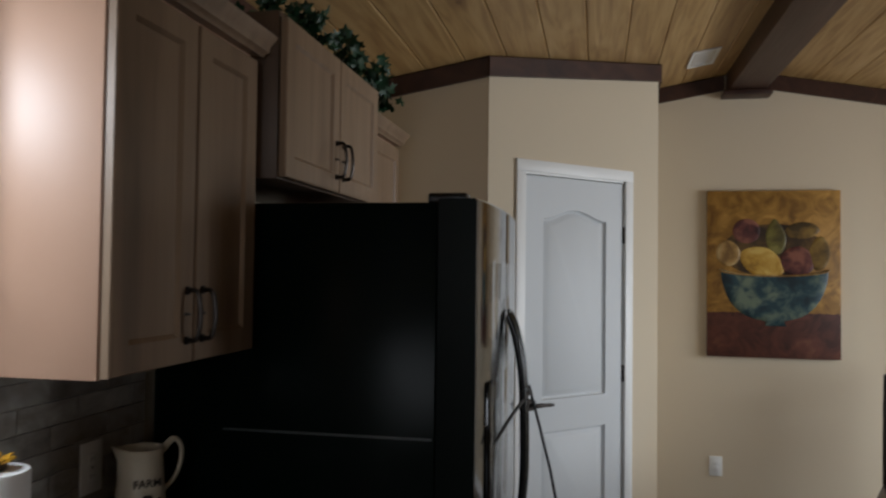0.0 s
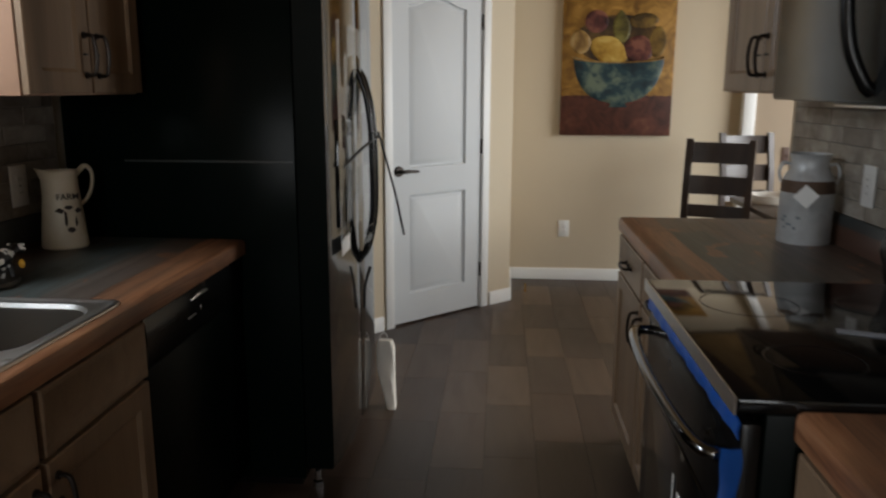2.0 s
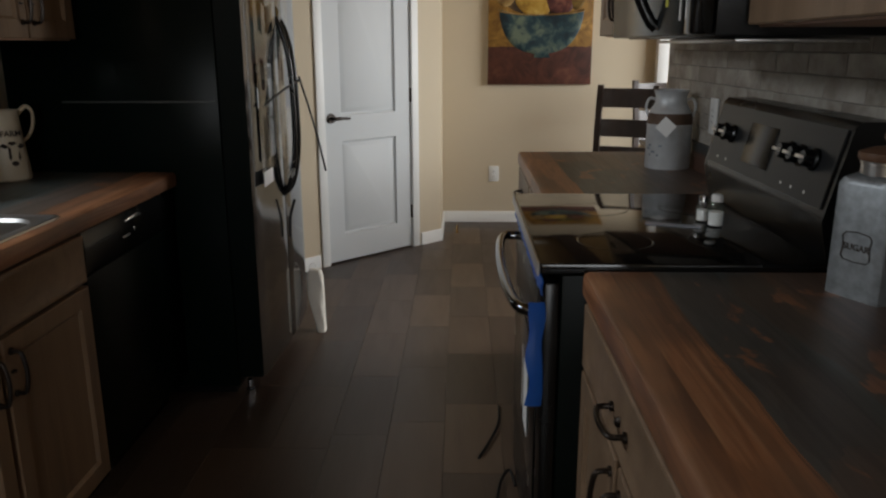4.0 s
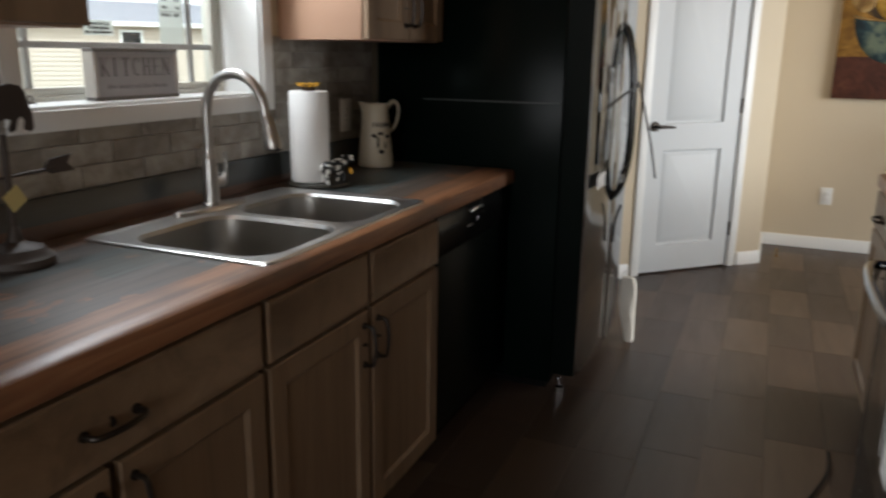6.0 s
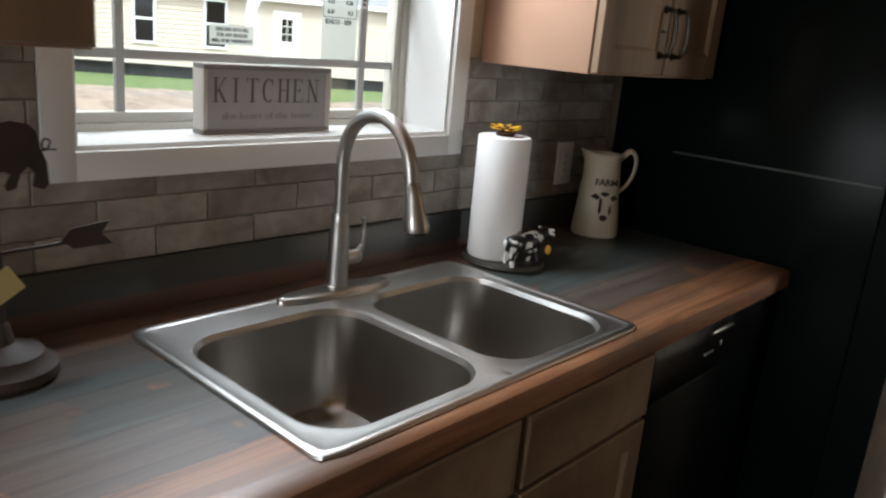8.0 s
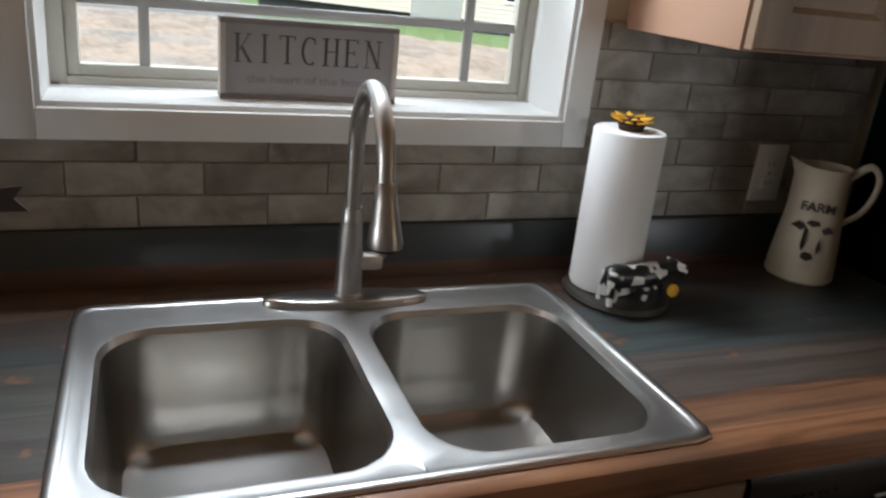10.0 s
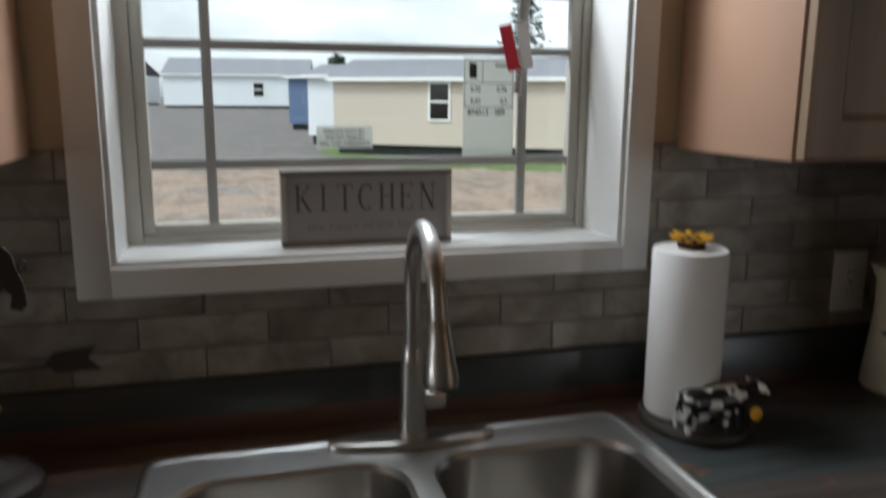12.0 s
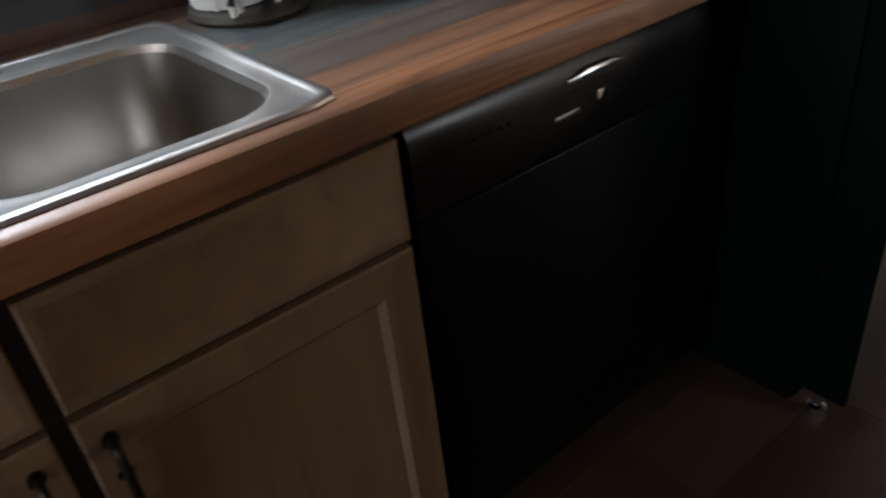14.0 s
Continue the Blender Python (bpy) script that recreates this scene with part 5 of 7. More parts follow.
# ---- pantry door ----
def pantry_door():
    m = pose(0.87, 5.10, 0, 0, 0, 45)
    bm = BM()
    w, t, top = 0.058, 0.014, 2.062
    box(bm, 0.175 - w + 0.012, -t, 0, 0.187, 0.0, top + 0.0, 0.003, m)
    box(bm, 0.883, -t, 0, 0.895 + w - 0.012, 0.0, top, 0.003, m)
    box(bm, 0.175 - w + 0.012, -t, top, 0.895 + w - 0.012, 0.0, top + w, 0.003, m)
    box(bm, 0.175, 0.0, 0, 0.185, 0.08, top - 0.0, 0, m)
    box(bm, 0.885, 0.0, 0, 0.895, 0.08, top, 0, m)
    box(bm, 0.185, 0.0, top - 0.01, 0.885, 0.08, top, 0, m)
    structure("trim", bm, WHITE, "white painted door casing")
    door = new("door_1")
    door.matrix_world = m @ pose(0.188, 0.006, 0.012)
    tagged(door, "closed white two-panel pantry door with an arched upper panel", "door", "", "structure")
    W, H = 0.694, 2.035
    bm = BM()
    outline = [(0, 0), (W, 0), (W, H), (0, H)]

    def arch(i, x0, x1, z0, z1, rise):
        pts = [(x0 + i, z0 + i), (x1 - i, z0 + i), (x1 - i, z1 - i * 0.9)]
        n = 14
        for k in range(1, n):
            u = k / n
            x = (x1 - i) + ((x0 + i) - (x1 - i)) * u
            s = 0.5 - 0.5 * math.cos(2 * math.pi * u)
            pts.append((x, z1 - i * 0.9 + rise * s))
        pts.append((x0 + i, z1 - i * 0.9))
        return pts

    def panel(i, k):
        return arch(i, 0.128, W - 0.128, 0.92, 1.825, 0.050) if k == 0 else arch(i, 0.128, W - 0.128, 0.17, 0.76, 0.0)

    front = []
    for ring in (outline, panel(0, 0), panel(0, 1)):
        vs = [bm.verts.new((x, 0, z)) for x, z in ring]
        front += [bm.edges.new((vs[i], vs[(i + 1) % len(vs)])) for i in range(len(vs))]
    bmesh.ops.triangle_fill(bm, use_beauty=True, use_dissolve=False, edges=front)
    for k in (0, 1):
        loops(bm, [[(x, d, z) for x, z in panel(i, k)] for i, d in ((0, 0.0), (0.005, 0.013), (0.014, 0.017), (0.032, 0.008), (0.046, 0.003))], False, True)
    loops(bm, [[(x, 0.0, z) for x, z in outline], [(x, 0.036, z) for x, z in outline]], False, True)
    bmesh.ops.remove_doubles(bm, verts=bm.verts, dist=0.0001)
    part("door_slab", bm, DOORPAINT, door, "white moulded two-panel slab")
    bm = BM()
    tube(bm, [(0, 0, 0), (0, -0.012, 0)], [0.031, 0.028], 24)
    tube(bm, [(0, -0.01, 0), (0, -0.045, 0)], 0.010, 12)
    tube(bm, smooth_path([(0, -0.045, 0), (0.03, -0.047, 0.001), (0.07, -0.046, -0.001), (0.115, -0.042, -0.004)], 4), [0.011] * 6 + [0.009] * 5 + [0.007, 0.007], 10)
    lv = part("lever_handle", bm, BRONZE, door, "dark bronze lever handle")
    lv.location = (0.052, 0, 0.905)
    for z in (0.24, 1.02, 1.76):
        bm = BM()
        tube(bm, [(W + 0.002, -0.006, z - 0.045), (W + 0.002, -0.006, z + 0.045)], 0.007, 10)
        box(bm, W - 0.006, -0.002, z - 0.044, W + 0.004, 0.0, z + 0.044)
        part("hinge", bm, BRONZE, door, "dark bronze hinge")


pantry_door()


# ---- things on the west counter and sill ----
CREAM = plain("cream_glaze", (0.62, 0.55, 0.42), 0.35, vary=0.12, size=14)
IRON = plain("rusty_dark_iron", (0.06, 0.045, 0.038), 0.6, 0.3, vary=0.4, size=22, bump=0.3, dist=0.001)
PAPER = plain("white_paper", (0.82, 0.81, 0.79), 0.8, vary=0.03, fine=90, bump=0.3, dist=0.0008)
DARKINK = plain("dark_brown_ink", (0.04, 0.03, 0.025), 0.7, bump=0)
PRINTBLUE = plain("faded_blue_grey_print", (0.22, 0.25, 0.28), 0.7, bump=0)
GREYINK = plain("grey_ink", (0.12, 0.12, 0.12), 0.7, bump=0)
YELLOW = plain("sunflower_yellow", (0.75, 0.40, 0.02), 0.5, vary=0.3, size=60)
GREEN = plain("leaf_green", (0.03, 0.10, 0.03), 0.55, vary=0.4, size=30)
GALVDARK = plain("weathered_zinc", (0.26, 0.275, 0.285), 0.42, 0.55, vary=0.6, size=55, fine=70, bump=0.15)
GALV = plain("galvanised_zinc", (0.60, 0.62, 0.63), 0.42, 0.25, vary=0.35, size=26, fine=80, bump=0.1)
RUSTBAND = plain("brown_rust_patina", (0.11, 0.065, 0.04), 0.6, 0.2, vary=0.5, size=18)
CHAIRWOOD = wood("dark_brown_chair_wood", (0.035, 0.024, 0.019), (0.06, 0.042, 0.034), (0.085, 0.06, 0.048), "Z", 0.32)
BLUETAPE = plain("blue_film", (0.008, 0.085, 0.40), 0.35, vary=0.25, size=20)
CLEAR = glass("clear_plastic_film", (0.97, 0.98, 0.98), 0.1)


def paper_towel():
    ob = thing("paper_towel_holder", 0.305, 2.66, 0.90, "white paper towel roll on a holder with a small cow figure", "paper towel")
    bm = BM()
    lathe(bm, [(0.0, 0.0), (0.088, 0.0), (0.092, 0.006), (0.088, 0.014), (0.0, 0.014)][1:4], 32, 0.02, 0.015, 1.15)
    part("base", bm, plain("dark_green_brown_base", (0.05, 0.045, 0.035), 0.45, vary=0.4, size=30), ob, "dark oval base")
    bm = BM()
    lathe(bm, [(0.010, 0.014), (0.010, 0.318)], 12)
    part("rod", bm, BRONZE, ob)
    bm = BM()
    lathe(bm, [(0.018, 0.016), (0.060, 0.016), (0.0625, 0.022), (0.0625, 0.298), (0.060, 0.302), (0.018, 0.302)], 40)
    part("roll", bm, PAPER, ob, "thick white quilted paper roll")
    bm = BM()
    lathe(bm, [(0.021, 0.303), (0.024, 0.312), (0.018, 0.322), (0.004, 0.324)], 16)
    fl = part("finial", bm, plain("dark_seed_centre", (0.05, 0.025, 0.01), 0.8, vary=0.5, size=80), ob, "dark flower centre")
    for k in range(16):
        a = 2 * math.pi * k / 16
        bm = BM()
        c, s = math.cos(a), math.sin(a)
        z = 0.318 + (0.006 if k % 2 else 0.0)
        pts = [(0.014, 0), (0.026, 0.007), (0.038, 0.0), (0.026, -0.007)]
        top = [bm.verts.new((r * c - o * s, r * s + o * c, z + (0.004 if i == 2 else 0.0))) for i, (r, o) in enumerate(pts)]
        bot = [bm.verts.new(v.co - Vector((0, 0, 0.002))) for v in top]
        bm.faces.new(top), bm.faces.new(bot[::-1])
        for i in range(4):
            bm.faces.new((top[i], bot[i], bot[(i + 1) % 4], top[(i + 1) % 4]))
        part("petal", bm, YELLOW, fl, "orange-yellow petal")
    m = Mat("cow_patches", 0.35, shuffle=False)
    n = m.noise(size=28, detail=1)
    m.color(m.ramp(n, [(0.49, (0.012, 0.012, 0.012)), (0.51, (0.78, 0.77, 0.73))]))
    bm = BM()
    x, y0, zb = 0.085, -0.055, 0.062
    tube(bm, smooth_path([(x, y0, zb), (x, y0 + 0.02, zb + 0.004), (x, y0 + 0.06, zb + 0.002), (x, y0 + 0.10, zb + 0.006), (x, y0 + 0.118, zb)], 3), [0.012, 0.019, 0.021, 0.022, 0.021, 0.02, 0.021, 0.022, 0.022, 0.021, 0.02, 0.018, 0.013], 12)
    for yy in (y0 + 0.012, y0 + 0.03, y0 + 0.092, y0 + 0.11):
        tube(bm, [(x - 0.008 if yy in (y0 + 0.03, y0 + 0.092) else x + 0.008, yy, 0.014), (x, yy, 0.06)], [0.005, 0.009], 8)
    tube(bm, [(x, y0 + 0.112, zb + 0.008), (x + 0.008, y0 + 0.135, zb + 0.022), (x + 0.018, y0 + 0.15, zb + 0.012)], [0.012, 0.012, 0.008], 10)
    tube(bm, [(x - 0.012, y0 + 0.13, zb + 0.03), (x + 0.03, y0 + 0.135, zb + 0.03)], [0.003, 0.003], 6)
    tube(bm, [(x, y0 - 0.002, zb + 0.008), (x, y0 - 0.010, zb - 0.02), (x, y0 - 0.007, zb - 0.035)], [0.003, 0.002, 0.004], 6)
    part("cow_figure", bm, m.mat, ob, "small black and white cow figure")
    bm = BM()
    lathe(bm, [(0.011, -0.003), (0.012, 0.0), (0.004, 0.004)], 12)
    o = part("sunflower", bm, YELLOW, ob, "small orange sunflower at the cow's neck")
    o.matrix_basis = pose(x + 0.026, y0 + 0.125, 0.045, 0, 80)


def pitcher():
    ob = thing("pitcher", 0.285, 3.15, 0.90, "cream enamel pitcher with a dark cow print beside the refrigerator", "pitcher", -30)
    bm = BM()
    n = 32
    prof = [(0.062, 0.0), (0.067, 0.006), (0.066, 0.03), (0.060, 0.09), (0.054, 0.15), (0.050, 0.19), (0.049, 0.215), (0.052, 0.235)]
    rings = []
    for i, (r, z) in enumerate(prof + [(0.049, 0.234), (0.046, 0.20), (0.054, 0.10), (0.060, 0.01)]):
        ring = []
        for k in range(n):
            a = 2 * math.pi * k / n
            lip = max(0.0, math.cos(a + math.pi / 2)) ** 8 if 5 < i < 10 else 0.0
            rr = r + 0.022 * lip * (1 if i in (7, 8) else 0.5)
            ring.append((rr * math.cos(a), rr * math.sin(a), z + 0.012 * lip))
        rings.append(ring)
    loops(bm, rings)
    body = part("body", bm, CREAM, ob, "cream tapered body with a pouring lip")
    bm = BM()
    tube(bm, smooth_path([(0, 0.048, 0.215), (0, 0.082, 0.243), (0, 0.104, 0.222), (0, 0.102, 0.18), (0, 0.085, 0.145), (0, 0.055, 0.12)], 5), 0.0055, 10, 1.5)
    part("handle", bm, CREAM, ob, "looped cream handle")
    bm = BM()
    for name, pts in (
        ("painted_ear", [(-0.036, 0.020), (-0.018, 0.012), (-0.012, 0.020), (-0.024, 0.028)]),
        ("painted_ear", [(0.034, 0.016), (0.020, 0.010), (0.014, 0.018), (0.024, 0.026)]),
        ("painted_brow", [(-0.012, 0.026), (0.0, 0.020), (0.012, 0.025), (0.008, 0.031), (-0.006, 0.032)]),
        ("painted_cheek", [(-0.012, 0.018), (-0.006, 0.014), (-0.006, -0.012), (-0.010, -0.024), (-0.014, -0.014)]),
        ("painted_cheek", [(0.016, 0.004), (0.012, -0.012), (0.014, -0.026), (0.019, -0.016)]),
        ("painted_muzzle", [(-0.009, -0.028), (-0.002, -0.024), (0.008, -0.026), (0.012, -0.034), (0.002, -0.040), (-0.008, -0.036)]),
    ):
        bm = BM()
        prism(bm, pts, 0.0012)
        o = part(name, bm, DARKINK, body, "dark brown cow head print")
        o.matrix_basis = pose(0.0612, -0.014, 0.098, -6, 0, 80) @ Matrix.Scale(1.15, 4)
    lettering("FARM", 0.026, DARKINK, body, pose(0.0555, -0.012, 0.152, -6, 0, 78), "dark lettering")


def pig_vane():
    ob = thing("pig_weathervane", 0.307, 1.575, 0.90, "dark iron pig weathervane on a round wooden base", "ornament")
    bm = BM()
    lathe(bm, [(0.068, 0.0), (0.072, 0.006), (0.070, 0.018), (0.058, 0.024), (0.052, 0.036), (0.03, 0.042), (0.016, 0.05), (0.011, 0.075), (0.008, 0.08)], 32)
    part("base", bm, plain("worn_dark_wood", (0.05, 0.037, 0.03), 0.6, vary=0.35, size=24, bump=0.3), ob, "worn dark turned base")
    bm = BM()
    lathe(bm, [(0.007, 0.078), (0.0065, 0.26)], 12)
    part("pole", bm, IRON, ob)
    pig = [(-0.149, 0.090), (-0.128, 0.094), (-0.104, 0.099), (-0.094, 0.110), (-0.079, 0.103), (-0.074, 0.088), (-0.043, 0.081), (-0.011, 0.087), (0.021, 0.094), (0.043, 0.089), (0.053, 0.077), (0.056, 0.058), (0.064, 0.037), (0.066, 0.007), (0.059, -0.001), (0.045, 0.004), (0.049, 0.022), (0.040, 0.032), (0.030, 0.023), (0.024, 0.004), (0.013, 0.000), (0.010, 0.007), (0.018, 0.023), (0.009, 0.027), (-0.011, 0.023), (-0.022, 0.021), (-0.020, 0.001), (-0.026, -0.008), (-0.037, -0.005), (-0.040, 0.007), (-0.048, 0.001), (-0.054, -0.017), (-0.069, -0.015), (-0.070, -0.008), (-0.062, 0.010), (-0.068, 0.023), (-0.085, 0.034), (-0.112, 0.050), (-0.144, 0.067), (-0.151, 0.077)]
    bm = BM()
    prism(bm, pig, 0.005)
    o = part("pig", bm, IRON, ob, "flat dark iron pig silhouette")
    o.matrix_basis = pose(0.0025, 0.006, 0.262, 0, 0, 90)
    bm = BM()
    tube(bm, smooth_path([(0.0, 0.055, 0.318), (0.0, 0.07, 0.315), (0.0, 0.076, 0.327), (0.0, 0.068, 0.330), (0.0, 0.066, 0.318), (0.0, 0.084, 0.315)], 4), 0.0015, 6)
    part("tail", bm, IRON, ob, "curled wire tail")
    bm = BM()
    tube(bm, [(0, -0.13, 0.172), (0, 0.11, 0.182)], 0.003, 8)
    part("arrow_shaft", bm, IRON, ob)
    bm = BM()
    prism(bm, [(0.085, 0.0), (0.100, 0.016), (0.155, 0.020), (0.142, 0.002), (0.158, -0.016), (0.100, -0.014)], 0.004)
    o = part("arrow_tail", bm, IRON, ob, "flat notched arrow tail")
    o.matrix_basis = pose(0.002, 0, 0.181, 0, -2.4, 90)
    bm = BM()
    prism(bm, [(-0.185, 0.0), (-0.10, 0.014), (-0.105, 0.026), (-0.085, 0.010), (-0.078, 0.0), (-0.085, -0.010), (-0.09, -0.018), (-0.12, -0.012)], 0.004)
    o = part("arrow_head", bm, IRON, ob, "flat arrow head")
    o.matrix_basis = pose(0.002, 0, 0.174, 0, -2.4, 90)
    bm = BM()
    box(bm, 0.009, -0.02, -0.02, 0.010, 0.02, 0.02)
    o = part("price_tag", bm, plain("cream_yellow_tag", (0.62, 0.52, 0.22), 0.6), ob, "small yellow and white paper tag")
    o.matrix_basis = pose(0, 0.004, 0.135) @ Matrix.Rotation(radians(32), 4, "X")


def crock():
    ob = thing("ceramic_box", 0.300, 1.345, 0.90, "cream printed box on a pale green footed stand", "ornament")
    for i, (x, y) in enumerate(((-0.04, -0.05), (0.04, -0.05), (-0.04, 0.05), (0.04, 0.05))):
        bm = BM()
        lathe(bm, [(0.006, 0.0), (0.009, 0.012), (0.011, 0.034)], 12, x, y)
        part("foot", bm, CREAM, ob, "small cream foot")
    bm = BM()
    box(bm, -0.05, -0.062, 0.034, 0.05, 0.062, 0.072, 0.006)
    part("stand", bm, plain("pale_green_paint", (0.36, 0.42, 0.33), 0.55, vary=0.1), ob, "pale green stand")
    bm = BM()
    box(bm, -0.045, -0.055, 0.0725, 0.045, 0.055, 0.175, 0.004)
    b = part("box", bm, CREAM, ob, "cream box with dark print")
    rnd = random.Random(8)
    for k in range(9):
        bm = BM()
        y, z = rnd.uniform(-0.035, 0.03), 0.09 + 0.009 * k
        box(bm, 0.0452, y, z, 0.0458, y + rnd.uniform(0.012, 0.03), z + 0.005)
        part("print_mark", bm, DARKINK, b, "dark print mark")


def kitchen_sign():
    ob = thing("kitchen_sign", 0.095, 2.147, 1.195, "grey framed wooden box sign reading KITCHEN on the window sill", "sign")
    y0, y1, h = -0.149, 0.149, 0.130
    grey = wood("grey_wash_sign_frame", (0.16, 0.15, 0.14), (0.25, 0.235, 0.225), (0.34, 0.32, 0.31), "Y", 0.6)
    edge = plain("pale_sign_edge", (0.55, 0.52, 0.48), 0.6)
    bm = BM()
    box(bm, -0.02, y0 + 0.009, 0.009, 0.011, y1 - 0.009, h - 0.009)
    part("board", bm, plain("pale_grey_sign_board", (0.40, 0.395, 0.41), 0.6, vary=0.1, size=10), ob, "pale grey painted board")
    for b in ((y0, 0.0, y1, 0.009), (y0, h - 0.009, y1, h), (y0, 0.009, y0 + 0.009, h - 0.009), (y1 - 0.009, 0.009, y1, h - 0.009)):
        bm = BM()
        box(bm, -0.022, b[0], b[1], 0.016, b[2], b[3], 0.001)
        part("frame_board", bm, edge if b[3] - b[1] > 0.05 else grey, ob, "grey-washed frame board")
    for k, ch in enumerate("KITCHEN"):
        bm = BM()
        serif_capital(bm, ch, -0.127 + 0.0362 * k, 0.046, 0.060)
        letter = part("letter", bm, GREYINK, ob, "dark grey serif capital " + ch)
        letter.location.x = 0.0112
    lettering("the heart of the home", 0.019, plain("faint_grey_ink", (0.31, 0.30, 0.31), 0.7, bump=0), ob, pose(0.0117, 0, 0.028, 0, 0, 90), "faint grey script line", 1.25)


def serif_capital(bm, ch, x, h, z):
    """A narrow serif capital as thin strokes in y and z on the sign's face."""
    w, thick, thin, d = 0.56 * h, 0.105 * h, 0.038 * h, 0.0006

    def stroke(x0, z0, x1, z1, t):
        a, b = Vector((x0 * h, z0 * h)), Vector((x1 * h, z1 * h))
        u = (b - a).normalized()
        n = Vector((-u.y, u.x)) * t / 2
        q = [a - n, b - n, b + n, a + n]
        f = [bm.verts.new((d, x + p.x, z + p.y)) for p in q]
        g = [bm.verts.new((0.0, x + p.x, z + p.y)) for p in q]
        bm.faces.new(f), bm.faces.new(g[::-1])
        for i in range(4):
            bm.faces.new((f[i], g[i], g[(i + 1) % 4], f[(i + 1) % 4]))

    def stem(px, t=thick, serifs=(0.0, 1.0)):
        stroke(px, 0.0, px, 1.0, t)
        for s in serifs:
            stroke(px - 0.13, abs(s - 0.018), px + 0.13, abs(s - 0.018), thin)

    if ch == "K":
        stem(0.13), stroke(0.17, 0.40, 0.54, 0.98, thin), stroke(0.26, 0.54, 0.56, 0.02, thick)
        stroke(0.43, 0.982, 0.62, 0.982, thin), stroke(0.46, 0.018, 0.66, 0.018, thin)
    elif ch == "I":
        stem(0.28)
    elif ch == "T":
        stem(0.30, thick, (0.0,)), stroke(0.02, 0.98, 0.58, 0.98, thin)
        stroke(0.035, 1.0, 0.035, 0.84, thin), stroke(0.565, 1.0, 0.565, 0.84, thin)
    elif ch == "C":
        for k in range(16):
            p, q = [math.radians(55 + v * 250 / 16) for v in (k, k + 1.15)]
            mid = abs(math.cos((p + q) / 2))
            stroke(0.32 + 0.26 * math.cos(p), 0.5 + 0.48 * math.sin(p), 0.32 + 0.26 * math.cos(q), 0.5 + 0.48 * math.sin(q), thin + (thick - thin) * mid)
        stroke(0.50, 0.96, 0.50, 0.74, thin)
    elif ch == "H":
        stem(0.12), stem(0.52), stroke(0.12, 0.52, 0.52, 0.52, thin)
    elif ch == "E":
        stem(0.13), stroke(0.13, 0.982, 0.52, 0.982, thin), stroke(0.13, 0.018, 0.54, 0.018, thin), stroke(0.13, 0.52, 0.40, 0.52, thin)
        stroke(0.51, 1.0, 0.51, 0.84, thin), stroke(0.53, 0.0, 0.53, 0.17, thin), stroke(0.39, 0.43, 0.39, 0.61, thin)
    elif ch == "N":
        stem(0.10, thin), stem(0.54, thin), stroke(0.10, 0.97, 0.54, 0.02, thick)


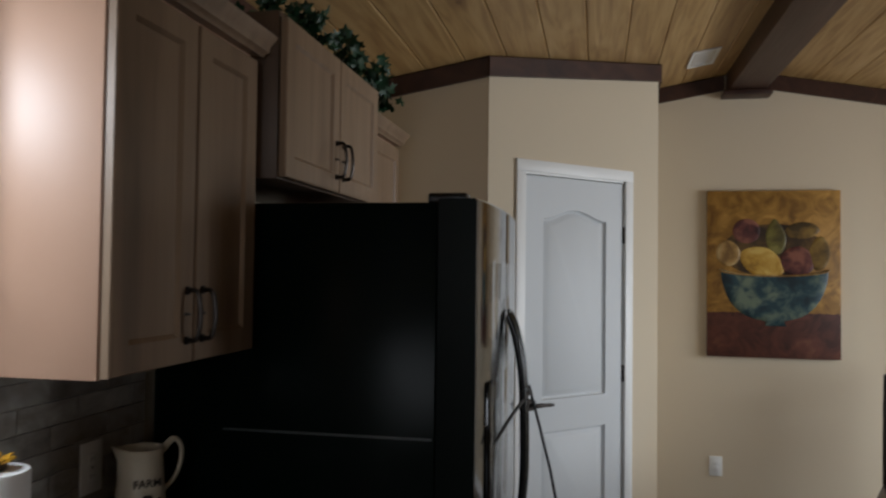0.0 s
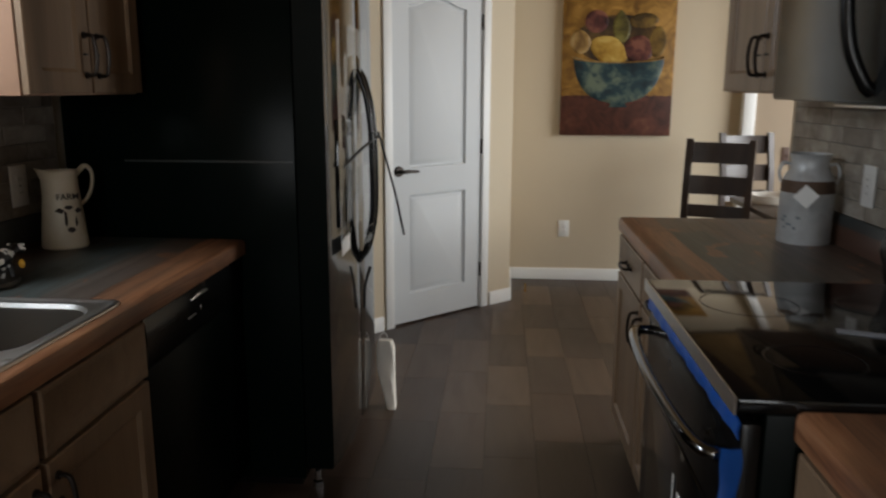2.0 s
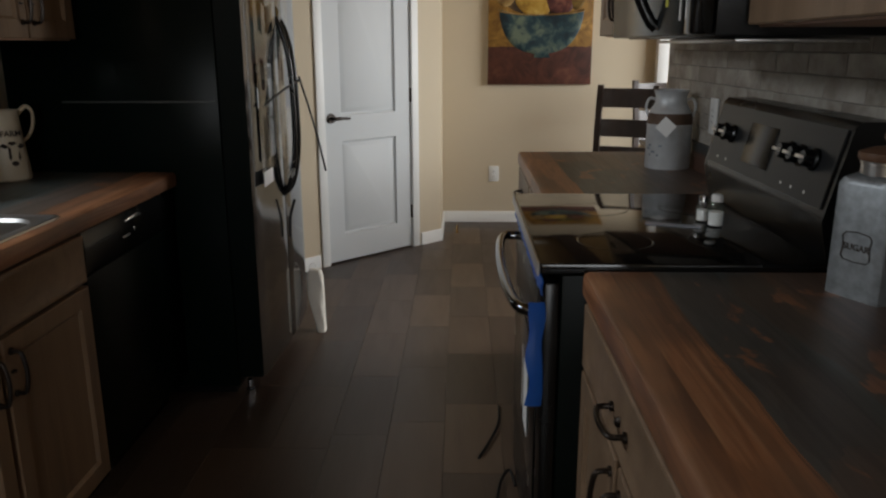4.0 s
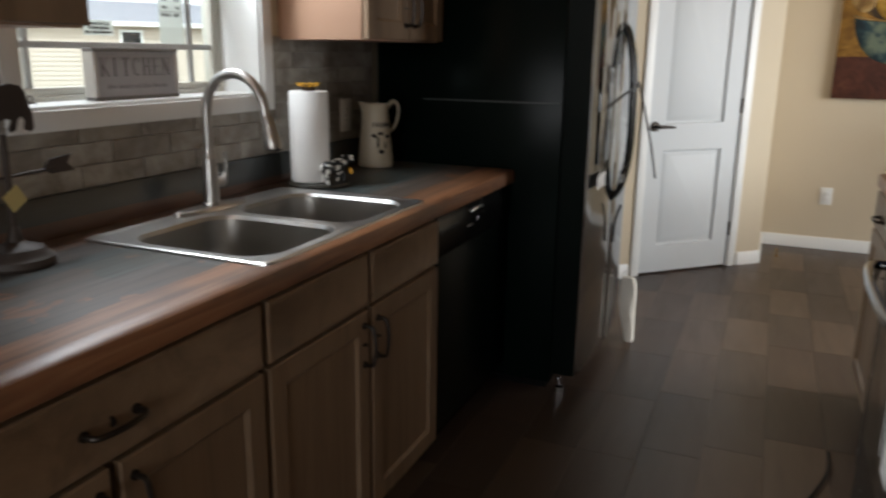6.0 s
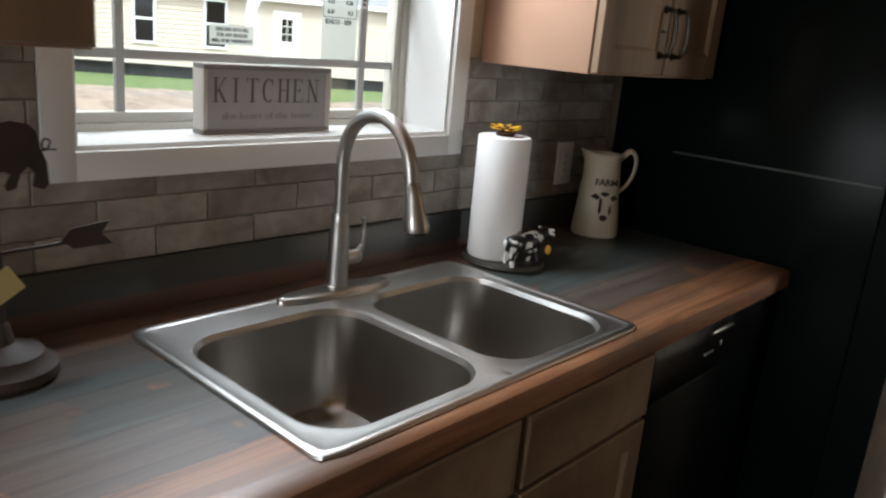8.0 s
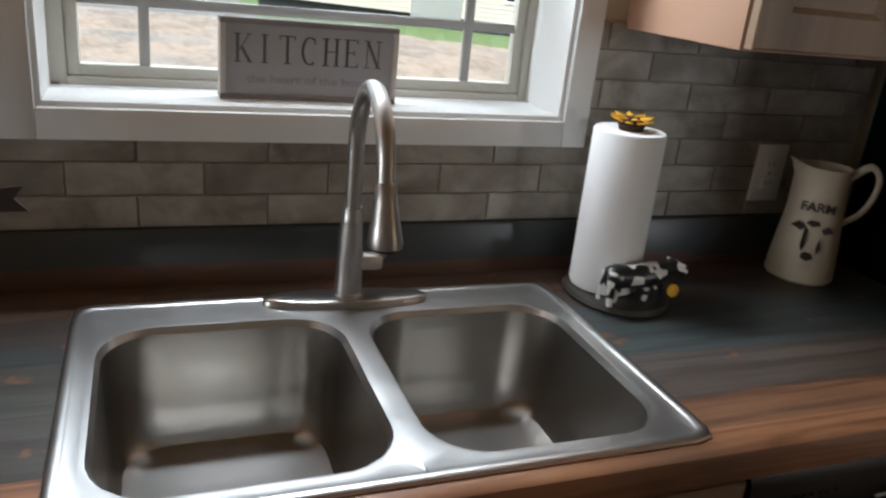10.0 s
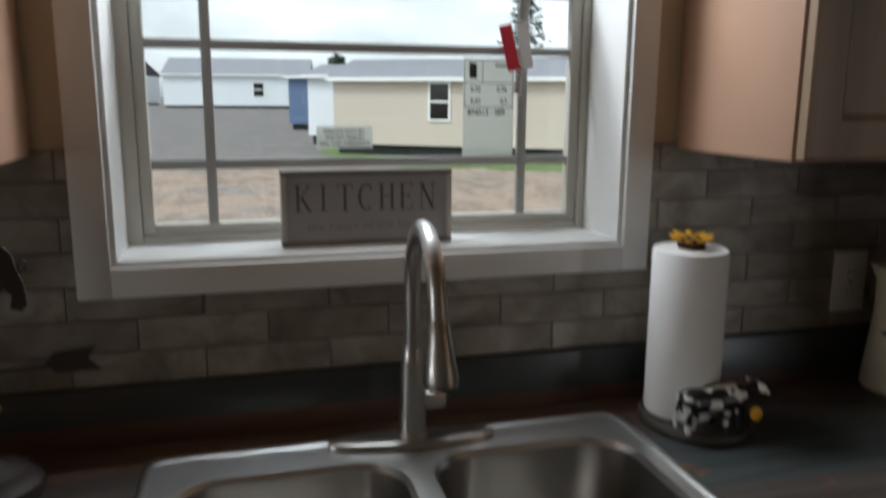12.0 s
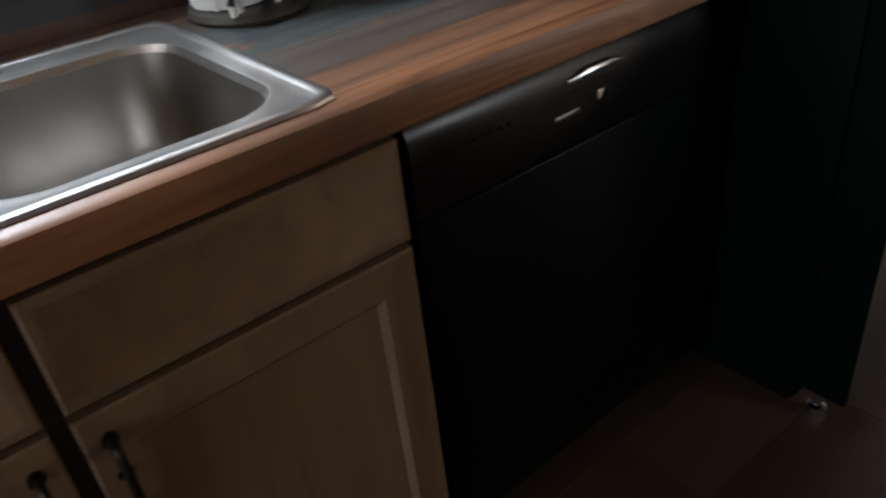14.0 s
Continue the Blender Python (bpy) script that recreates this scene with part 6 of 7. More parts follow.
def window_labels():
    film = film_sheet("white_label_film", (0.74, 0.77, 0.72))

    def label(y0, z0, y1, z1, text, name="label_sticker"):
        ob = thing(name, 0.0092, (y0 + y1) / 2, z0, text, "sticker")
        bm = BM()
        w = (y1 - y0) / 2
        box(bm, -0.0004, -w, 0, 0.0, w, z1 - z0)
        part("film", bm, film, ob)
        return ob, w

    ob, w = label(2.345, 1.332, 2.446, 1.521, "white energy rating label on the lower sash glass")
    for b in ((-w + 0.002, 0.186, w - 0.002, 0.1875), (-w + 0.002, 0.098, w - 0.002, 0.0995), (-w + 0.002, 0.143, w - 0.002, 0.1444), (-w + 0.002, 0.098, -w + 0.0032, 0.1875), (w - 0.0032, 0.098, w - 0.002, 0.1875), (-0.013, 0.143, -0.012, 0.187), (-w + 0.012, 0.152, -0.024, 0.18), (0.012, 0.174, 0.036, 0.178)):
        bm = BM()
        box(bm, 0.0001, b[0], b[1], 0.0005, b[2], b[3])
        part("print_line", bm, DARKINK, ob, "black printed line")
    for words, y, z, s in (("0.32", -0.026, 0.128, 0.013), ("0.26", 0.026, 0.128, 0.013), ("0.47", -0.026, 0.106, 0.013), ("0.3", 0.030, 0.106, 0.013), ("834213 - 009", -0.004, 0.084, 0.0155)):
        lettering(words, s, DARKINK, ob, pose(0.0006, y, z, 0, 0, 90), "black numbers", 0.9)
    ob, w = label(2.070, 1.357, 2.172, 1.396, "small white sticker warning against drilling into the sill")
    for words, z in (("DRILLING INTO SILL", 0.0265), ("FOR ANY REASON", 0.0155), ("WILL VOID WARRANTY!", 0.0045)):
        lettering(words, 0.0105, DARKINK, ob, pose(0.0006, 0, z, 0, 0, 90), "black capitals", 0.8)
    for y0, y1, z0, z1 in ((1.905, 1.955, 1.802, 1.83), (1.835, 1.875, 1.803, 1.83), (2.15, 2.27, 1.845, 1.88)):
        ob = thing("label_sticker", -0.0165, (y0 + y1) / 2, z0, "small white label on the upper sash glass", "sticker")
        bm = BM()
        box(bm, 0, -(y1 - y0) / 2, 0, 0.0004, (y1 - y0) / 2, z1 - z0)
        part("film", bm, film if y0 < 2 else GREYINK, ob)
    ob = thing("hanging_tag", 0.034, 2.455, 1.50, "red and white paper tag hanging at the window muntin", "tag")
    bm = BM()
    box(bm, -0.0004, -0.012, 0, 0.0004, 0.012, 0.085)
    o = part("red_panel", bm, plain("red_print", (0.62, 0.02, 0.05), 0.5, bump=0), ob, "red panel")
    o.matrix_basis = pose(0, -0.018, -0.002, 14)
    bm = BM()
    box(bm, -0.0012, -0.010, 0, -0.0006, 0.012, 0.085)
    o = part("white_panel", bm, PAPER, ob, "white printed panel")
    o.matrix_basis = pose(0, 0.008, 0.002, 10)
    bm = BM()
    box(bm, -0.0024, -0.007, 0, -0.0018, 0.007, 0.06)
    o = part("strap", bm, PAPER, ob, "narrow printed strap")
    o.matrix_basis = pose(0, -0.010, -0.045, -4)
    for k in range(5):
        bm = BM()
        box(bm, -0.0017, -0.004, 0.006 + 0.010 * k, -0.0012, 0.004, 0.011 + 0.010 * k)
        o2 = part("print_mark", bm, DARKINK, o)
    tube_bm = BM()
    tube(tube_bm, [(0, -0.03, 0.08), (-0.01, -0.02, 0.095), (-0.022, -0.004, 0.10)], 0.0006, 6)
    part("thread", tube_bm, PAPER, ob)


def plate(name, x, y, z, rz, w, h, mat, label, kind):
    ob = thing(name, x, y, z, label, "outlet", rz)
    bm = BM()
    box(bm, -w / 2, -0.006, -h / 2, w / 2, 0.0, h / 2, 0.0025)
    part("cover", bm, mat, ob)
    if kind == "outlet":
        for dz in (-0.02, 0.02):
            bm = BM()
            box(bm, -0.016, -0.0085, dz - 0.014, 0.016, -0.006, dz + 0.014, 0.002)
            o = part("socket", bm, mat, ob)
            for dx in (-0.006, 0.006):
                bm = BM()
                box(bm, dx - 0.001, -0.0089, dz - 0.004, dx + 0.001, -0.0086, dz + 0.005)
                part("slot", bm, GREYINK, o)
    else:
        bm = BM()
        box(bm, -0.005, -0.016, -0.008, 0.005, -0.006, 0.010, 0.002)
        part("toggle", bm, mat, ob)
    bm = BM()
    tube(bm, [(0, -0.006, 0), (0, -0.0075, 0)], 0.003, 8)
    part("screw", bm, CHROME, ob)


paper_towel()
pitcher()
pig_vane()
crock()
kitchen_sign()
window_labels()
plate("outlet", WX + 0.010, 3.105, 1.092, 90, 0.078, 0.122, WHITE, "white double outlet on the tiles above the counter", "outlet")
plate("outlet", EX - 0.010, 3.245, 1.105, -90, 0.078, 0.122, WHITE, "white double outlet on the tiles beside the range", "outlet")
plate("light_switch", 3.60, 6.46, 0.93, 0, 0.078, 0.122, plain("brown_plastic", (0.10, 0.06, 0.045), 0.5), "brown switch plate on the tan dining wall", "switch")
plate("outlet", 2.082, 6.52, 0.382, 0, 0.078, 0.122, WHITE, "white double outlet low on the dining wall", "outlet")


# ---- things on the east counter and range ----
def sugar_tin():
    ob = thing("sugar_canister", 2.568, 1.918, 0.90, "square galvanised canister lettered SUGAR with a wooden lid", "canister", 26)
    ob.matrix_world = ob.matrix_world @ Matrix.Scale(0.95, 4)
    a = 0.058
    bm = BM()

    def sq(r, z, k):
        return [(*[rounded(t, r, r, k) * f(t) for f in (math.cos, math.sin)], z) for t in [2 * math.pi * i / 40 for i in range(40)]]

    loops(bm, [sq(a, 0, 0.008), sq(a, 0.212, 0.010), sq(a - 0.004, 0.224, 0.014), sq(a - 0.014, 0.232, 0.03)])
    part("body", bm, GALVDARK, ob, "mottled zinc square body")
    bm = BM()
    lathe(bm, [(0.046, 0.230), (0.046, 0.250), (0.048, 0.251), (0.048, 0.256), (0.044, 0.257)], 32)
    part("neck", bm, STEEL, ob, "bright zinc neck ring")
    bm = BM()
    lathe(bm, [(0.051, 0.2575), (0.053, 0.262), (0.052, 0.272), (0.03, 0.280), (0.010, 0.283)], 32)
    lid = part("lid", bm, wood("brown_lid_wood", (0.07, 0.035, 0.02), (0.13, 0.07, 0.04), (0.18, 0.10, 0.06), "X"), ob, "turned brown wooden lid")
    bm = BM()
    lathe(bm, [(0.008, 0.282), (0.007, 0.290), (0.014, 0.298), (0.012, 0.307), (0.004, 0.310)], 20)
    part("knob", bm, wood("brown_knob_wood", (0.07, 0.035, 0.02), (0.13, 0.07, 0.04), (0.18, 0.10, 0.06), "X"), lid)
    for face in (180,):
        fm = pose(0, 0, 0, 0, 0, face)
        bm = BM()
        o = 0.0012
        fr = [(-0.03, 0.080), (-0.024, 0.073), (0.0, 0.071), (0.024, 0.073), (0.03, 0.080), (0.027, 0.10), (0.03, 0.118), (0.024, 0.125), (0, 0.128), (-0.024, 0.125), (-0.03, 0.118), (-0.027, 0.10)]
        tube(bm, [(a + o, y, z) for y, z in fr + fr[:1]], 0.0012, 6)
        p = part("label_border", bm, DARKINK, ob, "dark embossed border")
        p.matrix_basis = fm
        lettering("SUGAR", 0.017, DARKINK, ob, fm @ pose(a + 0.0008, 0, 0.093, 0, 0, 90), "dark lettering")


def milk_can():
    ob = thing("milk_can", 2.594, 3.45, 0.90, "galvanised milk can with a brown shoulder and a paper tag", "milk can", 10)
    ob.matrix_world = ob.matrix_world @ Matrix.Scale(0.95, 4)
    bm = BM()
    lathe(bm, [(0.083, 0.0), (0.085, 0.004), (0.085, 0.165), (0.087, 0.168), (0.085, 0.171)], 40)
    part("body", bm, GALV, ob, "mottled zinc body")
    bm = BM()
    lathe(bm, [(0.085, 0.171), (0.084, 0.195), (0.080, 0.212)], 40, cap0=False, cap1=False)
    part("shoulder", bm, RUSTBAND, ob, "rusty brown shoulder")
    bm = BM()
    lathe(bm, [(0.080, 0.212), (0.070, 0.232), (0.060, 0.246), (0.058, 0.275), (0.064, 0.292), (0.067, 0.297), (0.064, 0.299), (0.055, 0.276), (0.055, 0.24)], 40)
    part("neck", bm, GALV, ob, "open zinc neck")
    for s in (-1, 1):
        bm = BM()
        tube(bm, smooth_path([(0, s * 0.060, 0.262), (0, s * 0.080, 0.265), (0, s * 0.092, 0.235), (0, s * 0.084, 0.20)], 4), 0.005, 8)
        o = part("handle", bm, GALV, ob, "zinc loop handle")
        o.matrix_basis = pose(0, 0, 0, 0, 0, 60)
    rnd = random.Random(4)
    for k in range(8):
        bm = BM()
        th = math.radians(195 + rnd.uniform(-12, 34))
        z = 0.055 + 0.012 * (k % 4)
        c = Vector((0.0862 * math.cos(th), 0.0862 * math.sin(th), z))
        w, h = rnd.uniform(0.004, 0.008), 0.009
        box(bm, -0.0006, -w, -h / 2, 0.0, w, h / 2)
        o = part("printed_letter", bm, PRINTBLUE, ob, "faded grey-blue print")
        o.matrix_basis = Matrix.Translation(c) @ pose(0, 0, 0, 0, 0, math.degrees(th))
    bm = BM()
    box(bm, -0.0006, -0.028, -0.028, 0.0, 0.028, 0.028)
    o = part("paper_tag", bm, PAPER, ob, "cream paper tag")
    th = math.radians(238)
    o.matrix_basis = Matrix.Translation((0.096 * math.cos(th), 0.096 * math.sin(th), 0.165)) @ pose(0, 0, 0, 0, 0, 238) @ Matrix.Rotation(radians(50), 4, "X")


def shakers():
    for x, y, s, cap, fill in ((2.44, 2.40, 1.0, WHITE, 0.6), (2.425, 2.455, 0.82, CHROME, 0.4)):
        ob = thing("shaker", x, y, 0.9165, "small clear glass shaker with a pale cap on the cooktop", "shaker", 0, "shakers on the range")
        bm = BM()
        lathe(bm, [(0.020 * s, 0.0), (0.021 * s, 0.004), (0.020 * s, 0.045 * s), (0.013 * s, 0.056 * s), (0.012 * s, 0.062 * s)], 20)
        part("body", bm, glass("shaker_glass", (0.93, 0.95, 0.95)), ob, "clear glass body")
        bm = BM()
        lathe(bm, [(0.017 * s, 0.003), (0.017 * s, 0.035 * s)], 16)
        part("contents", bm, PAPER, ob, "white contents")
        bm = BM()
        lathe(bm, [(0.0135 * s, 0.060 * s), (0.0135 * s, 0.074 * s), (0.010 * s, 0.078 * s)], 16)
        part("cap", bm, cap, ob)
    ob = thing("leaflet", 2.335, 2.405, 0.9165, "folded printed leaflet lying on the cooktop", "paper", -20)
    bm = BM()
    box(bm, -0.06, -0.012, 0, 0.07, 0.014, 0.0012)
    part("sheet", bm, plain("blue_grey_print", (0.38, 0.40, 0.46), 0.4, vary=0.4, size=60), ob)


def tape_and_paper():
    ob = thing("blue_tape", 0, 0, 0, "blue film along the oven door's top edge, one end hanging", "tape")
    y0, y1 = 2.064, 2.826
    bm = BM()
    rings = []
    for k in range(33):
        y = y0 + 0.002 + (y1 - y0 - 0.03) * k / 32
        dx, dz = 0.0015 * math.sin(k * 1.7), 0.002 * math.sin(k * 0.9)
        rings.append([(1.9925 + dx, y, 0.846 + dz), (1.9885 + dx, y, 0.848 + dz), (1.9865 + dx, y, 0.860 + dz), (1.9900 + dx, y, 0.874 + dz), (1.9935 + dx, y, 0.874 + dz), (1.9905 + dx, y, 0.860 + dz)])
    loops(bm, rings)
    part("top_strip", bm, BLUETAPE, ob, "blue strip along the top edge of the oven door")
    bm = BM()
    rnd = random.Random(2)
    rings = []
    for k in range(12):
        z = 0.835 - k * 0.021
        w = 0.021 + 0.003 * math.sin(k * 1.3)
        x = 1.985 + 0.003 * math.sin(k * 0.9)
        yy = y0 + 0.008 + 0.003 * math.sin(k * 0.7)
        rings.append([(x - w, yy - 0.014, z), (x - w * 0.3, yy - 0.019 + 0.002 * (k % 2), z), (x + w * 0.5, yy - 0.013, z), (x + w * 0.5, yy - 0.0115, z), (x - w * 0.3, yy - 0.0165 + 0.002 * (k % 2), z), (x - w, yy - 0.0125, z)])
    loops(bm, rings)
    part("hanging_end", bm, BLUETAPE, ob, "wide crumpled hanging end of blue film")
    ob = thing("oven_leaflet", 1.989, 2.36, 0.40, "white paper leaflet taped to the oven glass", "paper")
    bm = BM()
    box(bm, -0.0006, -0.055, 0, 0.0, 0.045, 0.17)
    part("sheet", bm, PAPER, ob)
    bm = BM()
    box(bm, -0.0014, 0.075, 0.02, -0.0008, 0.085, 0.19)
    part("sheet", bm, PAPER, ob, "narrow white strip")


def packing_strap(name_pts, label):
    x, y = name_pts[0][:2]
    ob = thing("packing_strap", x, y, 0.0, label, "strap", 0.0, "packing straps on the floor")
    bm = BM()
    tube(bm, smooth_path([(px - x, py - y, pz) for px, py, pz in name_pts], 5), 0.0035, 6, 1.6)
    part("band", bm, RUBBER, ob)


packing_strap([(1.975, 3.27, 0.006), (1.965, 3.12, 0.012), (1.925, 2.98, 0.010), (1.888, 2.885, 0.006)], "thin black packing strap lying on the floor by the range")
packing_strap([(1.935, 2.62, 0.006), (1.955, 2.73, 0.018), (1.985, 2.785, 0.022), (2.000, 2.720, 0.006)], "short curled black packing strap on the floor by the range")
sugar_tin()
milk_can()
shakers()
tape_and_paper()


# ---- refrigerator dressings ----
def fridge_film():
    ob = thing("handle_cord", 1.13, 3.80, 1.12, "black strap tied round the refrigerator handles, one end sticking out", "strap")
    bm = BM()
    tube(bm, smooth_path([(-0.035, -0.36, 0.005), (-0.01, -0.20, 0.045), (0.015, -0.06, 0.075), (0.022, 0.03, 0.082), (0.012, 0.06, 0.085)], 5), 0.005, 8)
    part("cord", bm, RUBBER, ob)
    bm = BM()
    tube(bm, [(0.018, 0.045, 0.10), (0.05, 0.055, -0.02), (0.085, 0.06, -0.16), (0.112, 0.065, -0.30)], 0.0045, 8)
    part("loose_end", bm, RUBBER, ob, "stiff black loose end")
    bm = BM()
    tube(bm, smooth_path([(0.0, -0.07, -0.40), (-0.02, -0.075, -0.47), (-0.025, -0.075, -0.56)], 4), 0.006, 8)
    part("lower_end", bm, RUBBER, ob)
    rnd = random.Random(9)
    ob = thing("plastic_film", 1.092, 3.56, 0.80, "clear crinkled protective film on the refrigerator front", "film")
    bm = BM()
    grid = [[bm.verts.new((0.004 + 0.004 * rnd.random(), -0.20 + 0.055 * i, 0.78 - 0.10 * j + 0.02 * rnd.random())) for i in range(11)] for j in range(8)]
    for a, b in zip(grid, grid[1:]):
        for i in range(10):
            if rnd.random() < 0.72:
                bm.faces.new((a[i], a[i + 1], b[i + 1], b[i]))
    o = part("sheet", bm, CLEAR, ob)
    o.visible_shadow = False
    bm = BM()
    box(bm, -0.001, -0.16, 0.03, 0.001, -0.02, 0.085, 0.0005)
    part("paper_strip", bm, PAPER, ob, "white paper strip under the dispenser")
    bm = BM()
    for k in range(3):
        vs = [bm.verts.new((0.02 + 0.02 * rnd.random(), 0.08 + 0.04 * i, 0.03 + 0.03 * rnd.random() - 0.015 * k)) for i in range(6)]
        v2 = [bm.verts.new(v.co + Vector((0.015, 0, 0.03 + 0.01 * rnd.random()))) for v in vs]
        for i in range(5):
            bm.faces.new((vs[i], vs[i + 1], v2[i + 1], v2[i]))
    part("crumpled_film", bm, CLEAR, ob, "crumpled film at the handle foot").visible_shadow = False
    ob = thing("paper_bag", 1.130, 4.09, 0.0, "white and tan paper bag standing on the floor by the refrigerator", "bag")
    bm = BM()
    rings = []
    for k in range(11):
        u = k / 10
        h = 0.021 + 0.019 * min(1.0, u * 1.7) - (0.010 if k == 10 else 0.0)
        cx = 0.022 - 0.022 * min(1.0, u * 1.7)
        d = 0.034 - 0.016 * u
        ring = []
        for i in range(16):
            a = 2 * math.pi * i / 16
            c, t = math.cos(a), math.sin(a)
            ring.append((cx + h * math.copysign(abs(c) ** 0.6, c), d * math.copysign(abs(t) ** 0.7, t) + 0.003 * math.sin(i * 2 + k), 0.31 * u))
        rings.append(ring)
    loops(bm, rings)
    part("body", bm, plain("creased_pale_paper", (0.78, 0.73, 0.64), 0.75, vary=0.2, size=7, bump=0.3, dist=0.002), ob)
    bm = BM()
    tube(bm, smooth_path([(-0.03, 0, 0.305), (-0.02, 0, 0.335), (0.0, 0, 0.34), (0.01, 0, 0.305)], 4), 0.0015, 6)
    part("string", bm, PAPER, ob)


fridge_film()


# ---- dining side ----
def painting():
    ob = thing("painting", 2.41, 6.515, 1.062, "unframed canvas painting of a blue bowl of pears and plums", "painting")
    w, h = 0.385, 1.025
    bm = BM()
    box(bm, -w, -0.030, 0, w, 0, h, 0.003)
    c = part("canvas", bm, canvas(), ob, "ochre and brown oil-painted canvas")
    bowl = oil("bowl_blue_green", (0.010, 0.020, 0.026), (0.018, 0.045, 0.055), (0.13, 0.16, 0.11))
    dusk = oil("dark_fruit_shadow", (0.02, 0.012, 0.006), (0.045, 0.025, 0.01), (0.10, 0.055, 0.015))
    yel = oil("pear_yellow", (0.20, 0.10, 0.01), (0.40, 0.23, 0.03), (0.54, 0.37, 0.09))
    grn = oil("pear_green", (0.06, 0.045, 0.01), (0.13, 0.11, 0.022), (0.25, 0.21, 0.06))
    plum = oil("plum_purple", (0.03, 0.009, 0.009), (0.095, 0.028, 0.022), (0.21, 0.08, 0.05))
    olive = oil("pear_olive", (0.05, 0.03, 0.008), (0.13, 0.075, 0.016), (0.22, 0.135, 0.03))
    tan = oil("pear_tan", (0.15, 0.08, 0.02), (0.29, 0.17, 0.05), (0.42, 0.29, 0.12))

    def dome(name, pts, mat, d, label, cz, cx):
        bm = BM()
        def ring(s, y):
            return [(cx + (x - cx) * s, y, cz + (z - cz) * s) for x, z in pts]
        loops(bm, [ring(1, -0.030), ring(0.97, -0.030 - d * 0.6), ring(0.8, -0.030 - d), ring(0.4, -0.030 - d * 1.15)])
        part(name, bm, mat, c, label)

    def egg(cx, cz, a, b, neck=0.0, tilt=0.0):
        out = []
        for k in range(28):
            t = 2 * math.pi * k / 28
            x, z = a * math.cos(t) * (1 - neck * max(0, math.sin(t)) ** 1.5), b * math.sin(t)
            ct, st = math.cos(math.radians(tilt)), math.sin(math.radians(tilt))
            out.append((cx + x * ct - z * st, cz + x * st + z * ct))
        return out

    for name, e, mat, label in (
        ("painted_shadow", (0.0, 0.655, 0.300, 0.165, 0.05, 0), dusk, "painted dark hollow between the fruit"),
        ("painted_fruit", (-0.155, 0.775, 0.082, 0.078, 0.0, 0), plum, "painted dark red fruit"),
        ("painted_fruit", (0.165, 0.780, 0.100, 0.052, 0.1, 4), olive, "painted dull olive pear"),
        ("painted_fruit", (0.015, 0.740, 0.060, 0.112, 0.5, 4), grn, "painted green pear"),
        ("painted_fruit", (0.265, 0.640, 0.060, 0.105, 0.2, -4), olive, "painted dim fruit at the bowl's edge"),
        ("painted_fruit", (-0.262, 0.640, 0.072, 0.082, 0.2, 12), tan, "painted pale green-yellow pear"),
        ("painted_fruit", (0.138, 0.590, 0.102, 0.095, 0.15, -10), plum, "painted plum with a soft highlight"),
        ("painted_fruit", (-0.062, 0.585, 0.140, 0.092, 0.3, -26), yel, "painted large yellow pear"),
    ):
        dome(name, egg(*e), mat, 0.0012 if "shadow" in name else 0.0022 + 0.0008 * (0.8 - e[1]) / 0.1, label, e[1], e[0])
    pts = [(0.315, 0.54)]
    for k in range(1, 12):
        t = math.pi / 2 * k / 12
        pts.append((0.315 * math.cos(t) ** 0.75 if k < 11 else 0.07, 0.54 - 0.315 * math.sin(t)))
    pts += [(0.055, 0.215), (0.075, 0.195), (-0.045, 0.195), (-0.03, 0.215)]
    pts += [(-x + 0.01, z) for x, z in reversed(pts[:12])]
    pts += [(-0.2, 0.512), (0.0, 0.500), (0.2, 0.515)]
    dome("painted_bowl", pts, bowl, 0.0065, "painted blue-green bowl", 0.38, 0.0)
    bm = BM()
    rim = [(0.318 * math.cos(t), -0.0375, 0.541 + 0.040 * math.sin(t)) for t in [math.pi * (1 + k / 24) for k in range(25)]]
    tube(bm, rim, 0.006, 6)
    part("painted_rim", bm, tan, c, "painted pale bowl rim")


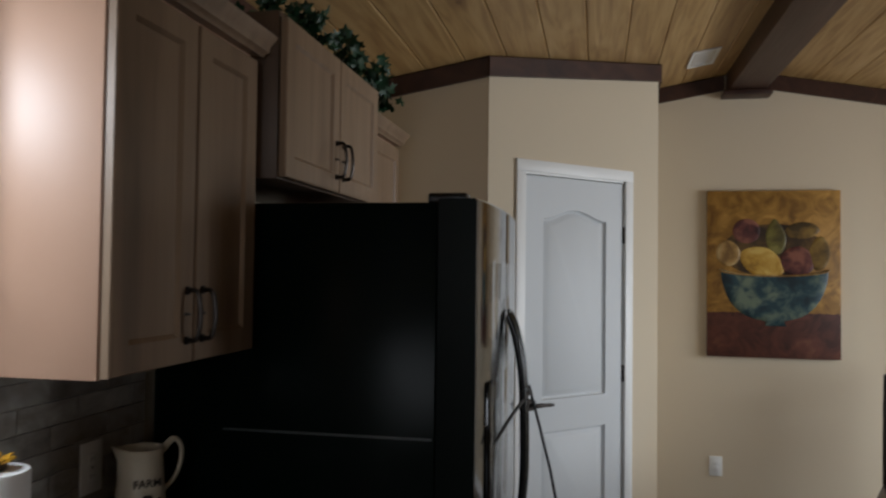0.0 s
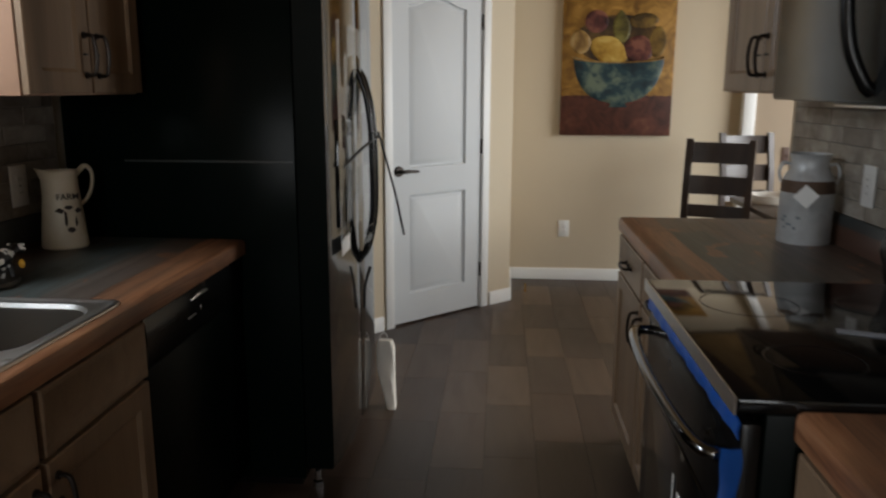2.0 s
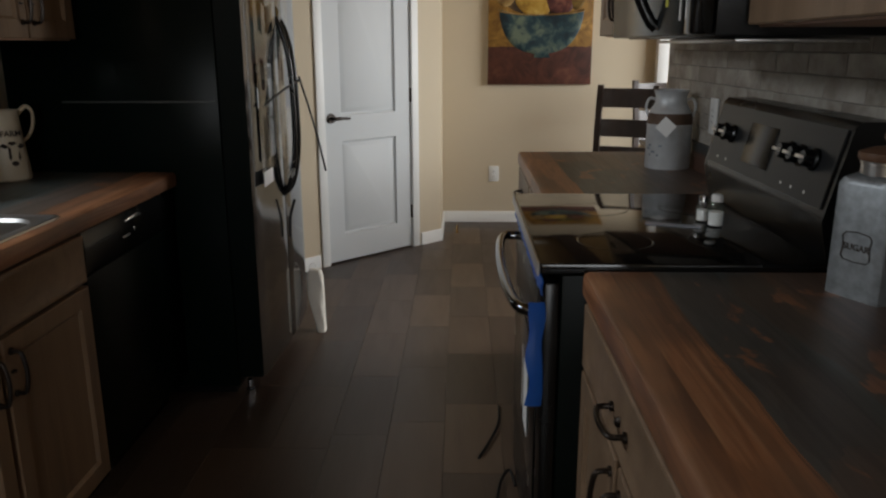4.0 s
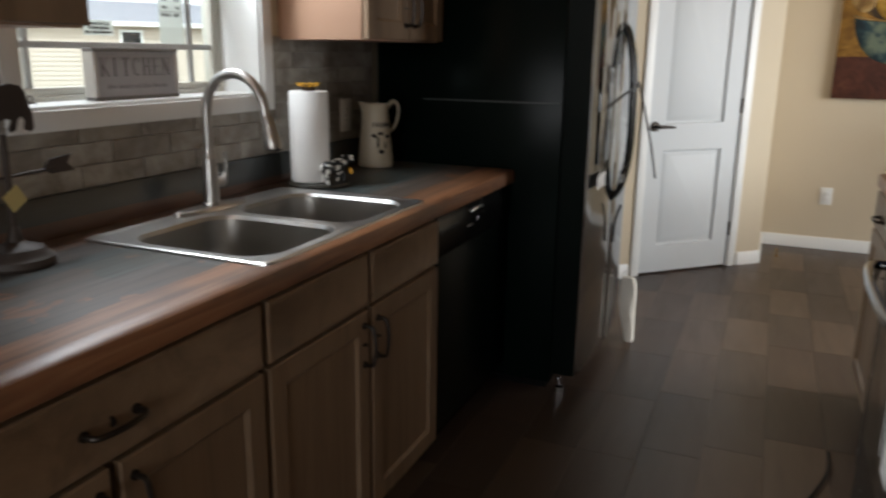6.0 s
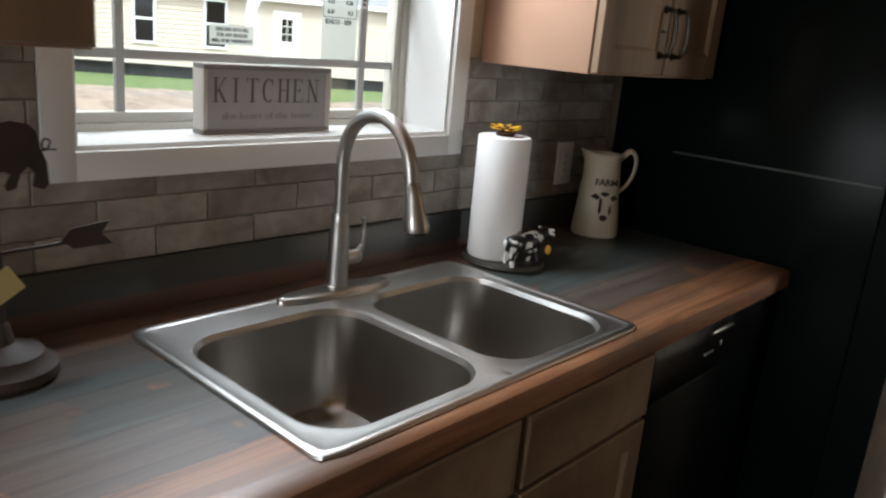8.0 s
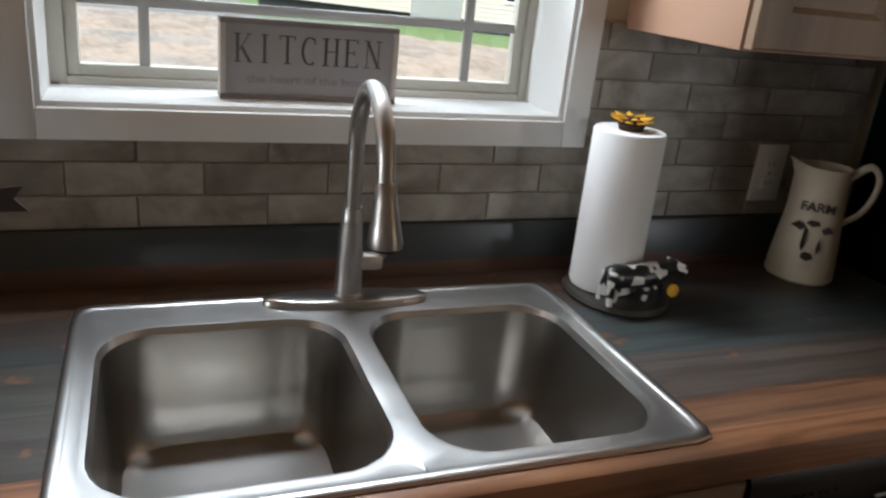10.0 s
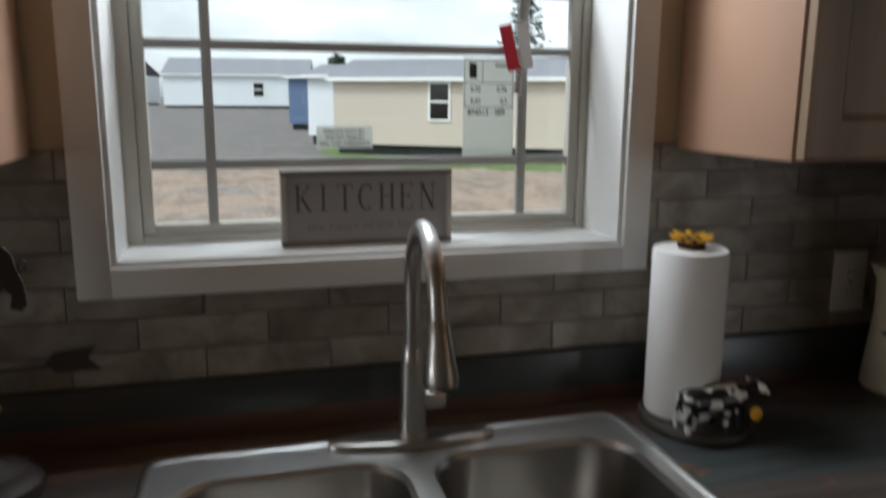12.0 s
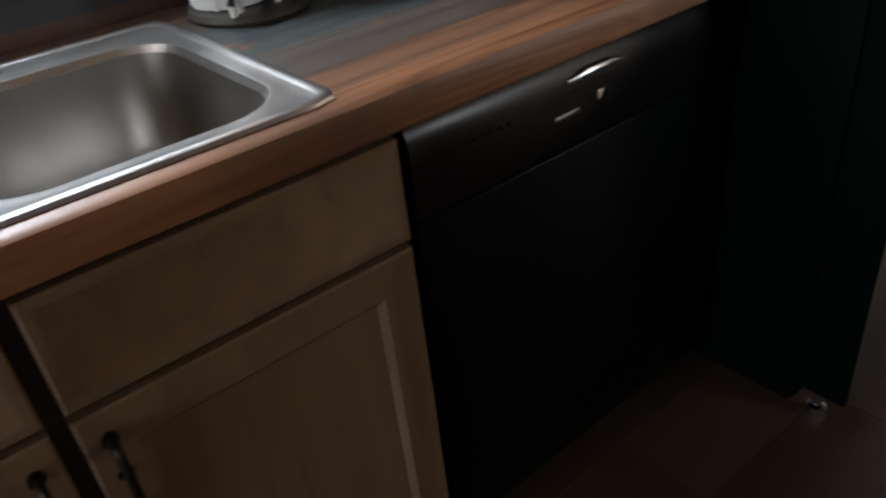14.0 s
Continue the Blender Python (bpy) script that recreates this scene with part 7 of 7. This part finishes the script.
def chair(x, y, rz, group="dining chairs"):
    ob = thing("dining_chair", x, y, 0, "dark brown ladder-back wooden dining chair past the counter", "chair", rz, group)
    w, d, sh, H = 0.37, 0.40, 0.60, 1.11
    for i, (px, py) in enumerate(((-w / 2, 0), (w / 2 - 0.035, 0))):
        bm = BM()
        rings = []
        for z, o in ((0, 0.035), (sh, 0.0), (0.85, -0.012), (H, -0.055)):
            rings.append([(px, py + o, z), (px + 0.035, py + o, z), (px + 0.035, py + o + 0.028, z), (px, py + o + 0.028, z)])
        rings = [[(a, -b, c) for a, b, c in r] for r in rings]
        loops(bm, rings)
        part("back_post", bm, CHAIRWOOD, ob, "tapered back post")
    for za, zb, o in ((0.975, 1.09, 0.040), (0.80, 0.905, 0.010), (0.67, 0.74, 0.0)):
        bm = BM()
        rings = []
        for k in range(9):
            u = k / 8
            xx = -w / 2 + 0.034 + (w - 0.068) * u
            bow = 0.018 * math.sin(math.pi * u)
            yy = o + bow
            rings.append([(xx, yy - 0.004, za), (xx, yy + 0.012, za), (xx, yy + 0.012 + 0.012, zb), (xx, yy + 0.008, zb)])
        loops(bm, rings)
        part("back_slat", bm, CHAIRWOOD, ob, "wide curved back slat")
    bm = BM()
    box(bm, -w / 2, -d, sh - 0.02, w / 2, -0.002, sh + 0.015, 0.008)
    part("seat", bm, CHAIRWOOD, ob)
    for px in (-w / 2 + 0.005, w / 2 - 0.042):
        bm = BM()
        box(bm, px, -d + 0.01, 0, px + 0.037, -d + 0.047, sh - 0.02, 0.003)
        part("front_leg", bm, CHAIRWOOD, ob)
        bm = BM()
        box(bm, px + 0.008, -d + 0.05, 0.2, px + 0.028, -0.03, 0.225, 0.002)
        part("side_rail", bm, CHAIRWOOD, ob)
    bm = BM()
    box(bm, -w / 2 + 0.045, -d + 0.018, 0.14, w / 2 - 0.045, -d + 0.038, 0.165, 0.002)
    part("stretcher", bm, CHAIRWOOD, ob)


def table():
    ob = thing("dining_table", 3.40, 5.22, 0, "dark wooden counter-height dining table past the partition", "table")
    bm = BM()
    box(bm, -0.42, -0.38, 0.725, 0.42, 0.38, 0.755, 0.006)
    part("tabletop", bm, CHAIRWOOD, ob)
    bm = BM()
    lathe(bm, [(0.26, 0.0), (0.26, 0.02), (0.10, 0.05), (0.06, 0.12), (0.055, 0.60), (0.10, 0.70), (0.16, 0.725)], 28)
    part("pedestal", bm, CHAIRWOOD, ob, "turned dark pedestal")
    ob = thing("woven_tray", 3.16, 5.40, 0.755, "low white woven tray on the dining table", "tray")
    white = plain("white_wicker", (0.66, 0.63, 0.58), 0.6)
    for k in range(3):
        bm = BM()
        pts = [(0.15 * math.cos(t), 0.12 * math.sin(t), 0.012 + 0.013 * k + 0.003 * math.sin(9 * t)) for t in [2 * math.pi * i / 48 for i in range(49)]]
        tube(bm, pts, 0.006, 6)
        part("cane", bm, white, ob, "white woven cane")
    bm = BM()
    lathe(bm, [(0.14, 0.0), (0.14, 0.008)], 32, sx=1.05)
    part("bottom", bm, white, ob)


def dining_window():
    for nm, m, w, h in (("window_2", pose(5.6, 4.85, 0.9, 0, 0, -90), 2.2, 1.2), ("window_3", pose(1.5, -3.0, 0.9, 0, 0, 180), 1.6, 1.2)):
        win = new(nm)
        win.matrix_world = m
        tagged(win, "white framed window", "", "", "structure")
        c = 0.085
        for b in ((-w / 2 - c, -0.016, -c, -w / 2, 0, h + c), (w / 2, -0.016, -c, w / 2 + c, 0, h + c), (-w / 2, -0.016, h, w / 2, 0, h + c), (-w / 2, -0.016, -c, w / 2, 0, 0)):
            bm = BM()
            box(bm, *b, 0.003)
            part("casing", bm, WHITE, win, "white painted casing")
        bm = BM()
        for b in ((-w / 2, 0.085, 0, -w / 2 + 0.04, 0.11, h), (w / 2 - 0.04, 0.085, 0, w / 2, 0.11, h), (-w / 2 + 0.04, 0.085, 0, w / 2 - 0.04, 0.11, 0.04), (-w / 2 + 0.04, 0.085, h - 0.04, w / 2 - 0.04, 0.11, h), (-w / 2 + 0.04, 0.087, h / 2 - 0.02, w / 2 - 0.04, 0.108, h / 2 + 0.02)):
            box(bm, *b)
        part("window_frame", bm, WHITE, win)


def door_stop():
    ob = thing("door_stop", 1.80, 6.14, 0.0, "small brass spring door stop on the floor", "door stop")
    bm = BM()
    lathe(bm, [(0.012, 0), (0.012, 0.006), (0.006, 0.01), (0.006, 0.045), (0.009, 0.048), (0.008, 0.056)], 14)
    part("post", bm, plain("brass", (0.55, 0.36, 0.12), 0.25, 1.0, bump=0), ob)


def ceiling_vent():
    x = 1.93
    slope = math.degrees(math.atan(SLOPE))
    ob = thing("ceiling_vent", x, 5.95, 0, "white slatted register in the board ceiling", "vent")
    ob.matrix_world = Matrix.Translation((x, 5.95, ceil_z(x) - 0.001)) @ pose(0, 0, 0, 0, -slope, 0)
    bm = BM()
    for b in ((-0.075, -0.16, -0.05 + 0.042, 0.075, -0.14, 0), (-0.075, 0.14, -0.008, 0.075, 0.16, 0), (-0.075, -0.14, -0.008, -0.058, 0.14, 0), (0.058, -0.14, -0.008, 0.075, 0.14, 0)):
        box(bm, *b)
    part("frame", bm, WHITE, ob)
    for k in range(7):
        bm = BM()
        xx = -0.05 + k * 0.0165
        box(bm, xx, -0.14, -0.006, xx + 0.011, 0.14, -0.003)
        part("slat", bm, WHITE, ob)


def ivy():
    ob = thing("ivy_garland", 0.50, 3.40, 2.245, "trailing green artificial ivy along the cabinet over the refrigerator", "plant")
    rnd = random.Random(11)
    bm = BM()
    path = smooth_path([(-0.08, 0.0, 0.02), (0.01, 0.15, 0.04), (-0.02, 0.30, 0.03), (0.03, 0.48, 0.045), (0.0, 0.62, 0.03), (0.04, 0.78, 0.03), (0.02, 0.92, 0.0), (0.03, 0.98, -0.05)], 6)
    tube(bm, path, 0.003, 6)
    part("stem", bm, GREEN, ob, "thin green stem")
    leafm = plain("dark_ivy_leaf", (0.012, 0.055, 0.02), 0.45, vary=0.5, size=25)
    lm = None
    shape = [(0, 0), (0.010, -0.012), (0.024, -0.006), (0.018, 0.008), (0.030, 0.022), (0.010, 0.024), (0.0, 0.045), (-0.010, 0.024), (-0.030, 0.022), (-0.018, 0.008), (-0.024, -0.006), (-0.010, -0.012)]
    bm = BM()
    vs = [bm.verts.new((x * 0.8, z * 0.8, -abs(x) * 0.35)) for x, z in shape]
    cen = bm.verts.new((0, 0.010, 0.003))
    for i in range(len(vs)):
        bm.faces.new((vs[i], vs[(i + 1) % len(vs)], cen))
    first = part("leaf", bm, leafm, ob, "lobed dark green leaf")
    first.location = path[3]
    for k in range(210):
        p = path[rnd.randrange(len(path))]
        o = new("leaf", first.data)
        o.parent = ob
        tagged(o, "lobed dark green leaf")
        o.matrix_basis = Matrix.Translation(p + Vector((rnd.gauss(0.01, 0.022), rnd.gauss(0, 0.03), rnd.gauss(0.005, 0.022)))) @ pose(0, 0, 0, rnd.uniform(20, 130), rnd.uniform(-60, 60), rnd.uniform(0, 360)) @ Matrix.Scale(rnd.uniform(0.7, 1.25), 4)


painting()
chair(2.82, 5.30, -24)
chair(3.20, 6.02, 14)
table()
dining_window()
door_stop()
ceiling_vent()
ivy()


# ---- surfaces in pieces: wall tiles and floor planks ----
def brick_data(name, ly, lz, depth, mat, axis="x"):
    bm = BM()
    e = 0.0015
    loops(bm, [[(0, 0, 0), (0, ly, 0), (0, ly, lz), (0, 0, lz)], [(depth - e, 0, 0), (depth - e, ly, 0), (depth - e, ly, lz), (depth - e, 0, lz)], [(depth, e, e), (depth, ly - e, e), (depth, ly - e, lz - e), (depth, e, lz - e)]], False, True)
    bmesh.ops.recalc_face_normals(bm, faces=bm.faces)
    me = bpy.data.meshes.new(name)
    bm.to_mesh(me)
    bm.free()
    me.materials.append(mat)
    return me


def tile_wall(name, label, x, sign, ya, yb, z0, z1, holes):
    wall = new(name)
    tagged(wall, label, "", "", "structure")
    bm = BM()
    pts = sorted({ya, yb, *[h[0] for h in holes], *[h[1] for h in holes]})
    for a, b in zip(pts, pts[1:]):
        if any(h[0] <= a and b <= h[1] for h in holes):
            top = min(h[2] for h in holes if h[0] <= a and b <= h[1])
        else:
            top = z1
        box(bm, x, a, z0, x + sign * 0.004, b, top)
    part("grout", bm, GROUT, wall, "grey grout bed")
    L, Hh, g = 0.2, 0.054, 0.002
    cache = {}
    row = 0
    z = z0
    while z < z1 - 0.01:
        hz = min(Hh, z1 - z)
        y = ya - (0.1 if row % 2 else 0.0) - 0.032
        while y < yb:
            a, b = max(y, ya), min(y + L, yb)
            segs = [(a, b)]
            for h0, h1, hb in holes:
                if z + hz * 0.5 > hb:
                    segs = [s for a2, b2 in segs for s in ((a2, min(b2, h0)), (max(a2, h1), b2)) if s[1] - s[0] > 0.012]
            top = hz
            for a2, b2 in segs:
                if b2 - a2 < 0.012:
                    continue
                key = (round(b2 - a2, 3), round(top, 3))
                if key not in cache:
                    cache[key] = brick_data("tile", key[0] - g, key[1] - g, 0.0075, TILE)
                ob = new("tile", cache[key])
                ob.parent = wall
                off = random.uniform(0, 0.0012)
                if sign > 0:
                    ob.matrix_basis = Matrix.Translation((x + 0.001 + off, a2 + g / 2, z + g / 2))
                else:
                    ob.matrix_basis = Matrix.Translation((x - 0.001 - off, b2 - g / 2, z + g / 2)) @ pose(0, 0, 0, 0, 0, 180)
            y += L
        z += Hh
        row += 1


def floor_planks():
    par = new("floor_planks")
    tagged(par, "dark brown and grey wood-look vinyl planks", "", "", "structure")
    W, L = 0.20, 0.50
    rnd = random.Random(3)
    data = {}
    for i in range(int(5.5 / W) + 1):
        x = WX + i * W
        y = -2.95 - rnd.choice((0.1, 0.25, 0.4, 0.5))
        while y < 6.48:
            a, b = max(y, -2.95), min(y + L, 6.49)
            x1 = min(x + W, 5.58)
            if b - a > 0.03 and x1 - x > 0.03 and a < 6.4:
                key = (round(x1 - x, 3), round(b - a, 3))
                if key not in data:
                    bm = BM()
                    w, l = key[0] - 0.0012, key[1] - 0.0012
                    e = 0.0004
                    loops(bm, [[(0, 0, -0.005), (w, 0, -0.005), (w, l, -0.005), (0, l, -0.005)], [(0, 0, -e), (w, 0, -e), (w, l, -e), (0, l, -e)], [(e, e, 0), (w - e, e, 0), (w - e, l - e, 0), (e, l - e, 0)]], False, True)
                    me = bpy.data.meshes.new("plank")
                    bm.to_mesh(me)
                    bm.free()
                    me.materials.append(PLANK)
                    data[key] = me
                ob = new("plank", data[key])
                ob.parent = par
                ob.location = (x + 0.0006, a + 0.0006, 0)
            y += L


tile_wall("backsplash_west", "weathered grey-brown brick-look tile backsplash by the window", WX, 1, 0.10, 3.33, 0.998, 1.37, [(1.685, 2.650, 1.140)])
tile_wall("backsplash_east", "weathered grey-brown brick-look tile backsplash behind the range", EX, -1, -0.30, 3.886, 0.998, 1.37, [])
floor_planks()
